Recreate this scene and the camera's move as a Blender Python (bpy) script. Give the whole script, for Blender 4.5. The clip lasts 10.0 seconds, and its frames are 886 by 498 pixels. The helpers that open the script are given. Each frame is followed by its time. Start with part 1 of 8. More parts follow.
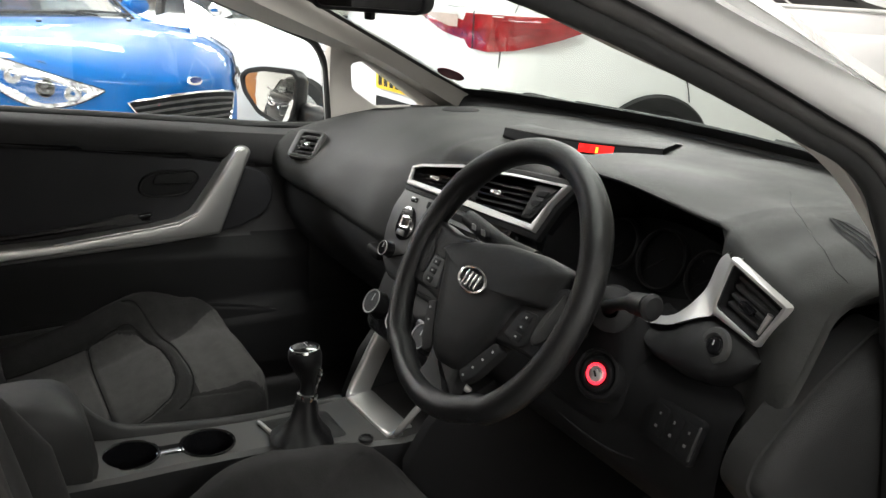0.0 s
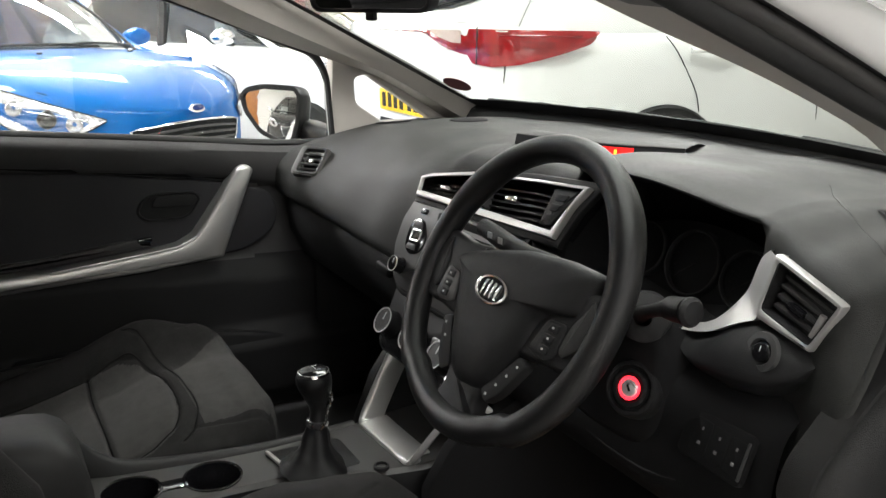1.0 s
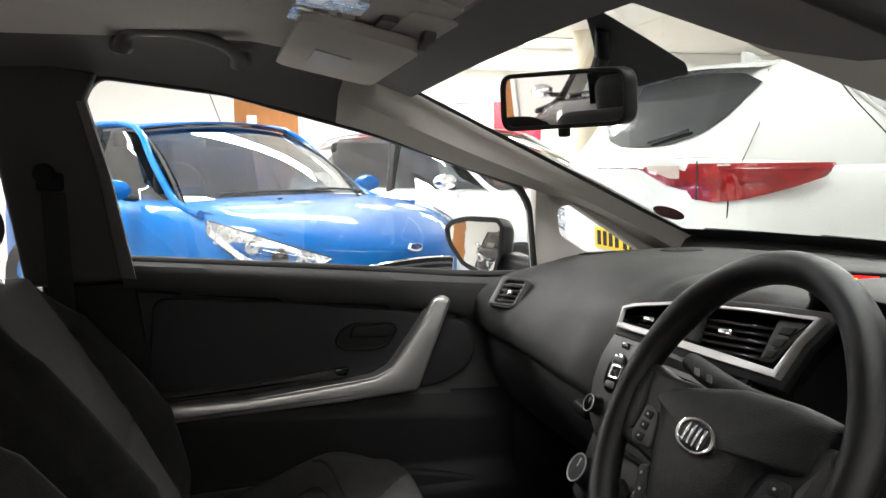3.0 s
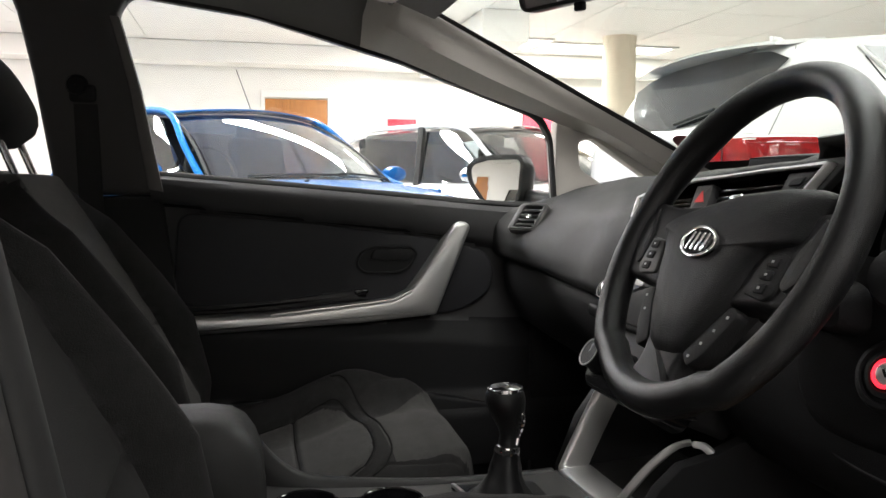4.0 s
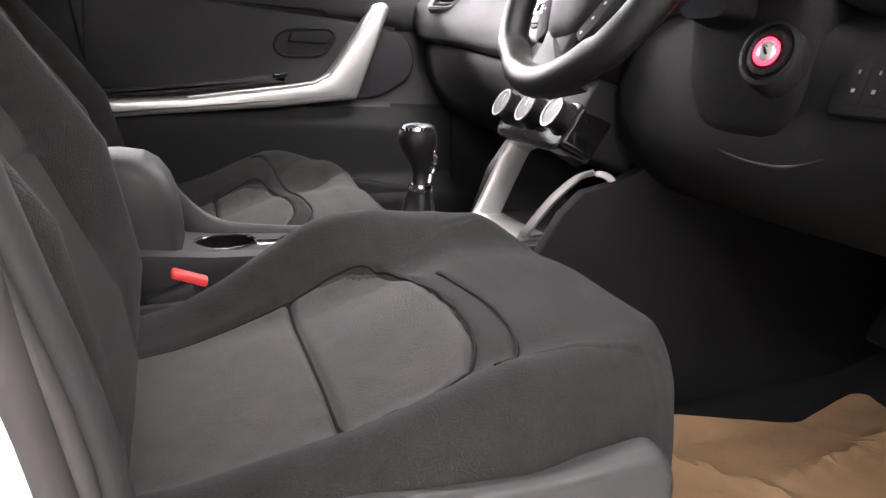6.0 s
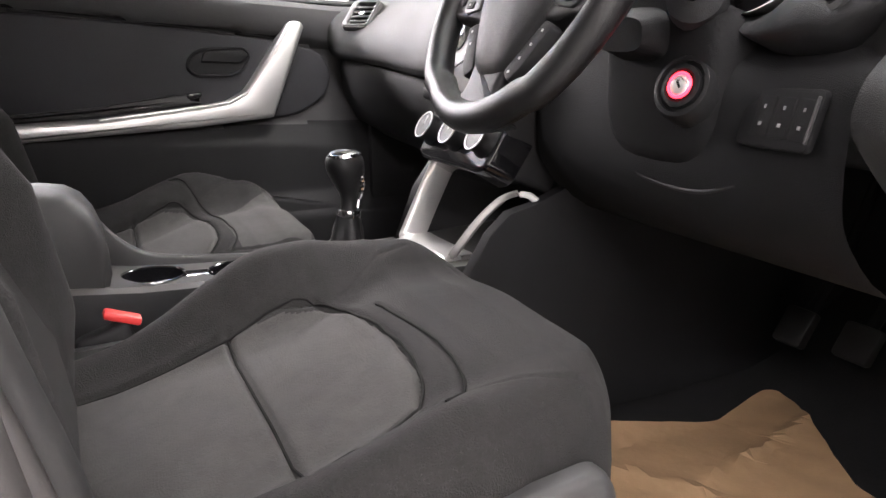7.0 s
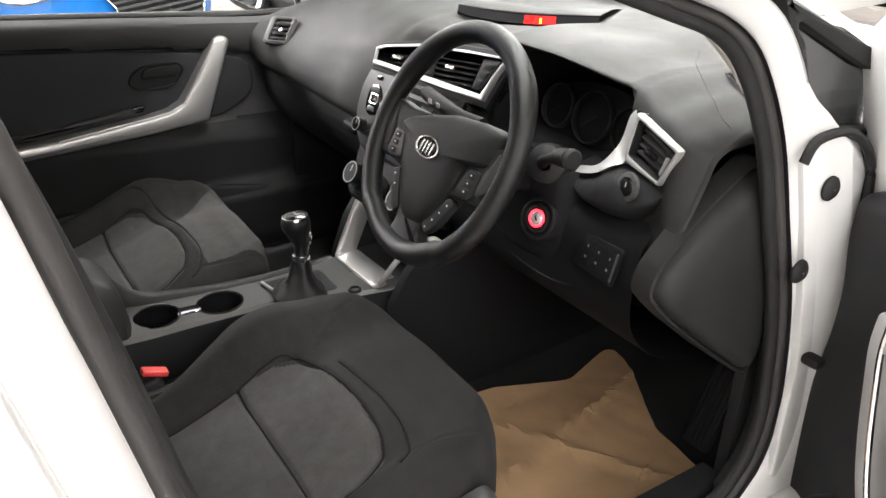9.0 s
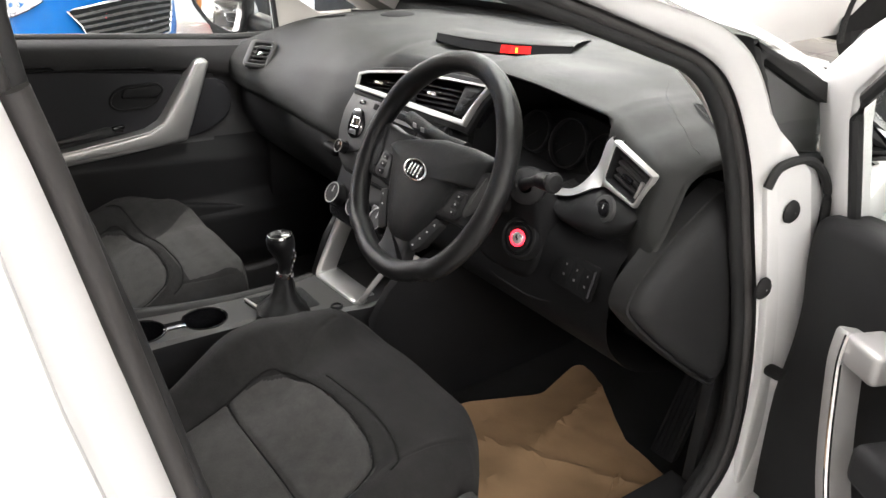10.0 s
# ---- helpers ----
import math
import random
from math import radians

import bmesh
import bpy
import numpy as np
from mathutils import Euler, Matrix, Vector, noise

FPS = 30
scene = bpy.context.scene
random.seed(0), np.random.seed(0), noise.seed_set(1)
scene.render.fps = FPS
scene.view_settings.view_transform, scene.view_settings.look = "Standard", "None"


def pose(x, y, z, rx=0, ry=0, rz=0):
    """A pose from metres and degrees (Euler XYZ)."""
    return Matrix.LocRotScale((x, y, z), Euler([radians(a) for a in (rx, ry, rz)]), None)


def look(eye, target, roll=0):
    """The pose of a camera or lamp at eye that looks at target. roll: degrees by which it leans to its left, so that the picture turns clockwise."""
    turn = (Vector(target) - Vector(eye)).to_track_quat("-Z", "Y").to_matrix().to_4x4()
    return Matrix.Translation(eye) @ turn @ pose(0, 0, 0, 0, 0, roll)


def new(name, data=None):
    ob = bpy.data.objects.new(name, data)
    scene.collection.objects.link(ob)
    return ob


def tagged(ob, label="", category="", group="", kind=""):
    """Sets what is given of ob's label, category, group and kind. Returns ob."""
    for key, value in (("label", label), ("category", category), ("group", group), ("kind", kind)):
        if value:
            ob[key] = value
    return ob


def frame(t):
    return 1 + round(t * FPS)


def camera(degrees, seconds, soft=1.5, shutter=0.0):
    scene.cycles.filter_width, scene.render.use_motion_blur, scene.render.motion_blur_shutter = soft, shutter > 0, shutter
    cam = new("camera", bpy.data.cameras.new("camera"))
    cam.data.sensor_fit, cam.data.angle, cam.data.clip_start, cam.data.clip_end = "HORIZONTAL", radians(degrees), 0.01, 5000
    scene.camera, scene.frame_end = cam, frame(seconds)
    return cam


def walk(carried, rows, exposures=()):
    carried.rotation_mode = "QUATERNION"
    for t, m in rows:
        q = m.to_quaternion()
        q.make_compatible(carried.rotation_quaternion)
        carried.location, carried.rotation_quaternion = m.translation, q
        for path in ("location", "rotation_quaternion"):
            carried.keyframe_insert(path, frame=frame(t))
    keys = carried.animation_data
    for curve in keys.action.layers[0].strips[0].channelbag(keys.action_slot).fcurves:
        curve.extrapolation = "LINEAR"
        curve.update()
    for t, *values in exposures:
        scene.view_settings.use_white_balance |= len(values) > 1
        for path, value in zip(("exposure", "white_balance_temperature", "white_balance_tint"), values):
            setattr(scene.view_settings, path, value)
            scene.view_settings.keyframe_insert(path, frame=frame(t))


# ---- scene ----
cam = camera(55.7, 10.0)
PATH = [
    (0, (1.152, 0.232, 1.224), (-0.485, 1.221, 0.638), 3.2),
    (0.5, (1.111, 0.238, 1.227), (-0.536, 1.223, 0.662), 2.5),
    (1, (1.089, 0.262, 1.185), (-0.572, 1.239, 0.653), 1.1),
    (1.5, (1.062, 0.276, 1.167), (-0.601, 1.264, 0.658), 1.1),
    (2, (1.035, 0.292, 1.149), (-0.643, 1.26, 0.653), 0.8),
    (2.5, (1.011, 0.298, 1.141), (-0.743, 1.162, 0.719), -0.1),
    (2.8, (1.001, 0.332, 1.142), (-0.866, 0.985, 0.849), -0.7),
    (3, (1.014, 0.341, 1.144), (-0.906, 0.863, 0.945), -0.6),
    (3.1, (1.013, 0.347, 1.13), (-0.922, 0.829, 0.972), -0.3),
    (3.2, (1.013, 0.349, 1.113), (-0.931, 0.804, 0.984), -0.3),
    (4.3, (1.078, 0.345, 0.898), (-0.856, 0.823, 0.717), 0.5),
    (4.5, (1.087, 0.345, 0.875), (-0.838, 0.841, 0.656), 0.4),
    (5, (1.094, 0.359, 0.823), (-0.804, 0.889, 0.479), 0.1),
    (5.2, (1.098, 0.357, 0.811), (-0.783, 0.909, 0.414), -0.1),
    (5.5, (1.107, 0.363, 0.797), (-0.758, 0.928, 0.346), -0.1),
    (5.7, (1.108, 0.365, 0.795), (-0.748, 0.94, 0.322), 0.0),
    (6.8, (1.116, 0.345, 0.813), (-0.681, 1.068, 0.315), -0.1),
    (6.9, (1.118, 0.336, 0.822), (-0.665, 1.097, 0.327), -0.2),
    (7, (1.113, 0.335, 0.834), (-0.657, 1.124, 0.34), -0.7),
    (7.5, (1.114, 0.294, 0.893), (-0.59, 1.222, 0.408), -0.2),
    (8, (1.149, 0.251, 1.08), (-0.474, 1.203, 0.4), -0.4),
    (8.1, (1.166, 0.24, 1.126), (-0.435, 1.188, 0.393), -0.6),
    (8.5, (1.253, 0.195, 1.267), (-0.292, 1.142, 0.42), -1.0),
    (9, (1.336, 0.174, 1.292), (-0.191, 1.119, 0.412), -0.7),
    (9.5, (1.373, 0.162, 1.302), (-0.154, 1.106, 0.421), -0.7),
    (9.6, (1.376, 0.166, 1.305), (-0.155, 1.109, 0.429), -0.7),
    (10, (1.359, 0.106, 1.314), (-0.129, 1.15, 0.479), 1.0),
]
EXPO = [(0, -0.22, 6250, 10), (2.0, -0.16, 6250, 12), (2.5, -0.1, 6250, 12), (2.8, -0.3, 6250, 12), (3.1, -0.50, 6250, 12), (4.4, -0.50, 6250, 14), (5.0, 0.90, 6250, 18), (5.5, 1.32, 6250, 22), (7.0, 1.34, 6250, 20), (8.0, 1.48, 6250, 16), (8.5, 1.18, 6250, 14), (9.0, 0.72, 6250, 14), (9.5, 0.63, 6250, 14), (10, 0.46, 6250, 14)]
walk(cam, [(t, look(eye, target, roll)) for t, eye, target, roll in PATH], EXPO)

# ---- world, lights, exposure ----
world = bpy.data.worlds.new("showroom_air")
scene.world = world
world.use_nodes = True
world.node_tree.nodes["Background"].inputs[0].default_value = (1.0, 0.97, 0.93, 1)
world.node_tree.nodes["Background"].inputs[1].default_value = 0.25
CEIL = 2.75


def area_lamp(x, y, z, sx, sy, watts, aim=None, col=(1.0, 0.96, 0.90)):
    data = bpy.data.lights.new("ceiling_lamp", "AREA")
    data.shape, data.size, data.size_y, data.energy, data.color = "RECTANGLE", sx, sy, watts, col
    ob = new("ceiling_lamp", data)
    ob.matrix_world = look((x, y, z), aim if aim else (x, y + 0.001, z - 1))
    return ob


# few of these panels are seen; the rest are added to light the cars
LAMPS = [(-9.2, 3.2), (-6.5, 1.1), (-9.4, 5.0), (-6.6, -1.6), (-4.0, 5.6), (-4.0, -0.6), (-4.2, -4.6), (-1.3, 4.2), (-1.3, -0.4),
         (-0.95, 2.1), (0.45, 0.4), (2.6, -2.2), (2.7, 0.6), (4.8, -0.4), (4.8, 2.4)]
WATTS = {(-1.3, 4.2): 36, (-1.3, -0.4): 80, (-0.95, 2.1): 62, (0.45, 0.4): 56, (2.6, -2.2): 12, (2.7, 0.6): 16, (4.8, -0.4): 110, (4.8, 2.4): 52}
for lx, ly in LAMPS:
    area_lamp(lx, ly, CEIL - 0.035, 0.55, 1.75, WATTS.get((lx, ly), 235))


# ---- materials ----
def mat(name, col, rough=0.5, metal=0.0, bump=0.0, scale=400.0, kind="noise", var=0.12, vscale=7.0,
        coat=0.0, spec=0.5, rvar=0.08, trans=0.0, ior=1.45, sheen=0.0, col2=None, stretch=None):
    m = bpy.data.materials.new(name)
    m.use_nodes = True
    nt = m.node_tree
    b = nt.nodes["Principled BSDF"]
    tc = nt.nodes.new("ShaderNodeTexCoord")
    mp = nt.nodes.new("ShaderNodeMapping")
    nt.links.new(tc.outputs["Object"], mp.inputs["Vector"])
    if stretch:
        mp.inputs["Scale"].default_value = stretch
    big = nt.nodes.new("ShaderNodeTexNoise")
    big.inputs["Scale"].default_value, big.inputs["Detail"].default_value = vscale, 6.0
    nt.links.new(mp.outputs[0], big.inputs["Vector"])
    fine = nt.nodes.new("ShaderNodeTexNoise")
    fine.inputs["Scale"].default_value, fine.inputs["Detail"].default_value = scale * 0.35, 3.0
    nt.links.new(mp.outputs[0], fine.inputs["Vector"])
    add = nt.nodes.new("ShaderNodeMath")
    add.operation = "MULTIPLY_ADD"
    nt.links.new(fine.outputs[0], add.inputs[0])
    add.inputs[1].default_value = 0.4
    nt.links.new(big.outputs[0], add.inputs[2])
    ramp = nt.nodes.new("ShaderNodeMapRange")
    ramp.inputs[1].default_value, ramp.inputs[2].default_value = 0.35, 1.05
    nt.links.new(add.outputs[0], ramp.inputs[0])
    mix = nt.nodes.new("ShaderNodeMix")
    mix.data_type = "RGBA"
    c2 = col2 or tuple(min(1, c * (1 + var)) for c in col)
    mix.inputs[6].default_value = (*[c * (1 - var) for c in col], 1)
    mix.inputs[7].default_value = (*c2, 1)
    nt.links.new(ramp.outputs[0], mix.inputs[0])
    nt.links.new(mix.outputs[2], b.inputs["Base Color"])
    rr = nt.nodes.new("ShaderNodeMapRange")
    rr.inputs[1].default_value, rr.inputs[2].default_value = 0.3, 0.75
    rr.inputs[3].default_value, rr.inputs[4].default_value = max(0.02, rough - rvar), min(1, rough + rvar)
    nt.links.new(big.outputs[0], rr.inputs[0])
    nt.links.new(rr.outputs[0], b.inputs["Roughness"])
    b.inputs["Metallic"].default_value = metal
    b.inputs["Specular IOR Level"].default_value = spec
    b.inputs["Coat Weight"].default_value = coat
    b.inputs["Coat Roughness"].default_value = 0.04
    b.inputs["Transmission Weight"].default_value = trans
    b.inputs["IOR"].default_value = ior
    b.inputs["Sheen Weight"].default_value = sheen
    if bump:
        if kind == "cell":
            tex = nt.nodes.new("ShaderNodeTexVoronoi")
            tex.inputs["Scale"].default_value = scale
            out = tex.outputs["Distance"]
        elif kind == "weave":
            tex = nt.nodes.new("ShaderNodeTexWave")
            tex.inputs["Scale"].default_value, tex.inputs["Distortion"].default_value = scale, 1.5
            tex.bands_direction = "DIAGONAL"
            out = tex.outputs["Fac"]
        else:
            tex = nt.nodes.new("ShaderNodeTexNoise")
            tex.inputs["Scale"].default_value, tex.inputs["Detail"].default_value = scale, 2.0
            out = tex.outputs[0]
        nt.links.new(mp.outputs[0], tex.inputs["Vector"])
        bp = nt.nodes.new("ShaderNodeBump")
        bp.inputs["Strength"].default_value, bp.inputs["Distance"].default_value = bump, 0.001
        nt.links.new(out, bp.inputs["Height"])
        nt.links.new(bp.outputs[0], b.inputs["Normal"])
    return m


def glow(name, col, strength):
    m = mat(name, col, 0.3)
    b = m.node_tree.nodes["Principled BSDF"]
    b.inputs["Emission Color"].default_value = (*col, 1)
    b.inputs["Emission Strength"].default_value = strength
    return m


def clear(name, tint, rough=0.0, haze=0.06, mirror=0.85):
    """Thin pane: mostly see-through, with a faint mirror and tint."""
    m = bpy.data.materials.new(name)
    m.use_nodes = True
    nt = m.node_tree
    nt.nodes.remove(nt.nodes["Principled BSDF"])
    out = nt.nodes["Material Output"]
    tr, gl, mx, lw = (nt.nodes.new(k) for k in ("ShaderNodeBsdfTransparent", "ShaderNodeBsdfGlossy", "ShaderNodeMixShader", "ShaderNodeLayerWeight"))
    tr.inputs[0].default_value = (*tint, 1)
    gl.inputs[1].default_value = rough
    lw.inputs[0].default_value = 0.5
    pw, ma = nt.nodes.new("ShaderNodeMath"), nt.nodes.new("ShaderNodeMath")
    pw.operation, ma.operation = "POWER", "MULTIPLY_ADD"
    pw.inputs[1].default_value = 4.5
    ma.inputs[1].default_value, ma.inputs[2].default_value = mirror, haze
    nt.links.new(lw.outputs["Facing"], pw.inputs[0])
    nt.links.new(pw.outputs[0], ma.inputs[0])
    nt.links.new(ma.outputs[0], mx.inputs[0])
    nt.links.new(tr.outputs[0], mx.inputs[1])
    nt.links.new(gl.outputs[0], mx.inputs[2])
    nt.links.new(mx.outputs[0], out.inputs[0])
    return m


PLASTIC = mat("soft_black_plastic", (0.009, 0.009, 0.0094), 0.48, spec=0.28, bump=0.35, scale=900, kind="cell", var=0.18)
DASHPAD = mat("dash_pad_skin", (0.0145, 0.0150, 0.0140), 0.60, bump=0.4, scale=900, kind="cell", var=0.15, spec=0.44)
ENDSKIN = mat("end_cover_skin", (0.018, 0.018, 0.0182), 0.55, bump=0.4, scale=900, kind="cell", var=0.15, spec=0.32)
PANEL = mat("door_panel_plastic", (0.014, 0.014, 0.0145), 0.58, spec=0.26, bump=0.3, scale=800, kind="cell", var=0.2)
ARMSKIN = mat("grey_armrest_skin", (0.026, 0.026, 0.0255), 0.52, spec=0.35, bump=0.3, scale=900, kind="cell", var=0.15)
CONTOP = mat("satin_grey_console", (0.075, 0.074, 0.072), 0.38, metal=0.25, spec=0.4, bump=0.08, scale=1200, var=0.08)
VENTGREY = mat("grey_vent_plastic", (0.10, 0.098, 0.094), 0.45, metal=0.3, bump=0.1, scale=1200, var=0.08)
PIANO = mat("gloss_black", (0.008, 0.008, 0.009), 0.12, coat=0.6, var=0.1, rvar=0.04)
RUBBER = mat("black_rubber", (0.012, 0.012, 0.012), 0.66, bump=0.15, scale=300)
# darker copy of PANEL; the shade under the dash is in its colour
KNEESHADE = mat("shaded_knee_plastic", (0.0070, 0.0070, 0.0073), 0.7, spec=0.15, bump=0.3, scale=800, kind="cell", var=0.2)
SEALGREY = mat("charcoal_seal_rubber", (0.036, 0.034, 0.033), 0.55, bump=0.15, scale=300)
# grey upper door plastic, lightened further for the haze over that door
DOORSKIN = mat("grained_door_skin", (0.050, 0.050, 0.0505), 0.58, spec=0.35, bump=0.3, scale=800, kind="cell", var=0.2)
BTRIM = mat("charcoal_pillar_plastic", (0.045, 0.043, 0.041), 0.6, bump=0.15, scale=1000, var=0.1)
# darker grey than the headliner, for the edge above the windscreen
HEADER = mat("grey_roof_edge", (0.13, 0.12, 0.115), 0.75, bump=0.2, scale=900, var=0.08)
SEAMDARK = mat("dark_seam_cloth", (0.015, 0.015, 0.0145), 0.95, spec=0.1)
RIMSKIN = mat("wheel_rim_skin", (0.007, 0.007, 0.0073), 0.36, spec=0.38, bump=0.3, scale=1200, kind="cell", var=0.12)
SILVER = mat("satin_silver_paint", (0.62, 0.62, 0.61), 0.36, metal=0.75, bump=0.05, scale=1500, var=0.06)
# for dull rings, and for silver parts whose shade is in the colour
SATIN = mat("dull_shaded_silver", (0.36, 0.355, 0.345), 0.48, metal=0.55, bump=0.05, scale=1500, var=0.06)
CHROME = mat("chrome", (0.85, 0.85, 0.86), 0.08, metal=1.0, var=0.03, rvar=0.03)
STACK = mat("radio_fascia", (0.050, 0.050, 0.050), 0.40, metal=0.2, bump=0.08, scale=1200, var=0.1)
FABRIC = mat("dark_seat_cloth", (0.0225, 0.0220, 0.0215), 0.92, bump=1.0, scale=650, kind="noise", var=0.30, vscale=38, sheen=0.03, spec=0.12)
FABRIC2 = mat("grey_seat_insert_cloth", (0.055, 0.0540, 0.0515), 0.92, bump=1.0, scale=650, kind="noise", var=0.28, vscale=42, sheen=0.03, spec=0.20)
CARPET = mat("black_carpet", (0.024, 0.024, 0.024), 0.98, bump=0.9, scale=900, var=0.35, spec=0.1)
HEADLINE = mat("grey_headliner_cloth", (0.52, 0.48, 0.45), 0.95, bump=0.3, scale=1100, var=0.08, spec=0.2)
PILLAR = mat("grey_pillar_trim", (0.45, 0.425, 0.39), 0.65, bump=0.15, scale=1000, var=0.08)
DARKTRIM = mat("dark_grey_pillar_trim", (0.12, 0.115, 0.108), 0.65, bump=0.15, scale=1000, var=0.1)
WHITE = mat("white_car_paint", (0.74, 0.74, 0.73), 0.22, coat=0.8, var=0.02, rvar=0.05)
BLUE = mat("blue_car_paint", (0.003, 0.100, 0.340), 0.42, metal=0.0, coat=0.45, spec=0.10, var=0.06, rvar=0.04)
DARKPAINT = mat("dark_grey_car_paint", (0.012, 0.012, 0.013), 0.25, coat=0.7, var=0.05, rvar=0.04)
INSERT = mat("blue_black_door_insert", (0.029, 0.029, 0.032), 0.6, spec=0.3, bump=0.4, scale=700, var=0.2)
PAPER = mat("brown_paper_mat", (0.32, 0.205, 0.110), 0.72, bump=0.5, scale=60, var=0.16, vscale=9)
MIRROR = mat("mirror_glass", (0.9, 0.9, 0.9), 0.01, metal=1.0, var=0.0, rvar=0.0)
REDBTN = mat("red_buckle_plastic", (0.62, 0.045, 0.04), 0.4, var=0.1)
REDGLOW = glow("red_ignition_ring", (1.0, 0.03, 0.05), 2.6)
REDLCD = glow("red_clock_display", (0.85, 0.012, 0.01), 0.9)
AMBER = glow("amber_lamp", (1.0, 0.45, 0.03), 2.2)
MARK = mat("white_symbol_print", (0.40, 0.40, 0.40), 0.5)
MARKDIM = mat("grey_symbol_print", (0.16, 0.16, 0.16), 0.5)
SCREEN = clear("windscreen_glass", (0.76, 0.82, 0.78), haze=0.05, mirror=0.62)
PANE = clear("side_glass", (0.93, 0.95, 0.94), haze=0.03, mirror=0.40)
TINTED = clear("tinted_glass", (0.10, 0.11, 0.11))
CARGLASS = clear("tinted_car_glass", (0.42, 0.45, 0.44), haze=0.20)
LENS = clear("clear_lamp_lens", (0.97, 0.97, 0.98), haze=0.15)
REDLENS = mat("red_tail_lens", (0.29, 0.005, 0.007), 0.12, coat=1.0, var=0.35, vscale=22)
REDDARK = mat("dark_red_tail_lens", (0.21, 0.005, 0.007), 0.12, coat=1.0, var=0.5, vscale=30)
PALELENS = mat("pale_lamp_lens", (0.55, 0.42, 0.38), 0.15, coat=0.8, var=0.25, vscale=60)
YELLOW = mat("yellow_plate", (0.85, 0.55, 0.03), 0.45, var=0.05)
WALL = mat("white_wall_paint", (0.87, 0.85, 0.81), 0.85, bump=0.1, scale=200, var=0.03, vscale=1.5)
CEILM = mat("ceiling_tile_paint", (0.80, 0.785, 0.75), 0.9, bump=0.2, scale=120, var=0.03, vscale=2)
FLOORT = mat("pale_floor_tile", (0.56, 0.55, 0.53), 0.25, var=0.08, vscale=2.5)
OAK = mat("orange_oak_veneer", (0.42, 0.17, 0.045), 0.45, bump=0.1, scale=60, var=0.28, vscale=3, stretch=(1, 9, 1.0))
REDPANEL = mat("red_display_board", (0.55, 0.02, 0.045), 0.5, var=0.06)
LIGHTPANEL = glow("light_diffuser", (1.0, 0.97, 0.92), 6.0)
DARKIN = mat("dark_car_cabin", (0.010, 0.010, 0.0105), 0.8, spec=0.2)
TYRE = mat("tyre_rubber", (0.02, 0.02, 0.02), 0.85, bump=0.2, scale=150)
REFLECT = mat("headlamp_reflector", (0.88, 0.88, 0.88), 0.28, metal=0.7, var=0.12, vscale=40)
STICKER = mat("maroon_windscreen_disc", (0.20, 0.07, 0.075), 0.7, var=0.1)
PLAINW = mat("plain_white", (0.85, 0.85, 0.84), 0.6, var=0.03)
MIRPLASTIC = mat("mirror_cap_black", (0.010, 0.010, 0.011), 0.42, coat=0.05, spec=0.3)


# ---- mesh helpers ----
def basis(o, x, y):
    x, y = Vector(x).normalized(), Vector(y)
    z = x.cross(y).normalized()
    y = z.cross(x)
    return Matrix.Translation(o) @ Matrix((x, y, z)).transposed().to_4x4()


def finish(name, bm, materials, parent=None, label="", angle=38, kind=""):
    me = bpy.data.meshes.new(name)
    bmesh.ops.recalc_face_normals(bm, faces=bm.faces)
    bm.to_mesh(me)
    bm.free()
    for m in materials if isinstance(materials, (list, tuple)) else [materials]:
        me.materials.append(m)
    me.polygons.foreach_set("use_smooth", [True] * len(me.polygons))
    me.set_sharp_from_angle(angle=radians(angle))
    ob = new(name, me)
    if parent:
        ob.parent = parent
    if label or kind:
        tagged(ob, label=label, kind=kind)
    return ob


def part(name, bm, material, parent, label="", angle=38):
    return finish(name, bm, material, parent, label, angle)


def thing(name, label, category, group="", kind="", at=(0, 0, 0)):
    ob = new(name)
    ob.empty_display_size = 0.05
    return tagged(ob, label, category, group, kind)


def put(bm, verts, faces):
    vs = [bm.verts.new(v) for v in verts]
    for f in faces:
        try:
            bm.faces.new([vs[i] for i in f])
        except ValueError:
            pass
    return bm


def prism(poly, depth, m, bevel=0.0, seg=2, bm=None):
    """Outline in the local x, y plane of m, extruded by depth along its z, with rounded upper edges."""
    b = bmesh.new()
    lo = [b.verts.new((x, y, 0)) for x, y in poly]
    f = b.faces.new(lo)
    r = bmesh.ops.extrude_face_region(b, geom=[f])
    up = [v for v in r["geom"] if isinstance(v, bmesh.types.BMVert)]
    bmesh.ops.translate(b, verts=up, vec=(0, 0, depth))
    if bevel:
        top = [e for e in b.edges if all(v in up for v in e.verts)]
        bmesh.ops.bevel(b, geom=top, offset=bevel, segments=seg, profile=0.5, affect="EDGES")
    bmesh.ops.transform(b, matrix=m, verts=b.verts)
    return join(bm, b)


def join(bm, b):
    if bm is None:
        return b
    me = bpy.data.meshes.new("tmp")
    b.to_mesh(me)
    b.free()
    bm.from_mesh(me)
    bpy.data.meshes.remove(me)
    return bm


def box(sx, sy, sz, m, bevel=0.003, seg=2, bm=None):
    b = bmesh.new()
    bmesh.ops.create_cube(b, size=1)
    bmesh.ops.scale(b, vec=(sx, sy, sz), verts=b.verts)
    if bevel:
        bmesh.ops.bevel(b, geom=b.edges[:], offset=min(bevel, 0.49 * min(sx, sy, sz)), segments=seg, profile=0.5, affect="EDGES")
    bmesh.ops.transform(b, matrix=m if isinstance(m, Matrix) else Matrix.Translation(m), verts=b.verts)
    return join(bm, b)


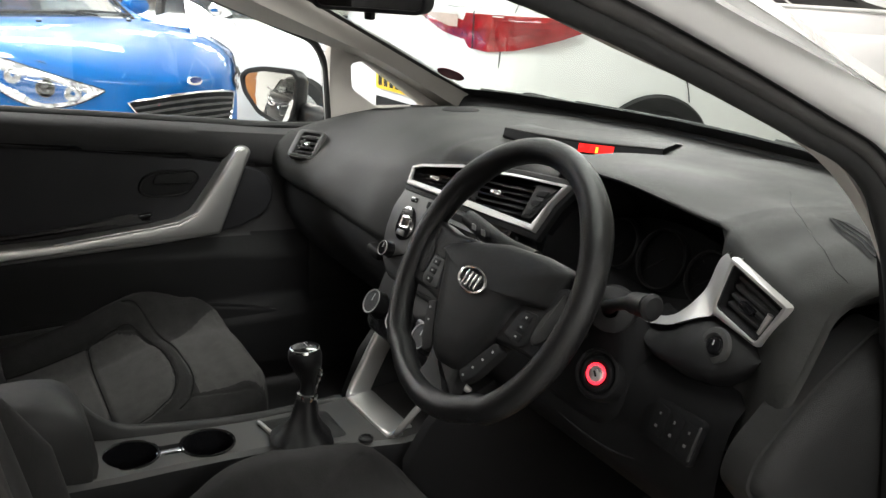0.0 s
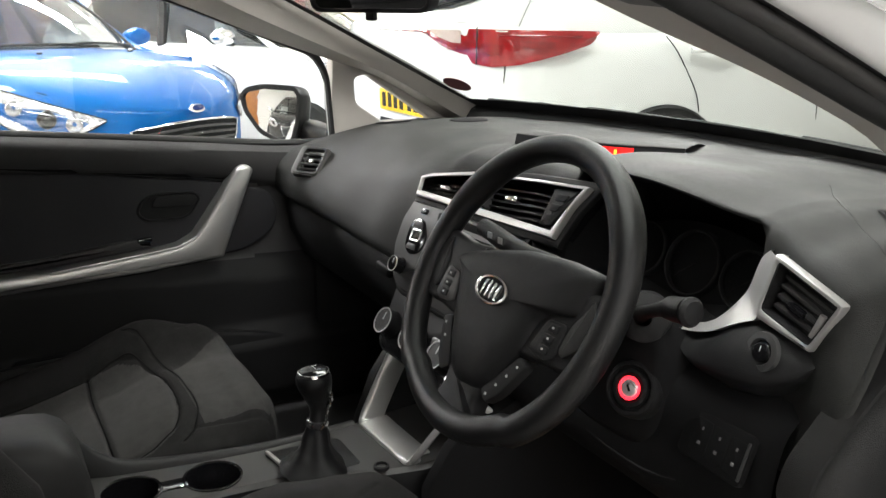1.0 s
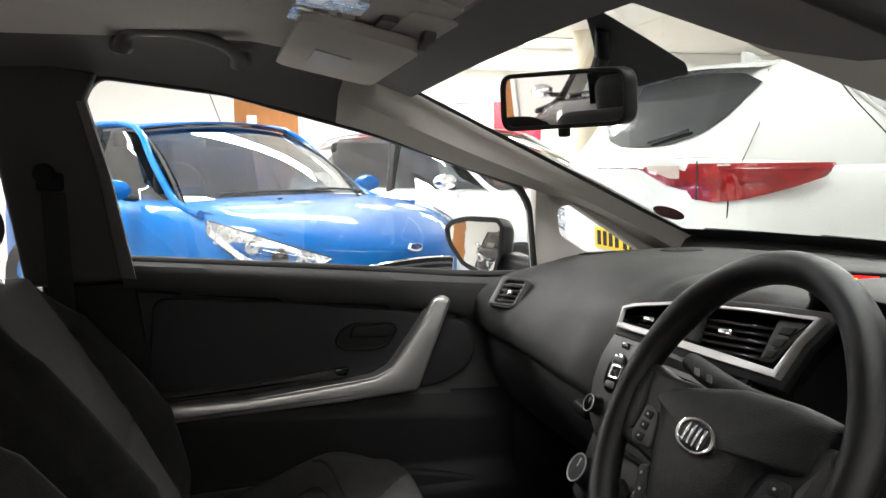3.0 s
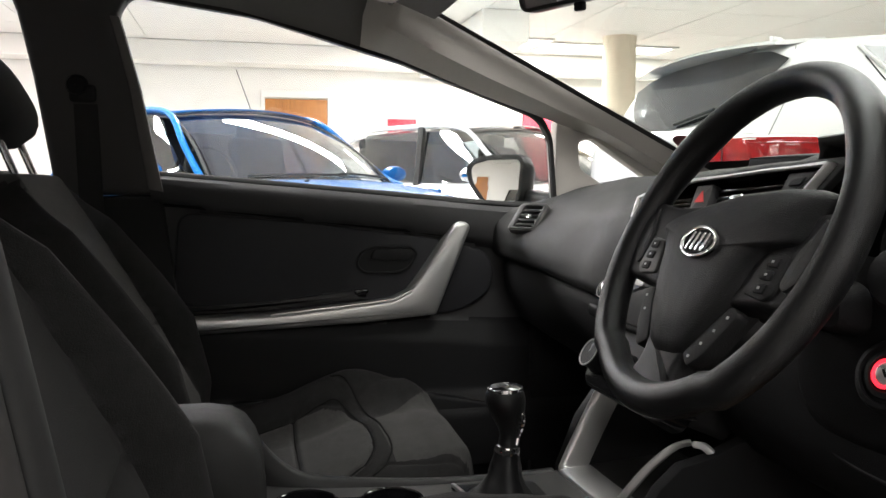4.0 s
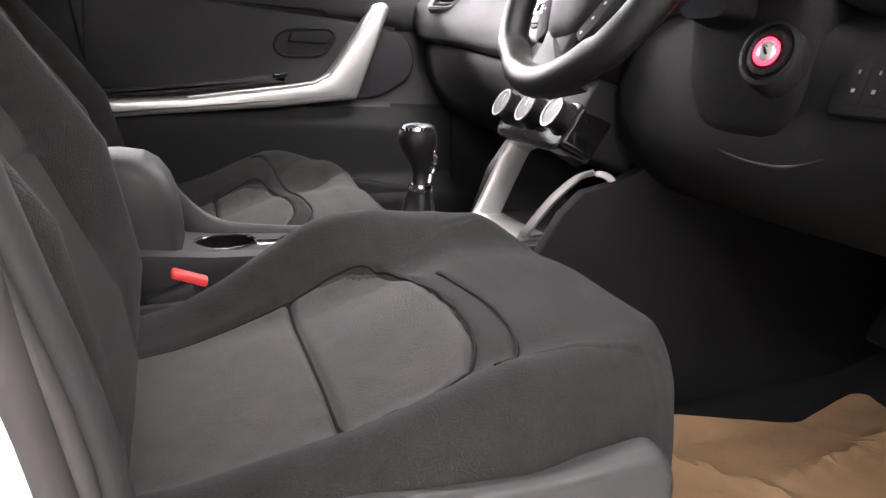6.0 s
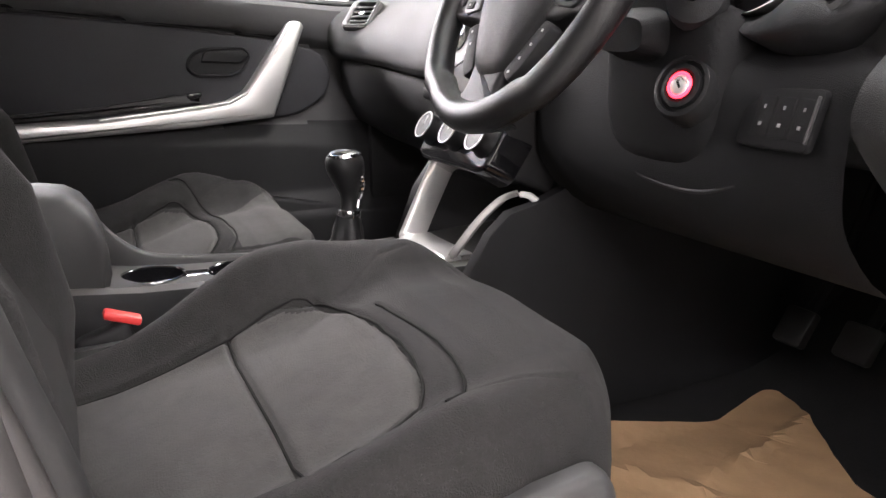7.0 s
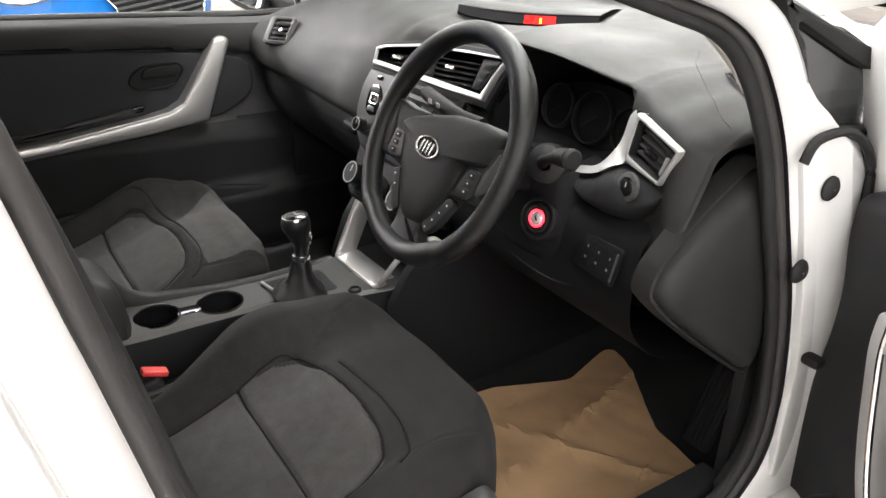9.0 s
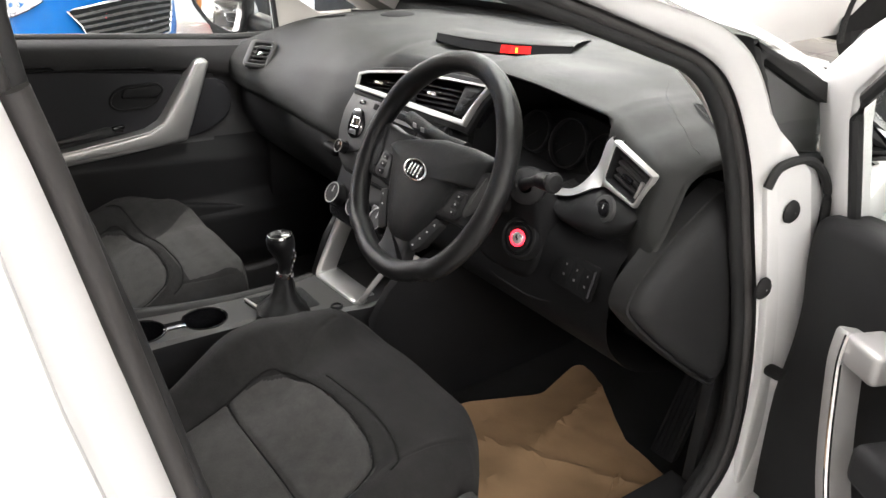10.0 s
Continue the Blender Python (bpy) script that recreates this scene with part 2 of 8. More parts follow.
def loft(rings, cyc=True, caps=True, bm=None, close=False):
    b = bm or bmesh.new()
    rows = [[b.verts.new(p) for p in ring] for ring in rings]
    n = len(rows[0])
    pairs = list(zip(rows, rows[1:])) + ([(rows[-1], rows[0])] if close else [])
    for a, c in pairs:
        for i in range(n if cyc else n - 1):
            j = (i + 1) % n
            b.faces.new((a[i], a[j], c[j], c[i]))
    if caps and cyc and not close:
        b.faces.new(rows[0][::-1])
        b.faces.new(rows[-1])
    return b


def smooth_line(pts, n, closed=False):
    """Catmull-Rom through points."""
    p = [Vector(q) for q in pts]
    out = []
    k = len(p)
    for i in range(k if closed else k - 1):
        if closed:
            a, b, c, d = p[i - 1], p[i], p[(i + 1) % k], p[(i + 2) % k]
        else:
            a, b, c, d = p[max(i - 1, 0)], p[i], p[i + 1], p[min(i + 2, k - 1)]
        for s in range(n):
            t = s / n
            out.append(0.5 * ((2 * b) + (c - a) * t + (2 * a - 5 * b + 4 * c - d) * t * t + (3 * b - a - 3 * c + d) * t ** 3))
    if not closed:
        out.append(p[-1])
    return out


def tube(pts, r, sides=12, closed=False, flat=1.0, bm=None, up=(0, 0, 1)):
    p = [Vector(q) for q in pts]
    rings = []
    n = len(p)
    for i, q in enumerate(p):
        a = p[(i - 1) % n] if closed or i else q
        c = p[(i + 1) % n] if closed or i < n - 1 else q
        t = (c - a).normalized()
        u = Vector(up)
        if abs(t.dot(u)) > 0.95:
            u = Vector((1, 0, 0)) if abs(t.x) < 0.9 else Vector((0, 1, 0))
        s = t.cross(u).normalized()
        w = s.cross(t)
        rad = r[i] if isinstance(r, (list, tuple)) else r
        rings.append([q + rad * (math.cos(k * 2 * math.pi / sides) * s + flat * math.sin(k * 2 * math.pi / sides) * w) for k in range(sides)])
    return loft(rings, True, not closed, bm, close=closed)


def lathe(prof, m, seg=32, bm=None, caps=False):
    b = bmesh.new()
    rings = [[Vector((r * math.cos(2 * math.pi * k / seg), r * math.sin(2 * math.pi * k / seg), h)) for k in range(seg)] for r, h in prof]
    loft(rings, True, caps, b)
    bmesh.ops.transform(b, matrix=m, verts=b.verts)
    return join(bm, b)


def sheet(fn, us, vs, thick=0.0, bm=None):
    """Grid of points fn(u, v), made solid by thick."""
    b = bmesh.new()
    rows = [[b.verts.new(fn(u, v)) for v in vs] for u in us]
    for a, c in zip(rows, rows[1:]):
        for i in range(len(vs) - 1):
            b.faces.new((a[i], a[i + 1], c[i + 1], c[i]))
    if thick:
        bmesh.ops.recalc_face_normals(b, faces=b.faces)
        bmesh.ops.solidify(b, geom=b.faces[:], thickness=thick)
    return join(bm, b)


def lerp_rows(stations, x):
    """Profile at x, eased between stations of (x, [(a, b), ...])."""
    xs = [s[0] for s in stations]
    arr = np.array([s[1] for s in stations], float)
    i = int(np.clip(np.searchsorted(xs, x) - 1, 0, len(xs) - 2))
    t = (x - xs[i]) / (xs[i + 1] - xs[i])
    t = min(max(t, 0), 1)
    t = t * t * (3 - 2 * t)
    return arr[i] * (1 - t) + arr[i + 1] * t


def rounded(poly, r, n=4):
    """Outline with rounded corners."""
    out = []
    k = len(poly)
    for i in range(k):
        p, a, c = Vector(poly[i]), Vector(poly[i - 1]), Vector(poly[(i + 1) % k])
        d1, d2 = (a - p), (c - p)
        rr = min(r, 0.45 * d1.length, 0.45 * d2.length)
        s, e = p + d1.normalized() * rr, p + d2.normalized() * rr
        for j in range(n + 1):
            t = j / n
            out.append(tuple((1 - t) ** 2 * s + 2 * t * (1 - t) * p + t * t * e))
    return out


def ring_prism(outer, inner, depth, m, bevel=0.0, bm=None):
    """Frame between two outlines with the same number of points."""
    b = bmesh.new()
    n = len(outer)
    rows = []
    for z, k in ((0, 0), (depth, 0)):
        rows.append([b.verts.new((x, y, z)) for x, y in outer])
        rows.append([b.verts.new((x, y, z)) for x, y in inner])
    o0, i0, o1, i1 = rows
    for a, c in ((o0, o1), (o1, i1), (i1, i0), (i0, o0)):
        for i in range(n):
            j = (i + 1) % n
            b.faces.new((a[i], a[j], c[j], c[i]))
    if bevel:
        es = [e for e in b.edges if all(abs(v.co.z - depth) < 1e-6 for v in e.verts) and
              ((all(v in o1 for v in e.verts)) or (all(v in i1 for v in e.verts)))]
        bmesh.ops.bevel(b, geom=es, offset=bevel, segments=2, profile=0.5, affect="EDGES")
    bmesh.ops.transform(b, matrix=m, verts=b.verts)
    return join(bm, b)


def inset(poly, d):
    """Outline moved inwards by d (for convex-ish outlines)."""
    k = len(poly)
    area = sum(poly[i][0] * poly[(i + 1) % k][1] - poly[(i + 1) % k][0] * poly[i][1] for i in range(k))
    s = 1 if area > 0 else -1
    out = []
    for i in range(k):
        a, p, c = Vector(poly[i - 1]), Vector(poly[i]), Vector(poly[(i + 1) % k])
        n1 = Vector((-(p - a).y, (p - a).x)).normalized() * s
        n2 = Vector((-(c - p).y, (c - p).x)).normalized() * s
        n = n1 + n2
        n = n / max(n.length_squared / 2, 0.35)
        out.append(tuple(p + n * d))
    return out


def SIDE(x):
    """Plane of the left door, looking into the cabin: local x is the car's y, local y is up."""
    return basis((x, 0, 0), (0, 1, 0), (0, 0, 1))


def carve(bm, cutters):
    """Cut closed shapes out of a closed shape."""
    obs = []
    for b in [bm] + cutters:
        me = bpy.data.meshes.new("tmp")
        bmesh.ops.recalc_face_normals(b, faces=b.faces)
        b.to_mesh(me)
        b.free()
        obs.append(new("tmp", me))
    for c in obs[1:]:
        mod = obs[0].modifiers.new("cut", "BOOLEAN")
        mod.object, mod.operation, mod.solver = c, "DIFFERENCE", "EXACT"
    dg = bpy.context.evaluated_depsgraph_get()
    me = bpy.data.meshes.new_from_object(obs[0].evaluated_get(dg))
    out = bmesh.new()
    out.from_mesh(me)
    bpy.data.meshes.remove(me)
    for o in obs:
        d = o.data
        bpy.data.objects.remove(o)
        bpy.data.meshes.remove(d)
    return out

# ---- the white car: body shell ----
# door opening on the driver's side, as (y, z) round the loop
OPENING = [(0.34, 0.42), (0.318, 0.60), (0.292, 0.70), (0.274, 0.77), (0.244, 0.92), (0.219, 1.03), (0.201, 1.10), (0.185, 1.18),
           (0.190, 1.250), (0.27, 1.278), (0.42, 1.258), (0.565, 1.227), (0.696, 1.185), (0.832, 1.136), (0.912, 1.104), (0.967, 1.056),
           (1.022, 0.960), (1.062, 0.840), (1.098, 0.720), (1.118, 0.600), (1.120, 0.480), (1.082, 0.400), (0.99, 0.363), (0.60, 0.355), (0.40, 0.36)]
LOOP = [(p.x, p.y) for p in smooth_line([(y, z, 0) for y, z in OPENING], 4, closed=True)]


def loop_out(d):
    return inset(LOOP, -d)


def side_ring(sign, steps, mat_, name, parent):
    rings = []
    for x, d in steps:
        rings.append([(sign * x, y, z) for y, z in loop_out(d)])
    return part(name, loft(rings, True, False), mat_, parent)


body = thing("car_body", "white hatchback body shell with an open driver's doorway", "car body")
side_ring(1, [(0.686, 0.012), (0.736, 0.010)], PANEL, "opening_trim", body)
# the jamb lies flat ahead of the opening, where the door's front edge stands
jamb = []
for x, d in ((0.726, 0.011), (0.736, 0.016), (0.744, 0.030), (0.772, 0.050), (0.785, 0.072), (0.795, 0.11)):
    row = []
    for (y, z), (y0, z0) in zip(loop_out(d), LOOP):
        ahead = min(1, max(0, (y0 - 0.50) / 0.14))
        high = min(1, max(0, (z0 - 0.90) / 0.10))
        k = 1 - ahead * high * max(0, 1 - 0.043 / d)
        xx = x + (min(x, 0.750 + 0.05 * max(0, d - 0.05)) - x) * ahead
        row.append((xx, y0 + (y - y0) * k, z0 + (z - z0) * k))
    jamb.append(row)
part("door_jamb", loft(jamb, True, False), WHITE, body, "white painted door jamb")
seal = part("door_seal", tube([(0.715, y, z) for y, z in loop_out(-0.004)], 0.0100, 14, True, up=(1, 0, 0)), RUBBER, body, "black rubber door seal")
part("seal_bead", tube([(0.7235, y, z) for y, z in loop_out(0.006)], 0.0075, 10, True, up=(1, 0, 0)), SEALGREY, seal, "charcoal outer bead of the seal")
part("seal_lip", tube(smooth_line([(0.757, 1.045, 0.935), (0.757, 1.065, 0.960), (0.757, 1.122, 0.961), (0.757, 1.164, 0.938), (0.757, 1.192, 0.900), (0.757, 1.200, 0.85)], 5), 0.0065, 8), RUBBER, body, "rounded black seal under the quarter window")
# rounded grey welt and white return down the rear edge of the doorway
welt_z = np.linspace(0.42, 1.17, 16)
welt_y = [0.2405 - 0.19 * (z - 0.85) - 0.25 * max(0, z - 1.06) ** 2 for z in welt_z]
part("pillar_welt", tube([(0.7285, y + 0.0100, z) for y, z in zip(welt_y, welt_z)], 0.0125, 12, up=(1, 0, 0)), SEALGREY, body, "charcoal welt along the pillar")
part("pillar_return", loft([[(0.742 + dx, y - dy, z) for dx, dy in ((-0.004, 0.012), (0.0, 0.0005), (0.003, 0.001), (0.012, 0.012), (0.030, 0.028), (0.038, 0.050))] for y, z in zip(welt_y, welt_z)], False, False), WHITE, body, "white painted pillar edge", 50)
# quarter window ahead of the driver's doorway
qc = [(0.980, 1.136), (1.076, 0.944), (1.42, 0.905), (1.20, 1.040)]
qo, qi = rounded(qc, 0.012, 4), rounded(inset(qc, 0.024), 0.008, 4)
part("jamb_plate", prism(rounded([(1.125, 0.40), (1.135, 0.60), (1.115, 0.72), (1.085, 0.84), (1.055, 0.94), (1.075, 0.957), (1.12, 0.957), (1.17, 0.935), (1.20, 0.89), (1.21, 0.40)], 0.01), 0.012, basis((0.736, 0, 0), (0, 1, 0), (0, 0, 1)), 0.003), WHITE, body, "white painted jamb plate")
QM = basis((0.712, 0, 0), (0, 1, 0), (0, 0, 1))
part("quarter_frame", ring_prism(qo, qi, 0.030, QM, 0.008), RUBBER, body, "black quarter window frame")
part("quarter_glass", prism(qi, 0.004, QM @ pose(0, 0, 0.010), 0), CARGLASS, body, "tinted quarter window glass")

# outer skin beside the doorway: B-pillar and rear door, with its dark window
M_R = basis((0.79, 0, 0), (0, 1, 0), (0, 0, 1))
rear_skin = [(0.250, 0.35), (0.235, 0.60), (0.205, 0.78), (0.188, 0.86), (0.169, 0.96), (0.150, 1.10), (0.140, 1.20), (0.140, 1.27), (0.05, 1.31), (-0.75, 1.32), (-0.95, 0.9), (-0.9, 0.35)]
part("rear_door_skin", prism(rear_skin, 0.03, M_R, 0.008), WHITE, body, "white rear door panel")
win = [(0.115, 0.968), (0.102, 1.05), (0.060, 1.25), (-0.60, 1.27), (-0.78, 0.99)]
part("rear_door_glass", prism(rounded(win, 0.02), 0.004, basis((0.822, 0, 0), (0, 1, 0), (0, 0, 1)), 0), PIANO, body, "dark rear door glass")
mould = [(0.105, 0.976), (0.098, 1.000), (-0.78, 1.015), (-0.79, 0.985)]
part("belt_moulding", prism(rounded(mould, 0.005), 0.014, basis((0.82, 0, 0), (0, 1, 0), (0, 0, 1)), 0.004), RUBBER, body, "black waistline moulding")
# sills, floor pan sides, tail
for s in (1, -1):
    part("sill", box(0.13, 1.5, 0.16, (s * 0.80, 0.62, 0.29), 0.03, 3), WHITE, body)
part("sill_trim", prism([(-0.722, 0.25), (-0.722, 0.385), (-0.735, 0.392), (-0.870, 0.388), (-0.870, 0.376), (-0.738, 0.376), (-0.738, 0.25)], 1.46, basis((0, 1.35, 0), (1, 0, 0), (0, 0, 1)), 0.002), PANEL, body, "black plastic sill cover")
part("roof_skin", sheet(lambda u, v: (u, v, 1.480 - 0.06 * (u / 0.62) ** 2 - 0.06 * ((v + 0.25) / 0.9) ** 2), np.linspace(-0.64, 0.64, 13), np.linspace(-1.2, 0.66, 13), 0.006), WHITE, body, "white roof panel")
part("rear_door_skin", prism([(0.08, 0.35), (0.09, 0.90), (-1.55, 0.93), (-1.60, 0.35)], 0.03, basis((-0.900, 0, 0), (0, 1, 0), (0, 0, 1)), 0.01), WHITE, body, "white rear door panel")
part("tailgate", box(1.60, 0.05, 0.72, (0, -1.70, 0.70), 0.03, 3), WHITE, body, "white tailgate")
part("tail_panel", box(1.5, 0.05, 0.75, (0, -1.62, 0.72), 0.03), DARKTRIM, body)
part("tail_glass", prism([(-0.62, 0.0), (0.62, 0.0), (0.55, 0.45), (-0.55, 0.45)], 0.004, basis((0, -1.6, 1.07), (1, 0, 0), (0, 0.55, 0.8)), 0), TINTED, body)
part("parcel_shelf", box(1.2, 0.5, 0.02, (0, -1.3, 1.0), 0.006), PANEL, body)
part("cabin_side", sheet(lambda u, v: (-0.79, u, v), np.linspace(-1.6, -0.55, 2), np.linspace(0.3, 0.96, 2), 0.02), DARKTRIM, body)
# front end under the windscreen
part("scuttle", sheet(lambda u, v: (u, 1.50 + 0.12 * v - 0.22 * (u / 0.7) ** 2, 0.962 - 0.02 * v - 0.015 * (u / 0.7) ** 2), np.linspace(-0.74, 0.74, 17), np.linspace(0, 1, 3), 0.006), RUBBER, body, "black scuttle panel")
part("bonnet", sheet(lambda u, v: (u, 1.60 + 0.80 * v - 0.20 * (u / 0.75) ** 2, 0.93 - 0.12 * v ** 2 - 0.05 * (u / 0.75) ** 2), np.linspace(-0.78, 0.78, 17), np.linspace(0, 1, 9), 0.006), WHITE, body, "white bonnet")
for s in (1, -1):
    fen = [(1.21, 0.40), (1.21, 0.60), (1.21, 0.75), (1.21, 0.90), (1.24, 0.925), (1.50, 0.91), (2.30, 0.78), (2.32, 0.45), (2.1, 0.36), (1.95, 0.60), (1.65, 0.60), (1.5, 0.36)]
    part("front_wing", prism(fen, 0.05, basis((s * 0.76, 0, 0), (0, 1, 0), (0, 0, 1)), 0.01), WHITE, body, "white front wing")
part("bulkhead", box(1.44, 0.03, 0.75, (0, 1.60, 0.60), 0.005), CARPET, body)
# carpeted footwell sides
part("footwell_side", box(0.02, 0.66, 0.56, (-0.690, 1.29, 0.53), 0.004), CARPET, body)
part("footwell_side", box(0.02, 0.44, 0.62, (0.690, 1.40, 0.57), 0.004), CARPET, body)
# blanking plugs in the jamb
for y, z in ((1.117, 0.885), (1.085, 0.775)):
    part("plug", lathe([(0.001, 0.008), (0.012, 0.007), (0.0165, 0.003), (0.017, 0)], basis((0.752, y, z), (0, 1, 0.1), (0, -0.1, 1)), 20), RUBBER, body, "black rubber plug")
part("check_strap", box(0.03, 0.022, 0.016, (0.765, 1.142, 0.621), 0.006), RUBBER, body)
# A-pillar outer skins
for s in (1, -1):
    edge_in = [(0.655, 1.38, 0.985), (0.660, 1.20, 1.078), (0.665, 1.05, 1.150), (0.655, 0.86, 1.235), (0.64, 0.70, 1.310), (0.61, 0.55, 1.372), (0.59, 0.2, 1.41), (0.58, -0.4, 1.42)]
    edge_out = [(0.725, 1.42, 0.930), (0.732, 1.20, 1.040), (0.744, 1.02, 1.122), (0.752, 0.86, 1.170), (0.753, 0.71, 1.214), (0.752, 0.55, 1.258), (0.745, 0.2, 1.31), (0.75, -0.4, 1.32)]
    if s > 0:
        edge_in = [(a[0], a[1], a[2] - 0.024 * min(1, max(0, (1.2 - a[1]) / 0.2))) for a in edge_in]
    mid = [tuple((Vector(a) + Vector(b)) / 2 + Vector((0.010, 0.004, 0.006))) for a, b in zip(edge_in, edge_out)]
    rings = [[Vector((s * a[0], a[1], a[2])) for a in e] for e in (edge_in, mid, edge_out)]
    rings = [smooth_line(r, 4) for r in rings]
    part("a_pillar_skin", loft(rings, False, False), WHITE, body, "white windscreen pillar")

# ---- floor, bulkhead, tunnel ----
tagged(finish("carpet_floor", sheet(lambda u, v: (u, v, 0.258 + (0.38 * max(0, (v - 1.22)) ** 1.15 if v > 1.22 else 0) + 0.003 * math.sin(9 * u) * math.sin(7 * v)),
                   np.linspace(-0.72, 0.72, 41), np.linspace(-1.6, 1.62, 61), 0.015), CARPET), "black cabin carpet up to the bulkhead", "carpet", kind="structure")
tun = []
for y in np.linspace(-1.0, 1.6, 14):
    w = 0.12
    tun.append([(-w, y, 0.25), (-w * 0.95, y, 0.36), (-0.075, y, 0.43), (0.075, y, 0.43), (w * 0.95, y, 0.36), (w, y, 0.25)])
tagged(finish("tunnel", loft(tun, True, True), CARPET), "carpeted transmission tunnel", "tunnel", kind="structure")

# ---- windscreen, wipers, disc ----
def screen_pt(u, v):
    x = u * (0.665 - 0.035 * v)
    bow = 1 - (u ** 2)
    y = (1.375 + 0.15 * bow) * (1 - v) + (0.66 - 0.015 + 0.03 * bow) * v
    z = 0.982 * (1 - v) + 1.335 * v + 0.028 * bow * math.sin(math.pi * v) + 0.03 * v * bow
    return Vector((x, y, z))


glass = thing("windscreen", "clear raked windscreen with black edge band", "windscreen", kind="structure")
g = part("pane", sheet(screen_pt, np.linspace(-1, 1, 25), np.linspace(0, 1, 13)), SCREEN, glass, "clear laminated glass")
g.visible_shadow = False
band = [Vector((0, -0.002, -0.003))]
part("black_band", sheet(lambda u, v: screen_pt(u, v) + band[0], np.linspace(-1, 1, 25), np.linspace(0, 0.055, 3)), RUBBER, glass, "black painted border")
part("lower_edge", sheet(lambda u, v: screen_pt(u, 0) + Vector((0, -0.004 - 0.03 * v, -0.002 - 0.045 * v)), np.linspace(-1, 1, 25), np.linspace(0, 1, 4)), PLASTIC, glass, "black trim closing the foot of the glass")
part("sensor_patch", sheet(lambda u, v: screen_pt(np.interp(v, [0, 0.75, 1], [0.09, -0.22, -0.19]) * (1 - u) + np.interp(v, [0, 0.85, 1], [0.15, 0.075, 0.02]) * u, np.interp(v, [0, 0.75, 1], [0.87, 0.735, 0.667]) * (1 - u) + np.interp(v, [0, 0.85, 1], [0.865, 0.70, 0.672]) * u) + band[0], np.linspace(0, 1, 9), np.linspace(0, 1, 13)), RUBBER, glass, "dark shaded patch behind the mirror")
for k in (-0.985,):
    part("edge_band", sheet(lambda u, v, k=k: screen_pt(k + 0.015 * u, v) + band[0], np.linspace(-1, 1, 3), np.linspace(0, 1, 13)), RUBBER, glass)
for x0, x1, off in ((-0.62, -0.02, 0.0), (-0.10, 0.52, 0.01)):
    w = thing("wiper", "black windscreen wiper at rest", "wiper", "wipers on the windscreen")
    pts = []
    for i in range(13):
        x = x0 + (x1 - x0) * i / 12
        q = screen_pt(x / 0.665, 0.012 + 0.020 * (1 - i / 12)) + Vector((0, 0.016, -0.002))
        pts.append(q)
    part("blade", tube(pts, 0.006, 6, flat=1.6), RUBBER, w)
    part("arm", tube([p + Vector((0, 0.012, 0.004)) for p in pts[5:]] + [pts[-1] + Vector((0.06, 0.05, -0.02))], 0.007, 6), RUBBER, w)
disc = tagged(finish("permit_disc", lathe([(0.001, 0.0008), (0.034, 0.0008), (0.034, 0)], basis(screen_pt(-0.90, 0.16) + Vector((0.006, -0.006, -0.004)), screen_pt(-0.80, 0.16) - screen_pt(-0.98, 0.16), screen_pt(-0.90, 0.3) - screen_pt(-0.90, 0.1)), 28), STICKER), "maroon round paper disc stuck on the windscreen", "sticker")

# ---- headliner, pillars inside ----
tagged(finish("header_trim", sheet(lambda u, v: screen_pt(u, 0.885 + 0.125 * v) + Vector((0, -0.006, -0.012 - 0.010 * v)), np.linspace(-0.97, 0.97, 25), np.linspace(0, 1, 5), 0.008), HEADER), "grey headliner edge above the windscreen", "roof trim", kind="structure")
def liner(u, v):
    return Vector((u, v, 1.420 - 0.030 * abs(u / 0.60) ** 3 - 0.07 * max(0, (v - 0.35) / 0.32) ** 2))


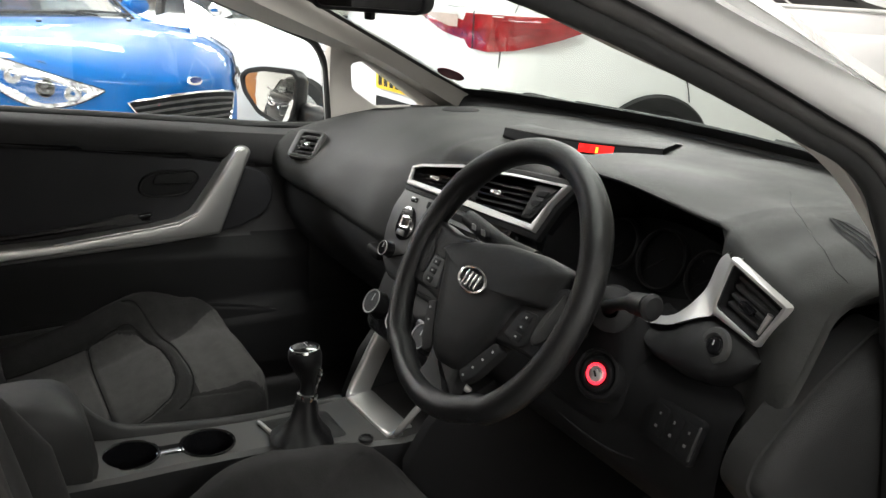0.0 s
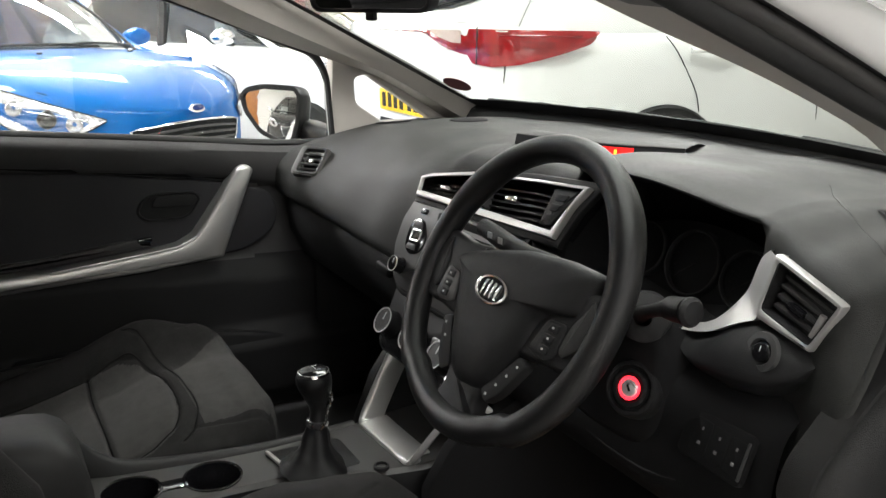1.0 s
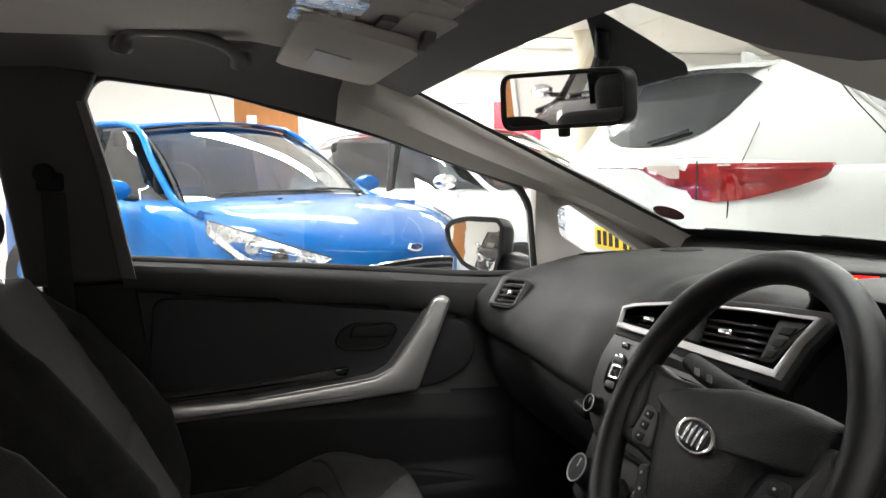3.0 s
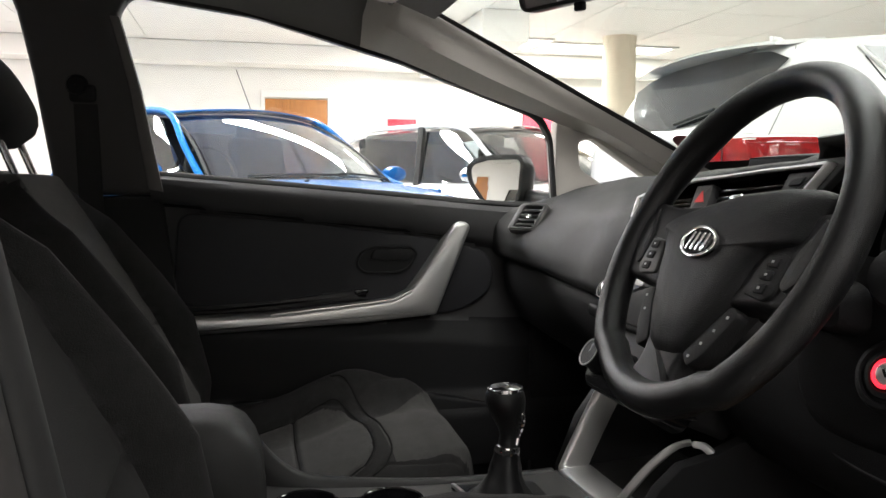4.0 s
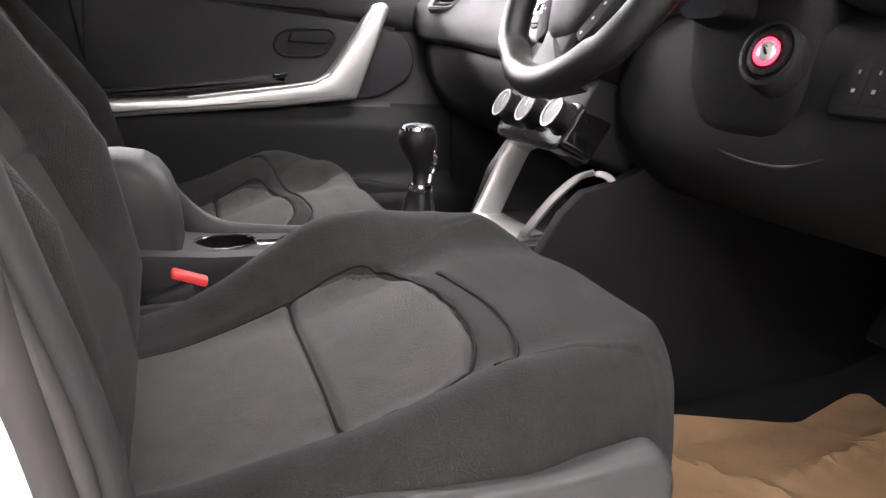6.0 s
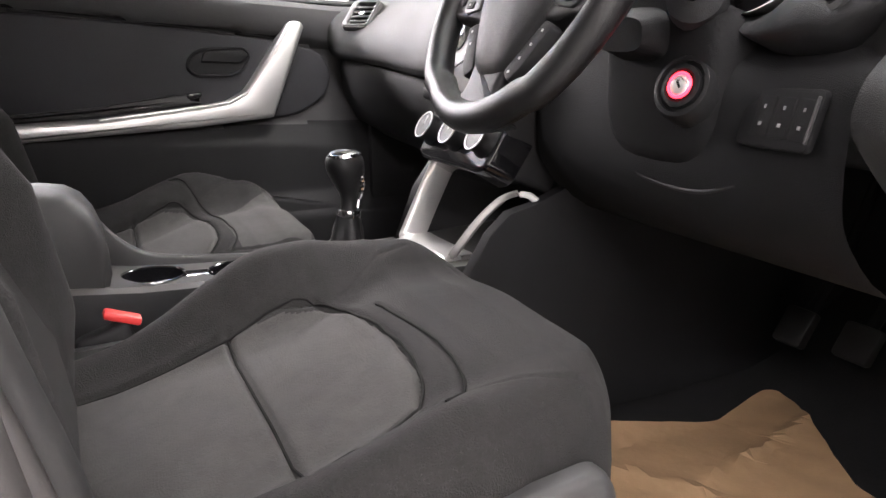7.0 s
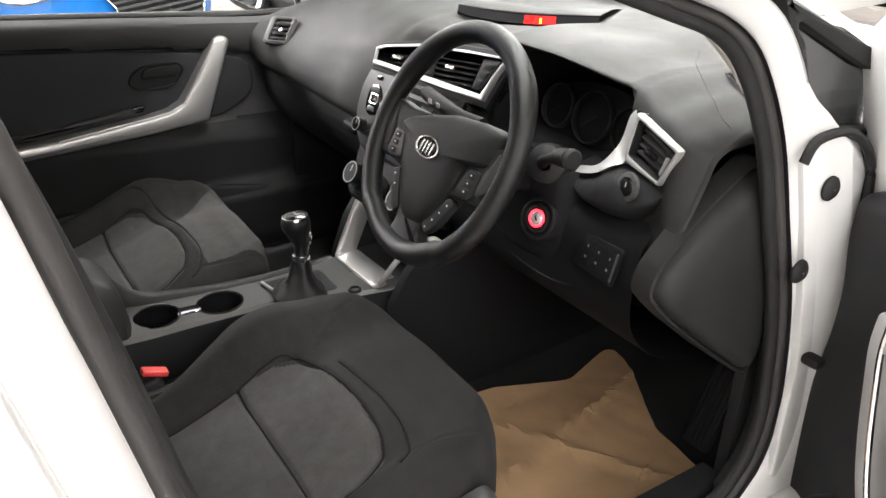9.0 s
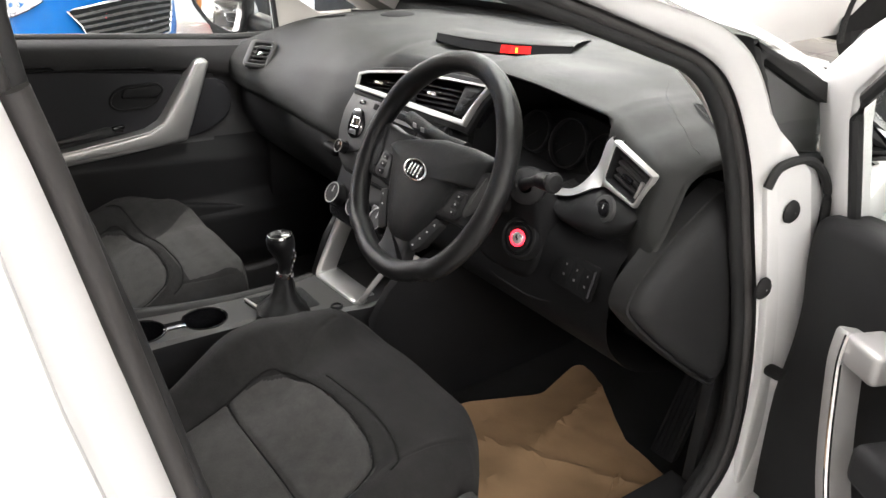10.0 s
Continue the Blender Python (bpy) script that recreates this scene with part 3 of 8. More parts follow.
tagged(finish("ceiling_headliner", sheet(liner, np.linspace(-0.60, 0.60, 21), np.linspace(-1.5, 0.66, 19), 0.012), HEADLINE), "grey woven headliner", "headliner", kind="structure")
for s in (-1, 1):
    # roof rail between headliner and doorway
    a = [(0.590, y, 1.392 - 0.07 * max(0, (y - 0.35) / 0.32) ** 2) for y in np.linspace(-1.5, 0.66, 14)]
    if s < 0:
        b_ = [(0.715, y, np.interp(y, [-1.5, -0.3, 0.128, 0.37, 0.66], [1.30, 1.325, 1.322, 1.292, 1.213])) for y in np.linspace(-1.5, 0.66, 14)]
    else:
        b_ = [(0.70, y, np.interp(y, [-1.5, 0.15, 0.30, 0.42, 0.565, 0.66], [1.30, 1.287, 1.284, 1.272, 1.248, 1.218])) for y in np.linspace(-1.5, 0.66, 14)]
    m_ = [(0.66, p[1], (p[2] + q[2]) / 2 + 0.018) for p, q in zip(a, b_)]
    rail = loft([[Vector((s * p[0], p[1], p[2])) for p in r] for r in (a, m_, b_)], False, False)
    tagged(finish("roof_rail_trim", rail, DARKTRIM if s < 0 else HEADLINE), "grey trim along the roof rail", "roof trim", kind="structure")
    # A-pillar trim: windscreen edge to door edge
    wl = [(0.650, 1.42, 0.965), (0.655, 1.20, 1.070), (0.652, 1.031, 1.148), (0.645, 0.844, 1.232), (0.632, 0.702, 1.302), (0.60, 0.60, 1.352)]
    dl = [(0.765, 1.36, 0.925), (0.760, 1.15, 1.045), (0.730, 1.010, 1.092), (0.718, 0.856, 1.140), (0.712, 0.677, 1.206), (0.706, 0.585, 1.232)]
    cl = [tuple((Vector(p) + Vector(q)) / 2 + Vector((-0.022, -0.012, -0.010))) for p, q in zip(wl, dl)]
    if s > 0:
        cl = [(0.655, 1.15, 0.970), (0.640, 0.99, 1.075), (0.610, 0.945, 1.108), (0.580, 0.865, 1.146), (0.562, 0.76, 1.182), (0.558, 0.66, 1.216)]
        wl = [(p[0], p[1], p[2] - 0.032) for p in wl]
        dl = [(0.705, 1.03, 0.930), (0.705, 0.985, 1.015), (0.702, 0.93, 1.080), (0.700, 0.835, 1.134), (0.700, 0.70, 1.185), (0.700, 0.585, 1.230)]
    rows = [smooth_line([(s * p[0], p[1], p[2]) for p in r], 4) for r in (wl, cl, dl)]
    tagged(finish("pillar_trim", loft(rows, False, False), PILLAR), "pale grey plastic windscreen pillar trim", "pillar trim", kind="structure")
# trim carrying the driver's pillar on to the roof, its shade in the colour
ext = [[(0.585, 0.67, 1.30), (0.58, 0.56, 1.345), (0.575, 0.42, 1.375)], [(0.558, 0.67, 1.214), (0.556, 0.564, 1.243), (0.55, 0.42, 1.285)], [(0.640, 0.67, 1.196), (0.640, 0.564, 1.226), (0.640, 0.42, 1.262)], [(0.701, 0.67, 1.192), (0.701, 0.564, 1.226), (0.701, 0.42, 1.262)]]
tagged(finish("pillar_trim", loft([smooth_line(r, 4) for r in ext], False, False), DARKTRIM), "trim between pillar and roof, its shade put into the colour", "pillar trim", kind="structure")
# quarter-light surround on the far side
quarter = thing("quarter_light", "small triangular quarter window in grey surround", "window", kind="structure")
hole = rounded([(1.092, 1.045), (1.125, 1.052), (1.297, 0.940), (1.165, 0.940), (1.096, 0.985)], 0.012)
outer = rounded([(1.035, 1.095), (1.12, 1.075), (1.42, 0.905), (1.16, 0.885), (1.030, 0.885)], 0.012)
part("surround", ring_prism(outer, hole, 0.03, SIDE(-0.775), 0.008), PILLAR, quarter)
qg = part("pane", prism(hole, 0.003, SIDE(-0.772), 0), PANE, quarter)
qg.visible_shadow = False

# B-pillar trim with belt on the far side
bp = thing("b_pillar_trim", "dark grey door pillar trim with seat belt", "pillar trim", kind="structure")
poly = [(-0.010, 0.92), (0.188, 0.925), (0.150, 1.13), (0.113, 1.275), (0.135, 1.325), (0.05, 1.345), (-0.09, 1.33), (-0.070, 1.27), (-0.045, 1.15)]
part("upper_trim", prism(poly, 0.035, SIDE(-0.735), 0.015, 3), BTRIM, bp, "dark grey upper pillar cover")
part("pillar_edge", prism([(0.162, 0.935), (0.190, 0.930), (0.152, 1.130), (0.115, 1.270), (0.098, 1.270), (0.132, 1.130)], 0.006, SIDE(-0.7005), 0.003), DARKTRIM, bp, "paler front edge of the pillar cover")
poly = [(0.02, 0.35), (0.26, 0.35), (0.215, 0.70), (0.185, 0.925), (0.018, 0.92)]
part("lower_trim", prism(poly, 0.03, SIDE(-0.737), 0.012), PANEL, bp, "black lower pillar cover")
part("belt_anchor", lathe([(0.001, 0.02), (0.016, 0.018), (0.02, 0.008), (0.021, 0)], basis((-0.70, 0.035, 1.135), (0, 1, 0), (0, 0, 1)), 20), PANEL, bp)
part("belt_webbing", box(0.004, 0.045, 0.80, basis((-0.695, 0.06, 0.75), (0.999, 0, 0.02), (0, 1, 0.03)), 0.001), RUBBER, bp, "black seat belt webbing")
part("anchor_bracket", box(0.02, 0.05, 0.035, (-0.70, 0.045, 1.12), 0.008, 3), PANEL, bp)

grab = thing("grab_handle", "dark grey fold-down roof grab handle", "handle")
gp = smooth_line([(-0.600, 0.190, 1.362), (-0.586, 0.200, 1.388), (-0.578, 0.235, 1.398), (-0.577, 0.30, 1.394), (-0.580, 0.355, 1.380), (-0.588, 0.388, 1.360), (-0.602, 0.398, 1.338)], 5)
part("bar", tube([q + Vector((0.008, 0, -0.012)) for q in gp], 0.0155, 12, flat=0.7), DARKTRIM, grab)
for q in (gp[0], gp[-1]):
    part("mount", box(0.05, 0.04, 0.03, Matrix.Translation(q + Vector((-0.012, 0, 0.003))), 0.01, 3), DARKTRIM, grab)

visor = thing("sun_visor", "grey fabric sun visor folded up with a label", "sun visor")
vm = basis((-0.40, 0.560, 1.340), (1, 0.02, 0.035), (0, 0.97, -0.24))
part("flap", prism(rounded([(-0.205, -0.095), (0.205, -0.095), (0.205, 0.085), (-0.18, 0.085)], 0.035, 6), 0.020, vm @ pose(0, 0, -0.02), 0.008, 3), HEADLINE, visor)
part("label", prism([(-0.06, -0.07), (0.05, -0.07), (0.05, -0.01), (-0.06, -0.01)], 0.001, vm @ pose(-0.02, 0.02, -0.0225), 0), MARK, visor, "pale warning label")
part("pivot", tube([vm @ Vector((-0.2, 0.08, -0.01)), vm @ Vector((0.2, 0.085, -0.01))], 0.007, 8), DARKTRIM, visor)
part("clip", box(0.03, 0.02, 0.02, vm @ pose(0.22, 0.085, 0.0), 0.006), DARKTRIM, visor)

console = thing("overhead_console", "grey overhead console with two map lights", "console")
cm = basis((-0.17, 0.525, 1.358), (0.995, 0.02, 0.02), (0, 0.98, -0.16))
part("housing", prism(rounded([(-0.14, -0.13), (0.15, -0.13), (0.13, 0.15), (-0.12, 0.15)], 0.03, 5), 0.05, cm, 0.01, 3), HEADLINE, console)
for x in (-0.05, 0.055):
    part("lamp_lens", prism(rounded([(-0.045, -0.06), (0.045, -0.06), (0.04, 0.03), (-0.04, 0.03)], 0.01), 0.006, cm @ pose(x, -0.01, -0.006), 0.002), REFLECT, console, "clear faceted lamp lens")
part("switch", prism(rounded([(-0.03, -0.012), (0.03, -0.012), (0.03, 0.012), (-0.03, 0.012)], 0.004), 0.008, cm @ pose(0, 0.06, -0.008), 0.002), DARKTRIM, console)
part("glasses_flap", prism(rounded([(-0.09, -0.03), (0.09, -0.03), (0.08, 0.04), (-0.08, 0.04)], 0.012), 0.004, cm @ pose(0, 0.105, -0.004), 0.002), HEADLINE, console)

mir = thing("rear_view_mirror", "black framed interior rear-view mirror on the windscreen", "mirror")
mm = basis((-0.005, 0.777, 1.226), (0.195, 0.090, -0.004), (-0.02, -0.10, 1))
shape = rounded([(-0.106, -0.039), (0.110, -0.034), (0.110, 0.036), (-0.106, 0.039)], 0.022, 6)
part("housing", prism(shape, 0.022, mm @ pose(0, 0, 0) @ pose(0, 0, 0, 180, 0, 0) @ Matrix.Diagonal((1, -1, 1, 1)), 0.008, 3), MIRPLASTIC, mir)
part("bezel", ring_prism(shape, inset(shape, 0.006), 0.006, mm, 0.002), MIRPLASTIC, mir)
part("glass", prism(inset(shape, 0.005), 0.002, mm, 0), MIRROR, mir, "silvered mirror glass")
part("dip_tab", box(0.016, 0.014, 0.010, mm @ pose(0.0, -0.041, -0.006), 0.003), MIRPLASTIC, mir)
part("stalk", tube([mm @ Vector((0.02, 0.01, -0.03)), mm @ Vector((0.03, 0.05, -0.05)), screen_pt(0.05, 0.83)], 0.011, 10), MIRPLASTIC, mir)

# ---- passenger door, shut ----
door = thing("passenger_door", "closed passenger door with black panel and silver pull", "car door")


def belt(y):
    return np.interp(y, [0.16, 0.185, 0.51, 0.906, 1.05], [0.966, 0.965, 0.938, 0.903, 0.90])


def door_pt(y, s):
    """s runs 0 at the window edge, 1 at the sill."""
    zt, zb = belt(y), 0.34
    z = zt + (zb - zt) * s
    split = np.interp(y, [0.2, 0.741, 0.86, 1.05], [0.903, 0.840, 0.815, 0.80])
    x = -0.735
    if z > split:
        k = (z - split) / max(zt - split, 0.01)
        x = -0.735 + 0.035 * math.sin(math.pi * min(1, k * 0.62 + 0.18)) ** 0.8
        x += -0.03 * max(0, k - 0.85) / 0.15
    else:
        k = (split - z) / (split - zb)
        x = -0.728 + 0.03 * max(0, min(1, (k - 0.36) / 0.10))
        if z < 0.50:
            x += 0.035 * min(1, (0.50 - z) / 0.05)
    return Vector((x, y, z))


dbm = sheet(door_pt, np.linspace(0.165, 1.08, 70), np.linspace(0, 1, 70))
# darker plastic below z 0.65
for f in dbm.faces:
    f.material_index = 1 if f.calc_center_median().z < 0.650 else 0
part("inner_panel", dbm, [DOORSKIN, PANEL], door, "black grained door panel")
part("panel_groove", tube([door_pt(y, 0) * 0 + Vector((-0.7195, y, np.interp(y, [0.2, 0.741, 0.86, 1.05], [0.903, 0.840, 0.815, 0.80]) + 0.001)) for y in np.linspace(0.18, 0.80, 16)], 0.0035, 6), DARKIN, door)
part("waist_lip", tube([(-0.742, y, belt(y) - 0.002) for y in np.linspace(0.17, 1.06, 20)], 0.012, 10, flat=0.8), DASHPAD, door)
part("outer_panel", prism([(0.10, 0.35), (1.15, 0.36), (1.12, 0.87), (0.16, 0.92)], 0.03, SIDE(-0.885), 0.01), WHITE, door, "white outer door skin")
insert = rounded([(0.20, 0.70), (0.215, 0.890), (0.46, 0.868), (0.742, 0.832), (0.862, 0.803), (0.888, 0.757), (0.872, 0.706), (0.80, 0.665), (0.5, 0.66)], 0.035, 5)
part("panel_insert", prism(insert, 0.009, SIDE(-0.727), 0.006, 3), INSERT, door, "recessed cloth-grained insert")
trim = [(0.21, 0.676), (0.396, 0.679), (0.60, 0.698), (0.650, 0.705), (0.685, 0.722), (0.705, 0.748), (0.777, 0.850), (0.784, 0.862), (0.798, 0.868), (0.812, 0.866), (0.820, 0.856),
        (0.745, 0.668), (0.58, 0.655), (0.21, 0.640)]
part("silver_pull", prism(rounded(trim, 0.006, 3), 0.044, SIDE(-0.722), 0.010, 3), SILVER, door, "satin silver pull handle and armrest strip")
part("bright_edge", prism([(0.396, 0.681), (0.60, 0.700), (0.652, 0.707), (0.688, 0.724), (0.694, 0.720), (0.655, 0.701), (0.60, 0.694), (0.396, 0.675)], 0.006, SIDE(-0.683), 0.002), SILVER, door, "bright edge strip")
part("armrest", prism([(0.21, 0.679), (0.395, 0.686), (0.60, 0.704), (0.56, 0.722), (0.40, 0.702), (0.21, 0.692)], 0.034, SIDE(-0.735), 0.008, 3), DOORSKIN, door)
part("switch_plate", prism(rounded([(0.41, 0.694), (0.60, 0.711), (0.58, 0.722), (0.42, 0.706)], 0.004), 0.020, SIDE(-0.722), 0.003), DOORSKIN, door, "black window switch plate")
part("window_switch", box(0.014, 0.03, 0.010, basis((-0.703, 0.585, 0.720), (1, 0, 0), (0, 1, 0.1)), 0.003), PIANO, door)
rec = rounded([(0.572, 0.775), (0.584, 0.803), (0.612, 0.816), (0.698, 0.816), (0.713, 0.796), (0.690, 0.763), (0.665, 0.754), (0.592, 0.755)], 0.016, 5)
part("latch_bezel", ring_prism(rec, inset(rec, 0.006), 0.008, SIDE(-0.720), 0.003), PANEL, door)
part("latch_cup", prism(inset(rec, 0.005), 0.002, SIDE(-0.7175), 0), PANEL, door)
part("latch_lever", prism(rounded([(0.604, 0.786), (0.614, 0.809), (0.694, 0.810), (0.705, 0.797), (0.688, 0.782)], 0.008), 0.007, SIDE(-0.717), 0.003, 3), PANEL, door, "black door release lever")
part("door_pocket", prism(rounded([(0.30, 0.39), (0.95, 0.39), (0.93, 0.46), (0.72, 0.500), (0.30, 0.50)], 0.03), 0.028, SIDE(-0.70), 0.01, 3), PANEL, door, "black map pocket")
# window frame and pane
wout = [(0.165, 0.945), (0.125, 1.150), (0.090, 1.285), (0.128, 1.335), (0.37, 1.305), (0.677, 1.222), (0.993, 1.108), (1.022, 1.058), (1.036, 0.90)]
win_ = [(0.185, 0.940), (0.145, 1.130), (0.108, 1.275), (0.135, 1.316), (0.37, 1.286), (0.677, 1.203), (0.985, 1.094), (1.012, 1.05), (1.024, 0.89)]
wout, win_ = rounded(wout, 0.022, 5), rounded(win_, 0.022, 5)
part("window_frame", ring_prism(wout, win_, 0.02, SIDE(-0.748), 0.005), RUBBER, door, "black window frame")
part("bright_post", tube([(-0.742, 1.014, 1.052), (-0.742, 1.026, 0.905)], 0.004, 8), SILVER, door)
pg = part("window_pane", prism(win_, 0.003, SIDE(-0.752), 0), PANE, door, "clear window glass")
pg.visible_shadow = False
# mirror outside
dm = thing("door_mirror", "black door mirror on the passenger side", "mirror")
gm = basis((-0.918, 0.952, 0.954), (0.86, 0.51, 0.0), (-0.035, 0.06, 1))
mo = rounded([(-0.104, 0.034), (-0.086, 0.052), (-0.03, 0.063), (0.068, 0.063), (0.085, 0.045), (0.082, -0.02), (0.066, -0.072), (0.03, -0.077), (-0.04, -0.054), (-0.092, -0.004)], 0.016, 5)
rr = []
for k, (sc, dz) in enumerate(((1.0, 0.0), (1.03, -0.012), (0.98, -0.035), (0.78, -0.060), (0.40, -0.075))):
    rr.append([gm @ Vector((x * sc, y * sc, dz)) for x, y in mo])
part("housing", loft(rr, True, True), MIRPLASTIC, dm, "gloss black mirror cap")
part("rim", ring_prism(inset(mo, -0.003), inset(mo, 0.010), 0.012, gm @ pose(0, 0, -0.004), 0.003), MIRPLASTIC, dm)
# convex glass, bulging a little towards the driver
gl_rings = [[gm @ Vector((x * k, y * k, 0.0075 - ((x * k) ** 2 + (y * k) ** 2) / 2.4)) for x, y in inset(mo, 0.009)] for k in (1, 0.86, 0.72, 0.58, 0.44, 0.30, 0.16, 0.02)]
part("glass", loft(gl_rings, True, True), MIRROR, dm, "silvered convex mirror glass")
part("foot", box(0.14, 0.06, 0.05, basis((-0.82, 1.035, 0.905), (1, 0.2, -0.1), (-0.2, 1, 0)), 0.015, 3), MIRPLASTIC, dm)

# ---- dashboard ----
dash = thing("dashboard", "dark grey soft-grained dashboard with silver trims", "dashboard")
ST = [
    (-0.715, [(1.36, 0.935), (1.25, 0.942), (1.12, 0.937), (1.03, 0.922), (0.96, 0.905), (0.905, 0.886), (0.878, 0.862), (0.875, 0.835), (0.88, 0.812), (0.89, 0.795), (0.92, 0.785), (1.05, 0.78)]),
    (-0.64, [(1.4, 0.948), (1.28, 0.955), (1.13, 0.952), (1.05, 0.94), (0.985, 0.905), (0.945, 0.875), (0.912, 0.85), (0.895, 0.83), (0.888, 0.812), (0.89, 0.793), (0.92, 0.783), (1.05, 0.78)]),
    (-0.52, [(1.46, 0.958), (1.32, 0.968), (1.16, 0.966), (1.07, 0.952), (1, 0.917), (0.955, 0.88), (0.925, 0.85), (0.908, 0.825), (0.9, 0.803), (0.903, 0.785), (0.93, 0.775), (1.05, 0.77)]),
    (-0.3, [(1.5, 0.9656), (1.36, 0.9752), (1.18, 0.9736), (1.08, 0.9608), (1.02, 0.9344), (0.975, 0.9), (0.952, 0.865), (0.935, 0.832), (0.922, 0.8), (0.918, 0.772), (0.94, 0.76), (1.05, 0.76)]),
    (-0.165, [(1.51, 0.968), (1.38, 0.976), (1.2, 0.974), (1.08, 0.966), (1.03, 0.952), (1, 0.93), (0.98, 0.895), (0.965, 0.855), (0.95, 0.8), (0.94, 0.755), (0.96, 0.74), (1.05, 0.74)]),
    (-0.1, [(1.52, 0.97), (1.39, 0.978), (1.21, 0.976), (1.08, 0.974), (1.03, 0.968), (1.01, 0.955), (1, 0.92), (0.985, 0.86), (0.965, 0.8), (0.95, 0.74), (0.97, 0.7), (1.05, 0.7)]),
    (0.1, [(1.52, 0.97), (1.39, 0.979), (1.21, 0.978), (1.09, 0.98), (1.04, 0.979), (1.02, 0.968), (1.01, 0.92), (0.995, 0.86), (0.975, 0.8), (0.95, 0.74), (0.97, 0.7), (1.05, 0.7)]),
    (0.205, [(1.51, 0.97), (1.38, 0.98), (1.21, 0.9825), (1.09, 0.987), (1.03, 0.9875), (0.995, 0.978), (0.99, 0.93), (0.98, 0.87), (0.97, 0.81), (0.95, 0.75), (0.97, 0.7), (1.05, 0.7)]),
    (0.225, [(1.51, 0.973), (1.38, 0.986), (1.21, 0.999), (1.08, 1.01), (1, 1.006), (0.985, 0.996), (1.1, 0.96), (1.14, 0.88), (1, 0.835), (0.96, 0.8), (0.95, 0.72), (1.05, 0.7)]),
    (0.36, [(1.5, 0.972), (1.37, 0.985), (1.2, 1), (1.06, 1.014), (0.985, 1.012), (0.97, 1.002), (1.1, 0.975), (1.15, 0.87), (0.99, 0.825), (0.95, 0.79), (0.93, 0.7), (1.05, 0.68)]),
    (0.515, [(1.44, 0.968), (1.32, 0.98), (1.18, 0.991), (1.07, 0.997), (1.01, 0.992), (0.99, 0.982), (1.09, 0.945), (1.12, 0.89), (1, 0.85), (0.965, 0.80), (0.980, 0.73), (1.05, 0.70)]),
    (0.53, [(1.43, 0.967), (1.31, 0.980), (1.17, 0.989), (1.07, 0.993), (1.01, 0.988), (0.985, 0.976), (0.978, 0.93), (0.975, 0.89), (0.975, 0.84), (0.965, 0.79), (0.980, 0.73), (1.05, 0.70)]),
    (0.60, [(1.37, 0.964), (1.28, 0.975), (1.15, 0.979), (1.05, 0.976), (1.00, 0.968), (0.975, 0.954), (0.966, 0.915), (0.962, 0.88), (0.958, 0.83), (0.955, 0.79), (0.975, 0.73), (1.05, 0.70)]),
    (0.645, [(1.33, 0.962), (1.25, 0.972), (1.13, 0.972), (1.05, 0.962), (1.00, 0.951), (0.970, 0.940), (0.955, 0.91), (0.946, 0.88), (0.938, 0.83), (0.926, 0.78), (0.930, 0.745), (1.0, 0.71)]),
    (0.668, [(1.30, 0.957), (1.23, 0.966), (1.13, 0.966), (1.06, 0.957), (1.02, 0.944), (0.99, 0.929), (0.975, 0.90), (0.96, 0.87), (0.932, 0.82), (0.920, 0.775), (0.930, 0.745), (1.0, 0.71)]),
]
xs = sorted(set(np.round(np.concatenate([np.linspace(-0.715, 0.668, 90), [0.205, 0.225, 0.515, 0.53]]), 4)))
def slot_dip(x, y):
    """Hollow of the pad in front of the clock's cowl."""
    a, d = Vector((-0.127, 1.124)), Vector((0.26, 0.146))
    s_ = (Vector((x, y)) - a).dot(d) / d.length_squared
    front = (Vector((x, y)) - a).dot(Vector((d.y, -d.x))) / d.length
    if not 0.02 < s_ < 0.98:
        return 0.0
    f_ = front - 0.040 * math.sin(math.pi * s_) ** 0.9
    return 0.016 * math.sin(math.pi * s_) ** 0.5 * max(0.0, min(1.0, (0.050 - f_) / 0.030)) if f_ > -0.03 else 0.0


def pad_z(x, y):
    """Height of the pad's top at x, y."""
    prof = [p for p in smooth_line([(a, b, 0) for a, b in lerp_rows(ST, x)], 4)][:20]
    prof.sort(key=lambda p: p.x)
    return float(np.interp(y, [p.x for p in prof], [p.y for p in prof]))


bm = bmesh.new()
rows = []
for x in xs:
    prof = lerp_rows(ST, x)
    line = [(x, p.x, p.y - (slot_dip(x, p.x) if p.y > 0.965 else 0)) for p in smooth_line([(a, b, 0) for a, b in prof], 6)]
    rows.append([bm.verts.new(p) for p in line])
for a, c in zip(rows, rows[1:]):
    for i in range(len(a) - 1):
        bm.faces.new((a[i], a[i + 1], c[i + 1], c[i]))
bm.faces.ensure_lookup_table()
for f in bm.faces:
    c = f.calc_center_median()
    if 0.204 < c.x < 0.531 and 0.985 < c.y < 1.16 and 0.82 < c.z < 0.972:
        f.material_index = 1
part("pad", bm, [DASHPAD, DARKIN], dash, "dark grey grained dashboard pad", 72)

part("core", box(1.28, 0.30, 0.16, (-0.02, 1.30, 0.82), 0.01), DARKIN, dash)
part("core", box(0.30, 0.05, 0.14, (-0.02, 1.06, 0.86), 0.01), DARKIN, dash)
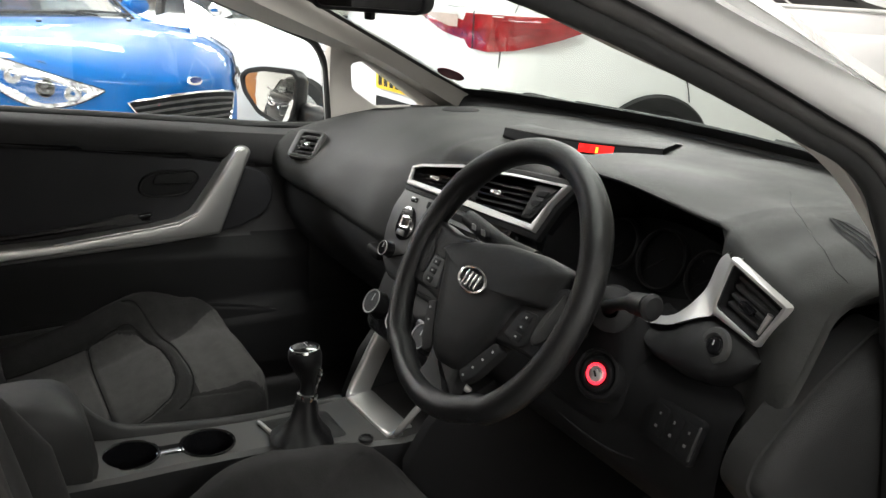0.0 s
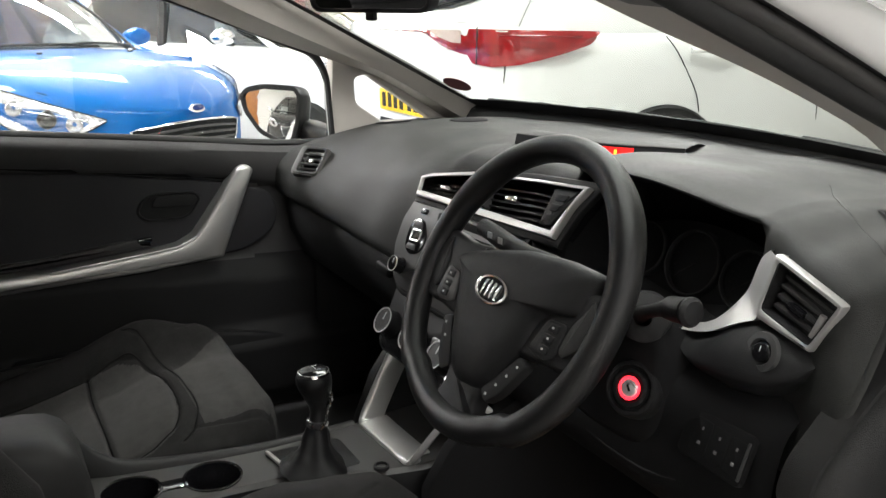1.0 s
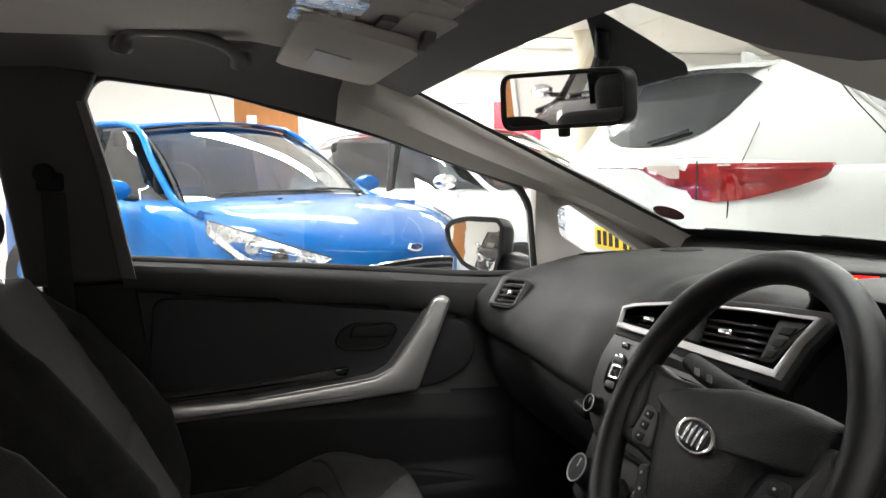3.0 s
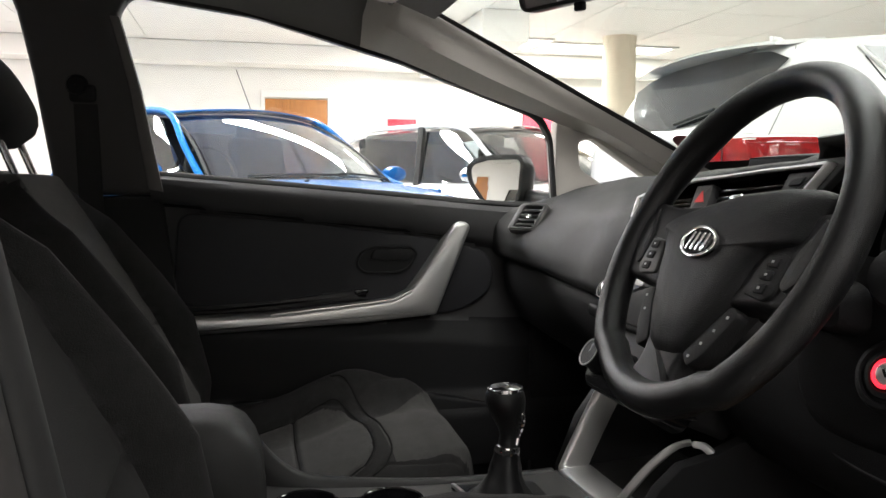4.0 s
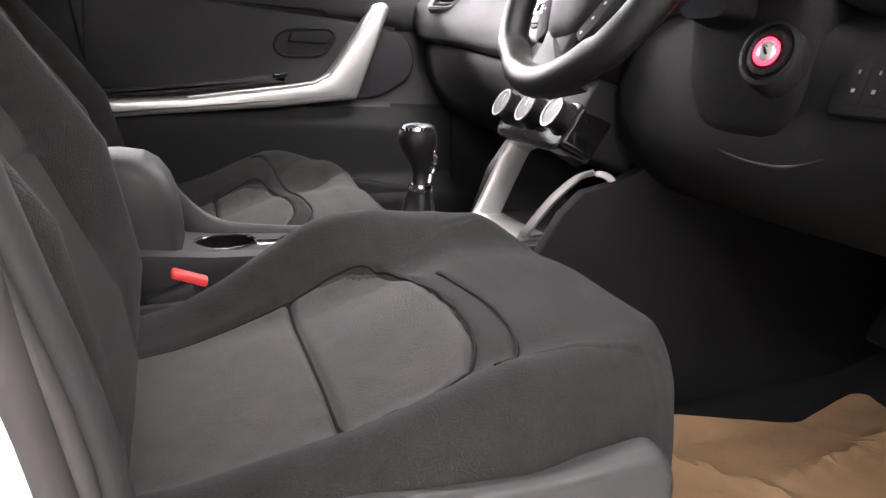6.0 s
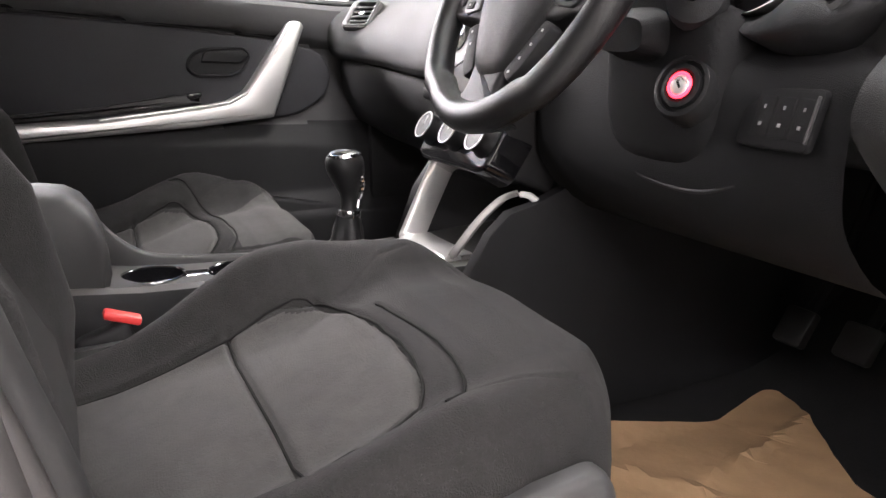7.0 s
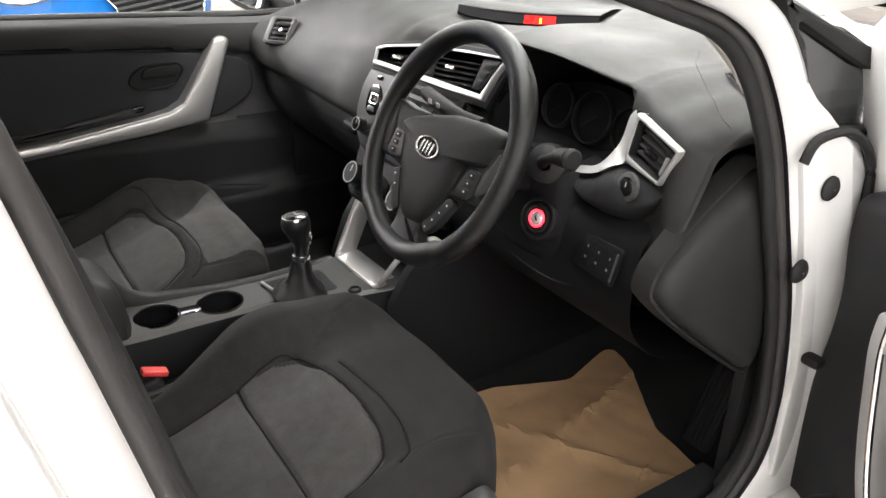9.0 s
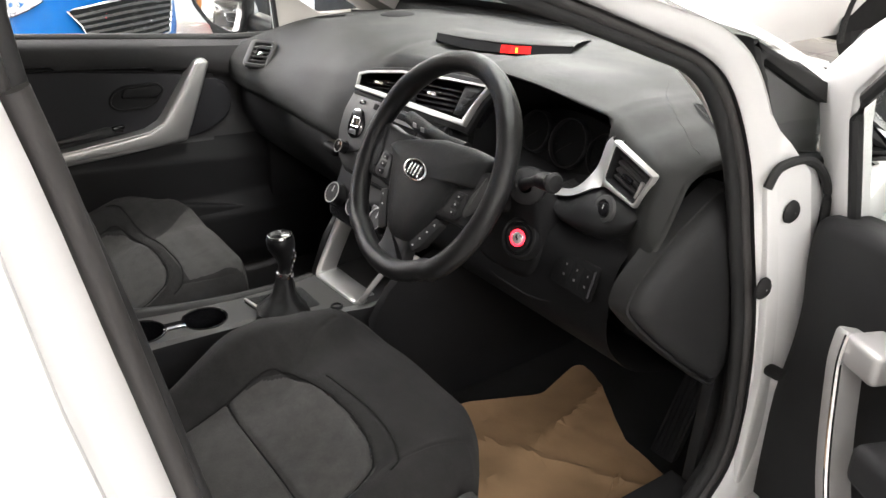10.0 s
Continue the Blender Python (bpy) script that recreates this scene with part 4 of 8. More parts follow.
# glovebox and lower panels
gl = []
for x, z0, y0 in ((-0.70, 0.788, 0.905), (-0.60, 0.783, 0.905), (-0.45, 0.772, 0.915), (-0.30, 0.758, 0.930), (-0.19, 0.735, 0.942), (-0.105, 0.712, 0.950)):
    gl.append([(x, y0 + 0.10, z0 + 0.0), (x, y0 + 0.005, z0 - 0.002), (x, y0 - 0.004, z0 - 0.02), (x, y0 + 0.0, z0 - 0.07), (x, y0 + 0.03, z0 - 0.13), (x, y0 + 0.09, z0 - 0.17), (x, y0 + 0.25, z0 - 0.18)])
part("glovebox", loft([smooth_line(r, 4) for r in zip(*[[Vector(p) for p in g_] for g_ in gl])], False, False), PANEL, dash, "black glovebox lid")
part("glovebox_catch", box(0.045, 0.02, 0.022, basis((-0.245, 0.925, 0.735), (1, 0.1, -0.15), (0, 1, 0)), 0.006, 3), PANEL, dash)

low = []
for x in np.linspace(0.13, 0.625, 10):
    low.append([(x, 0.965, 0.825), (x, 0.930, 0.80), (x, 0.917, 0.76), (x, 0.915, 0.70), (x, 0.930, 0.655), (x, 0.99, 0.60), (x, 1.12, 0.56)])
# knee panel in the shaded copy of the panel plastic
part("knee_panel", loft([smooth_line(r, 3) for r in low], False, False), KNEESHADE, dash, "black lower knee panel")
def pod_at(u, v):
    """Bulging switch pod: u across, v from the silver edge down and round underneath."""
    x = 0.432 + 0.212 * u
    top_z = float(np.interp(x, [0.432, 0.475, 0.500, 0.525, 0.551, 0.60, 0.644], [0.856, 0.852, 0.864, 0.884, 0.898, 0.893, 0.890]))
    bot_z = float(np.interp(x, [0.432, 0.455, 0.480, 0.505, 0.540, 0.580, 0.615, 0.644], [0.848, 0.836, 0.822, 0.813, 0.808, 0.814, 0.838, 0.880]))
    b = math.sin(math.pi * min(1, max(0, u))) ** 0.5
    a = v * math.pi * 0.80
    y = 1.014 - 0.05 * v - 0.045 * b * math.sin(a) ** 0.8 - 0.014 * b
    return Vector((x, y + 0.03 * max(0, v - 0.75) / 0.25, top_z + (bot_z - top_z) * (1 - math.cos(a)) / 1.81))


part("switch_pod", sheet(pod_at, np.linspace(0, 1, 33), np.linspace(0, 1, 19)), PLASTIC, dash, "black switch pod under the vent", 60)

# centre vents: frame from left to right, turned to the driver
CV = basis((-0.137, 0.928, 0.905), (0.345, 0.030, 0.020), (0, 0.42, 0.9))
vo = [(0.020, -0.012), (0.020, 0.021), (0.045, 0.028), (0.155, 0.042), (0.29, 0.047), (0.400, 0.047), (0.378, 0.015), (0.362, -0.030), (0.25, -0.024), (0.14, -0.017)]
vi = [(0.027, -0.002), (0.025, 0.018), (0.048, 0.0245), (0.155, 0.0385), (0.29, 0.0430), (0.388, 0.0430), (0.371, 0.015), (0.354, -0.020), (0.25, -0.014), (0.14, -0.008)]
part("vent_surround", ring_prism(vo, vi, 0.012, CV, 0.004), SILVER, dash, "silver centre vent surround")
part("vent_backing", prism(vi, 0.004, CV @ pose(0, 0, -0.035), 0), DARKIN, dash)
part("vent_box", ring_prism(inset(vi, -0.002), inset(vi, 0.001), 0.045, CV @ pose(0, 0, -0.038)), PIANO, dash)
vb = inset(vo, -0.010)
part("vent_border", ring_prism(vb, inset(vo, 0.001), 0.010, CV @ pose(0, 0, -0.008), 0.003), PLASTIC, dash, "black border round the vents")
part("hazard_panel", prism(rounded([(0.158, -0.006), (0.156, 0.034), (0.192, 0.035), (0.196, -0.008)], 0.003), 0.014, CV @ pose(0, 0, -0.008), 0.003), STACK, dash, "grey switch panel between the vents")
part("hazard_button", prism([(0.166, 0.008), (0.186, 0.008), (0.176, 0.025)], 0.001, CV @ pose(0, 0, 0.0062), 0), REDBTN, dash, "red hazard triangle")
part("button_panel", prism(rounded([(0.322, -0.014), (0.332, 0.040), (0.384, 0.041), (0.364, 0.014), (0.346, -0.013)], 0.003), 0.014, CV @ pose(0, 0, -0.008), 0.003), PLASTIC, dash, "black button strip")
for k in range(3):
    part("button", prism(rounded([(0.330 + 0.005 * k, -0.008 + 0.015 * k), (0.343 + 0.008 * k, -0.008 + 0.015 * k), (0.349 + 0.008 * k, 0.002 + 0.015 * k), (0.332 + 0.005 * k, 0.002 + 0.015 * k)], 0.002), 0.002, CV @ pose(0, 0, 0.006), 0.001), PANEL, dash)
for x0, x1, za, zb in ((0.034, 0.157, -0.003, 0.024), (0.196, 0.323, -0.011, 0.037)):
    n = 4 if x0 < 0.1 else 5
    for k in range(n):
        z = za + (zb - za) * (k + 0.5) / n
        part("slat", box(x1 - x0, 0.0035, 0.020, CV @ pose((x0 + x1) / 2, z, -0.012, 28, 0, 3 if x0 < 0.1 else 1), 0.001), PIANO, dash)
    part("vent_tab", box(0.026, 0.007, 0.010, CV @ pose((x0 + x1) / 2 - 0.01, (za + zb) / 2, 0.001), 0.002), CHROME, dash, "bright vent adjuster")

# centre stack: fascia, radio, climate
CS = basis((0.0, 0.893, 0.800), (1, 0.05, 0.0), (0, 0.40, 0.917))
fo = rounded([(-0.132, 0.112), (-0.152, 0.060), (-0.149, 0.012), (-0.125, -0.036), (-0.088, -0.060), (0.10, -0.064), (0.145, -0.02), (0.185, 0.06), (0.195, 0.095), (0.0, 0.108)], 0.014, 4)
part("stack_body", prism(fo, 0.12, CS @ pose(0, 0, -0.122), 0.006, 3), PLASTIC, dash, "black centre stack body")
fi = inset(fo, 0.009)
part("radio_fascia", prism(fi, 0.008, CS @ pose(0, 0, -0.005), 0.003, 2), STACK, dash, "grey radio fascia")
part("stack_foot", prism(rounded([(-0.118, -0.045), (-0.112, -0.15), (0.10, -0.15), (0.125, -0.05)], 0.012), 0.11, CS @ pose(0, 0, -0.125), 0.006), PANEL, dash, "black lower stack")
part("cd_slot", box(0.15, 0.012, 0.004, CS @ pose(0.03, 0.083, 0.003), 0.001), DARKIN, dash)
part("radio_screen", prism(rounded([(-0.03, 0.03), (0.10, 0.03), (0.11, 0.070), (-0.02, 0.070)], 0.004), 0.003, CS @ pose(0, 0, 0.002), 0.001), PIANO, dash, "dark radio display")
for i in range(6):
    part("radio_button", prism(rounded([(-0.040 + 0.026 * i, 0.004), (-0.017 + 0.026 * i, 0.004), (-0.017 + 0.026 * i, 0.022), (-0.040 + 0.026 * i, 0.022)], 0.003), 0.004, CS @ pose(0, 0, 0.002), 0.001), SILVER if i == 0 else STACK, dash)
bc = rounded([(-0.112, 0.040), (-0.107, 0.066), (-0.076, 0.070), (-0.052, 0.040), (-0.060, 0.014), (-0.088, 0.006), (-0.106, 0.016)], 0.012, 4)
part("button_cluster", prism(bc, 0.004, CS @ pose(0, 0, 0.001), 0.0015), PIANO, dash, "dark button cluster")
part("seek_key", ring_prism(rounded([(-0.098, 0.028), (-0.070, 0.030), (-0.070, 0.052), (-0.096, 0.050)], 0.004), rounded([(-0.094, 0.032), (-0.068, 0.034), (-0.068, 0.048), (-0.092, 0.046)], 0.003), 0.003, CS @ pose(0, 0, 0.005), 0.001), CHROME, dash, "bright framed key")
for z0, z1 in ((0.053, 0.063), (0.015, 0.025)):
    part("rocker_key", prism(rounded([(-0.100, z0), (-0.072, z0 + 0.001), (-0.076, z1 + 0.001), (-0.098, z1)], 0.003), 0.002, CS @ pose(0, 0, 0.005), 0.0008), STACK, dash)
part("eject_key", prism(rounded([(-0.096, 0.077), (-0.076, 0.078), (-0.076, 0.087), (-0.096, 0.086)], 0.004), 0.003, CS @ pose(0, 0, 0.002), 0.001), PIANO, dash)


def knob(o, x, y, r, h, parent, name="knob", ring=True, face=PIANO, m=None):
    m = m or basis(o, x, y)
    k = part(name, lathe([(r * 1.08, 0), (r * 1.05, h * 0.15), (r * 0.92, h * 0.4), (r * 0.95, h * 0.9), (r * 0.85, h), (r * 0.4, h * 1.02), (0.0005, h * 1.02)], m, 28), face, parent, "round black rotary knob with bright ring")
    if ring:
        part("knob_ring", lathe([(r * 0.89, h), (r * 0.99, h), (r * 1.00, h * 1.03), (r * 0.97, h * 1.07), (r * 0.90, h * 1.06)], m, 28), SATIN, k, "silver ring")
    part("pointer", box(r * 0.12, r * 0.6, 0.001, m @ pose(0, r * 0.35, h * 1.025), 0.0003), MARK, k)
    return k


knob(None, None, None, 0.0135, 0.018, dash, "volume_knob", m=CS @ pose(-0.098, -0.016, 0.002))
knob(None, None, None, 0.011, 0.014, dash, "tuning_knob", m=CS @ pose(0.085, -0.025, 0.004))
# climate controls below, standing proud
CC = basis((0.0, 0.860, 0.690), (1, 0.02, 0.0), (0, 0.52, 0.85))
shell = rounded([(-0.110, -0.035), (-0.115, 0.03), (0.115, 0.03), (0.110, -0.035), (0.09, -0.045), (-0.09, -0.045)], 0.012, 4)
part("climate_panel", prism(shell, 0.05, CC @ pose(0, 0, -0.05), 0.006, 3), PIANO, dash, "gloss black climate panel")
for x in (-0.085, 0.0, 0.085):
    knob(None, None, None, 0.0225, 0.022, dash, "climate_knob", face=PLASTIC, m=CC @ pose(x, 0.0, 0.0))
for x in (-0.045, 0.045):
    part("climate_key", box(0.022, 0.012, 0.004, CC @ pose(x, 0.014, 0.002), 0.002), STACK, dash)

# instrument cluster
cl = thing("instrument_cluster", "dark unlit instrument cluster with round dials", "gauges")
IC = basis((0.361, 1.058, 0.889), (1, 0, 0), (0, 0.32, 0.95))
oval = [(0.132 * math.cos(a), 0.054 * math.sin(a)) for a in np.linspace(0, 2 * math.pi, 40, endpoint=False)]
part("backing", prism(oval, 0.01, IC @ pose(0, 0, -0.024), 0.002), DARKIN, cl)
for x, r in ((-0.086, 0.036), (0.0, 0.042), (0.086, 0.036)):
    part("dial_rim", lathe([(r - 0.002, 0), (r + 0.002, 0.001), (r + 0.002, 0.012), (r, 0.014), (r - 0.002, 0.010)], IC @ pose(x, 0, -0.014), 36), PANEL, cl, "dark dial rim")
    part("dial_ring", tube([IC @ Vector((x + r * math.cos(a), r * math.sin(a), 0.0)) for a in np.linspace(0, 2 * math.pi, 40, endpoint=False)], 0.0010, 6, True), ARMSKIN, cl, "thin grey dial ring")
    part("dial_face", lathe([(r, 0.001), (0.0005, 0.001)], IC @ pose(x, 0, -0.013), 36), DARKIN, cl)
    for k in range(11):
        a = radians(220 - 26 * k)
        part("dial_mark", box(0.005, 0.0012, 0.0006, IC @ pose(x + (r - 0.007) * math.cos(a), (r - 0.007) * math.sin(a), -0.0105) @ pose(0, 0, 0, 0, 0, math.degrees(a)), 0), PANEL, cl)
    part("needle", box(0.8 * r, 0.0018, 0.001, IC @ pose(x - 0.25 * r, -0.2 * r, -0.008) @ pose(0, 0, 0, 0, 0, 40), 0), PANEL, cl)

# silver sweep from the cluster to the right vent
RV = basis((0.0, 0.878, 0.0), (1, -0.02, 0.0), (0, 0.105, 0.9945))
vin = rounded([(0.556, 0.909), (0.566, 0.961), (0.639, 0.936), (0.616, 0.891)], 0.004, 2)
vout = rounded([(0.550, 0.899), (0.560, 0.969), (0.645, 0.939), (0.619, 0.884)], 0.004, 2)
RV = RV @ pose(0, 0, 0.005)
part("silver_vent_frame", ring_prism(vout, vin, 0.012, RV @ pose(0, 0, -0.004), 0.004), SILVER, dash, "silver side vent surround")
sw_in = smooth_line([(0.541, 0.967, 0), (0.533, 0.958, 0), (0.529, 0.945, 0), (0.523, 0.920, 0), (0.511, 0.901, 0), (0.497, 0.884, 0), (0.478, 0.869, 0), (0.445, 0.858, 0), (0.38, 0.850, 0)], 3)
sw_out = smooth_line([(0.560, 0.966, 0), (0.558, 0.950, 0), (0.555, 0.925, 0), (0.552, 0.898, 0), (0.534, 0.888, 0), (0.516, 0.877, 0), (0.492, 0.863, 0), (0.450, 0.853, 0), (0.38, 0.847, 0)], 3)
rows_ = [[RV @ Vector((p.x, p.y, -0.020)) for p in sw_in], [RV @ Vector((p.x, p.y, -0.010)) for p in sw_in],
         [RV @ Vector((p.x * 0.8 + q.x * 0.2, p.y * 0.8 + q.y * 0.2, -0.007)) for p, q in zip(sw_in, sw_out)],
         [RV @ Vector((p.x * 0.3 + q.x * 0.7, p.y * 0.3 + q.y * 0.7, 0.001)) for p, q in zip(sw_in, sw_out)],
         [RV @ Vector((p.x, p.y, 0.006)) for p in sw_out], [RV @ Vector((p.x, p.y, -0.02)) for p in sw_out]]
part("silver_sweep", loft(rows_, False, False), SILVER, dash, "silver curved edge of the cluster", 60)
part("side_vent_backing", prism(vin, 0.004, RV @ pose(0, 0, -0.032), 0), DARKIN, dash)
part("side_vent_box", ring_prism(inset(vin, -0.002), inset(vin, 0.001), 0.04, RV @ pose(0, 0, -0.034)), PANEL, dash)
for k in range(4):
    t = (k + 0.75) / 4.4
    a_, b_2 = Vector((0.561, 0.909)).lerp(Vector((0.571, 0.957)), t), Vector((0.612, 0.896)).lerp(Vector((0.635, 0.934)), t)
    c_, d_ = (a_ + b_2) / 2, b_2 - a_
    part("slat", box(d_.length, 0.0045, 0.018, RV @ pose(c_.x, c_.y, -0.012, 0, 0, math.degrees(math.atan2(d_.y, d_.x))) @ pose(0, 0, 0, 14, 0, 0), 0.001), STACK, dash)
part("vent_tab", box(0.022, 0.008, 0.010, RV @ pose(0.590, 0.918, -0.003, 0, 0, -18), 0.003), PIANO, dash)
part("vent_wheel", tube([RV @ Vector((0.6195 + 0.004 * t, 0.911 + 0.012 * t, 0.002)) for t in np.linspace(-1, 1, 9)], 0.0035, 8), SATIN, dash, "ribbed bright thumbwheel")

# left vent
LV = basis((-0.622, 0.930, 0.872), (0.83, 0.55, 0.0), (-0.35, 0.55, 0.75))
vo_ = rounded([(-0.034, -0.033), (0.034, -0.034), (0.038, 0.036), (-0.030, 0.036)], 0.010, 4)
vi_ = rounded([(-0.020, -0.027), (0.028, -0.027), (0.031, 0.029), (-0.016, 0.029)], 0.005, 4)
part("side_vent_surround", ring_prism(vo_, vi_, 0.012, LV @ pose(0, 0, 0.002), 0.003), STACK, dash, "pale grey framed side vent")
part("side_vent_trim", ring_prism(inset(vo_, -0.0025), inset(vo_, 0.0005), 0.012, LV, 0.002), VENTGREY, dash)
part("side_vent_back", prism(vi_, 0.003, LV @ pose(0, 0, -0.006), 0), DARKIN, dash)
for k in range(4):
    part("slat", box(0.047, 0.0045, 0.014, LV @ pose(0.006, -0.018 + 0.0125 * k, 0.006, 25, 0, 0), 0.001), STACK, dash)
part("vent_tab", box(0.012, 0.010, 0.010, LV @ pose(0.008, 0.0, 0.010), 0.002), CHROME, dash)
part("vent_wheel", box(0.006, 0.026, 0.010, LV @ pose(-0.026, 0.0, 0.008), 0.002), CHROME, dash)

# clock display on top
DL, DR = Vector((-0.127, 1.124, 0.980)), Vector((0.133, 1.270, 0.980))
dxy = (DR - DL)
eye = thing("clock_display", "red lit clock display under a low dash cowl", "display")
back_ = Vector((-dxy.y, dxy.x, 0)).normalized()


def lip_at(s_):
    """Front lip of the cowl, bowed towards the driver."""
    return DL + dxy * s_ - back_ * 0.040 * math.sin(math.pi * s_) ** 0.9 + Vector((0, 0, 0.010))


def slot_at(s_, t_, out=0.0):
    """Window under the lip: a short floor in front, then an upright face."""
    lip_ = lip_at(s_)
    w_ = math.sin(math.pi * min(1, max(0, s_))) ** 0.6
    if t_ < 0.4:
        return lip_ - back_ * (0.006 + 0.026 * w_ * (1 - t_ / 0.4)) - Vector((0, 0, 0.012 + 0.007 * (t_ / 0.4) - out))
    return lip_ - back_ * (0.006 * (1 - (t_ - 0.4) / 0.6) + out) - Vector((0, 0, 0.019 * (1 - (t_ - 0.4) / 0.6)))


part("recess", sheet(lambda u, v: slot_at(u, v), np.linspace(0, 1, 33), (0, 0.2, 0.4, 0.6, 0.8, 1)), DARKIN, eye, "black display window")
part("red_panel", sheet(lambda u, v: slot_at(0.55 + 0.20 * u, 0.43 + 0.50 * v, 0.0015), np.linspace(0, 1, 7), np.linspace(0, 1, 3)), REDLCD, eye, "lit red panel")
part("amber_mark", sheet(lambda u, v: slot_at(0.652 + 0.014 * u, 0.52 + 0.30 * v, 0.0025), np.linspace(0, 1, 2), np.linspace(0, 1, 3)), AMBER, eye, "amber warning mark")
cow = []
for t in np.linspace(0, 1, 25):
    p = lip_at(t)
    w_ = math.sin(math.pi * t) ** 0.5
    cow.append([p + back_ * 0.004 - Vector((0, 0, 0.004)), p - back_ * 0.001, p + back_ * 0.004 + Vector((0, 0, 0.004 * w_)), p + back_ * 0.04 + Vector((0, 0, 0.005 * w_)), p + back_ * 0.10 + Vector((0, 0, -0.004)), p + back_ * 0.19 + Vector((0, 0, -0.022))])
part("cowl", loft([smooth_line(c, 3) for c in cow], False, False), DASHPAD, eye, "grained dash cowl")

# dash-top speaker grille and crease by the driver's pillar
def leaf_at(u, v, up=0.0, side=1):
    """Leaf-shaped slot let into the pad by the driver's pillar."""
    a_ = Vector((np.interp(u, [0, 0.3, 0.6, 1], [0.550, 0.575, 0.599, 0.640]), np.interp(u, [0, 0.3, 0.6, 1], [1.133, 1.115, 1.104, 1.088])))
    b_ = Vector((np.interp(u, [0, 0.3, 0.6, 1], [0.550, 0.563, 0.585, 0.640]), np.interp(u, [0, 0.3, 0.6, 1], [1.134, 1.152, 1.150, 1.118])))
    q = a_.lerp(b_, v)
    return Vector((side * q.x, q.y, pad_z(side * q.x, q.y) + 0.0012 + up))


for s in (1, -1):
    dg = part("demist_grille", sheet(lambda u, v: leaf_at(u, v, 0.0, s), np.linspace(0, 1, 13), np.linspace(0, 1, 5)), DARKIN, dash, "black leaf-shaped demister slot")
    for v in (0.25, 0.5, 0.75):
        part("grille_bar", tube([leaf_at(u, v, 0.001, s) for u in np.linspace(0.06, 1, 12)], 0.0011, 6), PLASTIC, dg)
part("speaker_grille", lathe([(0.0005, 0.003), (0.036, 0.003), (0.042, 0.0015), (0.044, -0.002)], basis((-0.477, 1.243, pad_z(-0.477, 1.243)), (1, 0, 0.03), (0, 1, 0)), 32), DARKIN, dash, "round black speaker grille")
crease = smooth_line([(0.450, 1.190, 0), (0.466, 1.172, 0), (0.484, 1.148, 0), (0.512, 1.116, 0), (0.556, 1.083, 0), (0.596, 1.058, 0), (0.630, 1.038, 0), (0.656, 1.030, 0)], 6)
part("pad_crease", tube([(p.x, p.y, pad_z(p.x, p.y) - 0.0001) for p in crease], 0.0009, 6), DASHPAD, dash)
# rolled edge of the pad, turning in towards the end cover
ecm = Vector((1.03, 0.745))
last = [p for p in smooth_line([(a, b, 0) for a, b in ST[-1][1]], 6)]
edge_rows = []
for x, k in ((0.668, 0.0), (0.6735, 0.012), (0.675, 0.030), (0.671, 0.055), (0.660, 0.075), (0.645, 0.16)):
    edge_rows.append([(x + (0.020 if k > 0 else 0) * min(1, max(0, (p.x - 1.02) / 0.08)), p.x + (ecm.x - p.x) * k, p.y + (ecm.y - p.y) * k) for p in last])
part("pad_edge", loft(edge_rows, False, False), DASHPAD, dash, "rolled edge of the pad", 60)
# padded end cover at the driver's side
endp = rounded([(0.968, 0.860), (0.895, 0.795), (0.884, 0.762), (0.920, 0.720), (1.01, 0.638), (1.115, 0.552), (1.14, 0.60), (1.12, 0.80), (1.09, 0.905), (1.06, 0.915)], 0.03, 6)
er = []
for sc, x in ((1.0, 0.648), (1.0, 0.672), (0.985, 0.680), (0.955, 0.681), (0.935, 0.675), (0.922, 0.675), (0.905, 0.683), (0.84, 0.695), (0.66, 0.703), (0.3, 0.706)):
    er.append([(x, ecm.x + (y - ecm.x) * sc, ecm.y + (z - ecm.y) * sc) for y, z in endp])
part("end_cover", loft(er, True, True), ENDSKIN, dash, "black padded dashboard end cover", 50)
# switch bank below
SB = basis((0.552, 0.917, 0.757), (0.99, -0.10, 0.0), (0.0, 0.30, 0.95))
part("switch_bank", prism(rounded([(-0.048, -0.028), (0.046, -0.026), (0.047, 0.030), (-0.048, 0.026)], 0.008), 0.007, SB @ pose(0, 0, -0.001), 0.003), KNEESHADE, dash)
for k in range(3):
    part("switch", prism(rounded([(-0.030 + 0.025 * k, -0.018), (-0.008 + 0.025 * k, -0.018), (-0.008 + 0.025 * k, 0.020), (-0.030 + 0.025 * k, 0.020)], 0.003), 0.0012, SB @ pose(0, 0, 0.0055), 0.0006), KNEESHADE, dash)
    for j, w_ in ((-0.006, 0.005), (0.010, 0.003)):
        part("switch_mark", box(w_ * 0.8, 0.0034, 0.0006, SB @ pose(-0.019 + 0.025 * k, j, 0.0075), 0), MARKDIM, dash)
part("bank_lip", box(0.0025, 0.042, 0.004, SB @ pose(0.0430, 0.002, 0.0065), 0.001), STACK, dash)
knob(None, None, None, 0.0105, 0.005, dash, "lamp_level_knob", ring=False, face=PIANO, m=basis((0.576, 0.938, 0.867), (1, -0.1, 0), (0, 0.25, 0.95)))
part("knob_seat", lathe([(0.021, 0), (0.020, 0.005), (0.014, 0.006), (0.012, 0.002)], basis((0.576, 0.940, 0.867), (1, -0.1, 0), (0, 0.25, 0.95)), 28), STACK, dash, "grey knob collar")

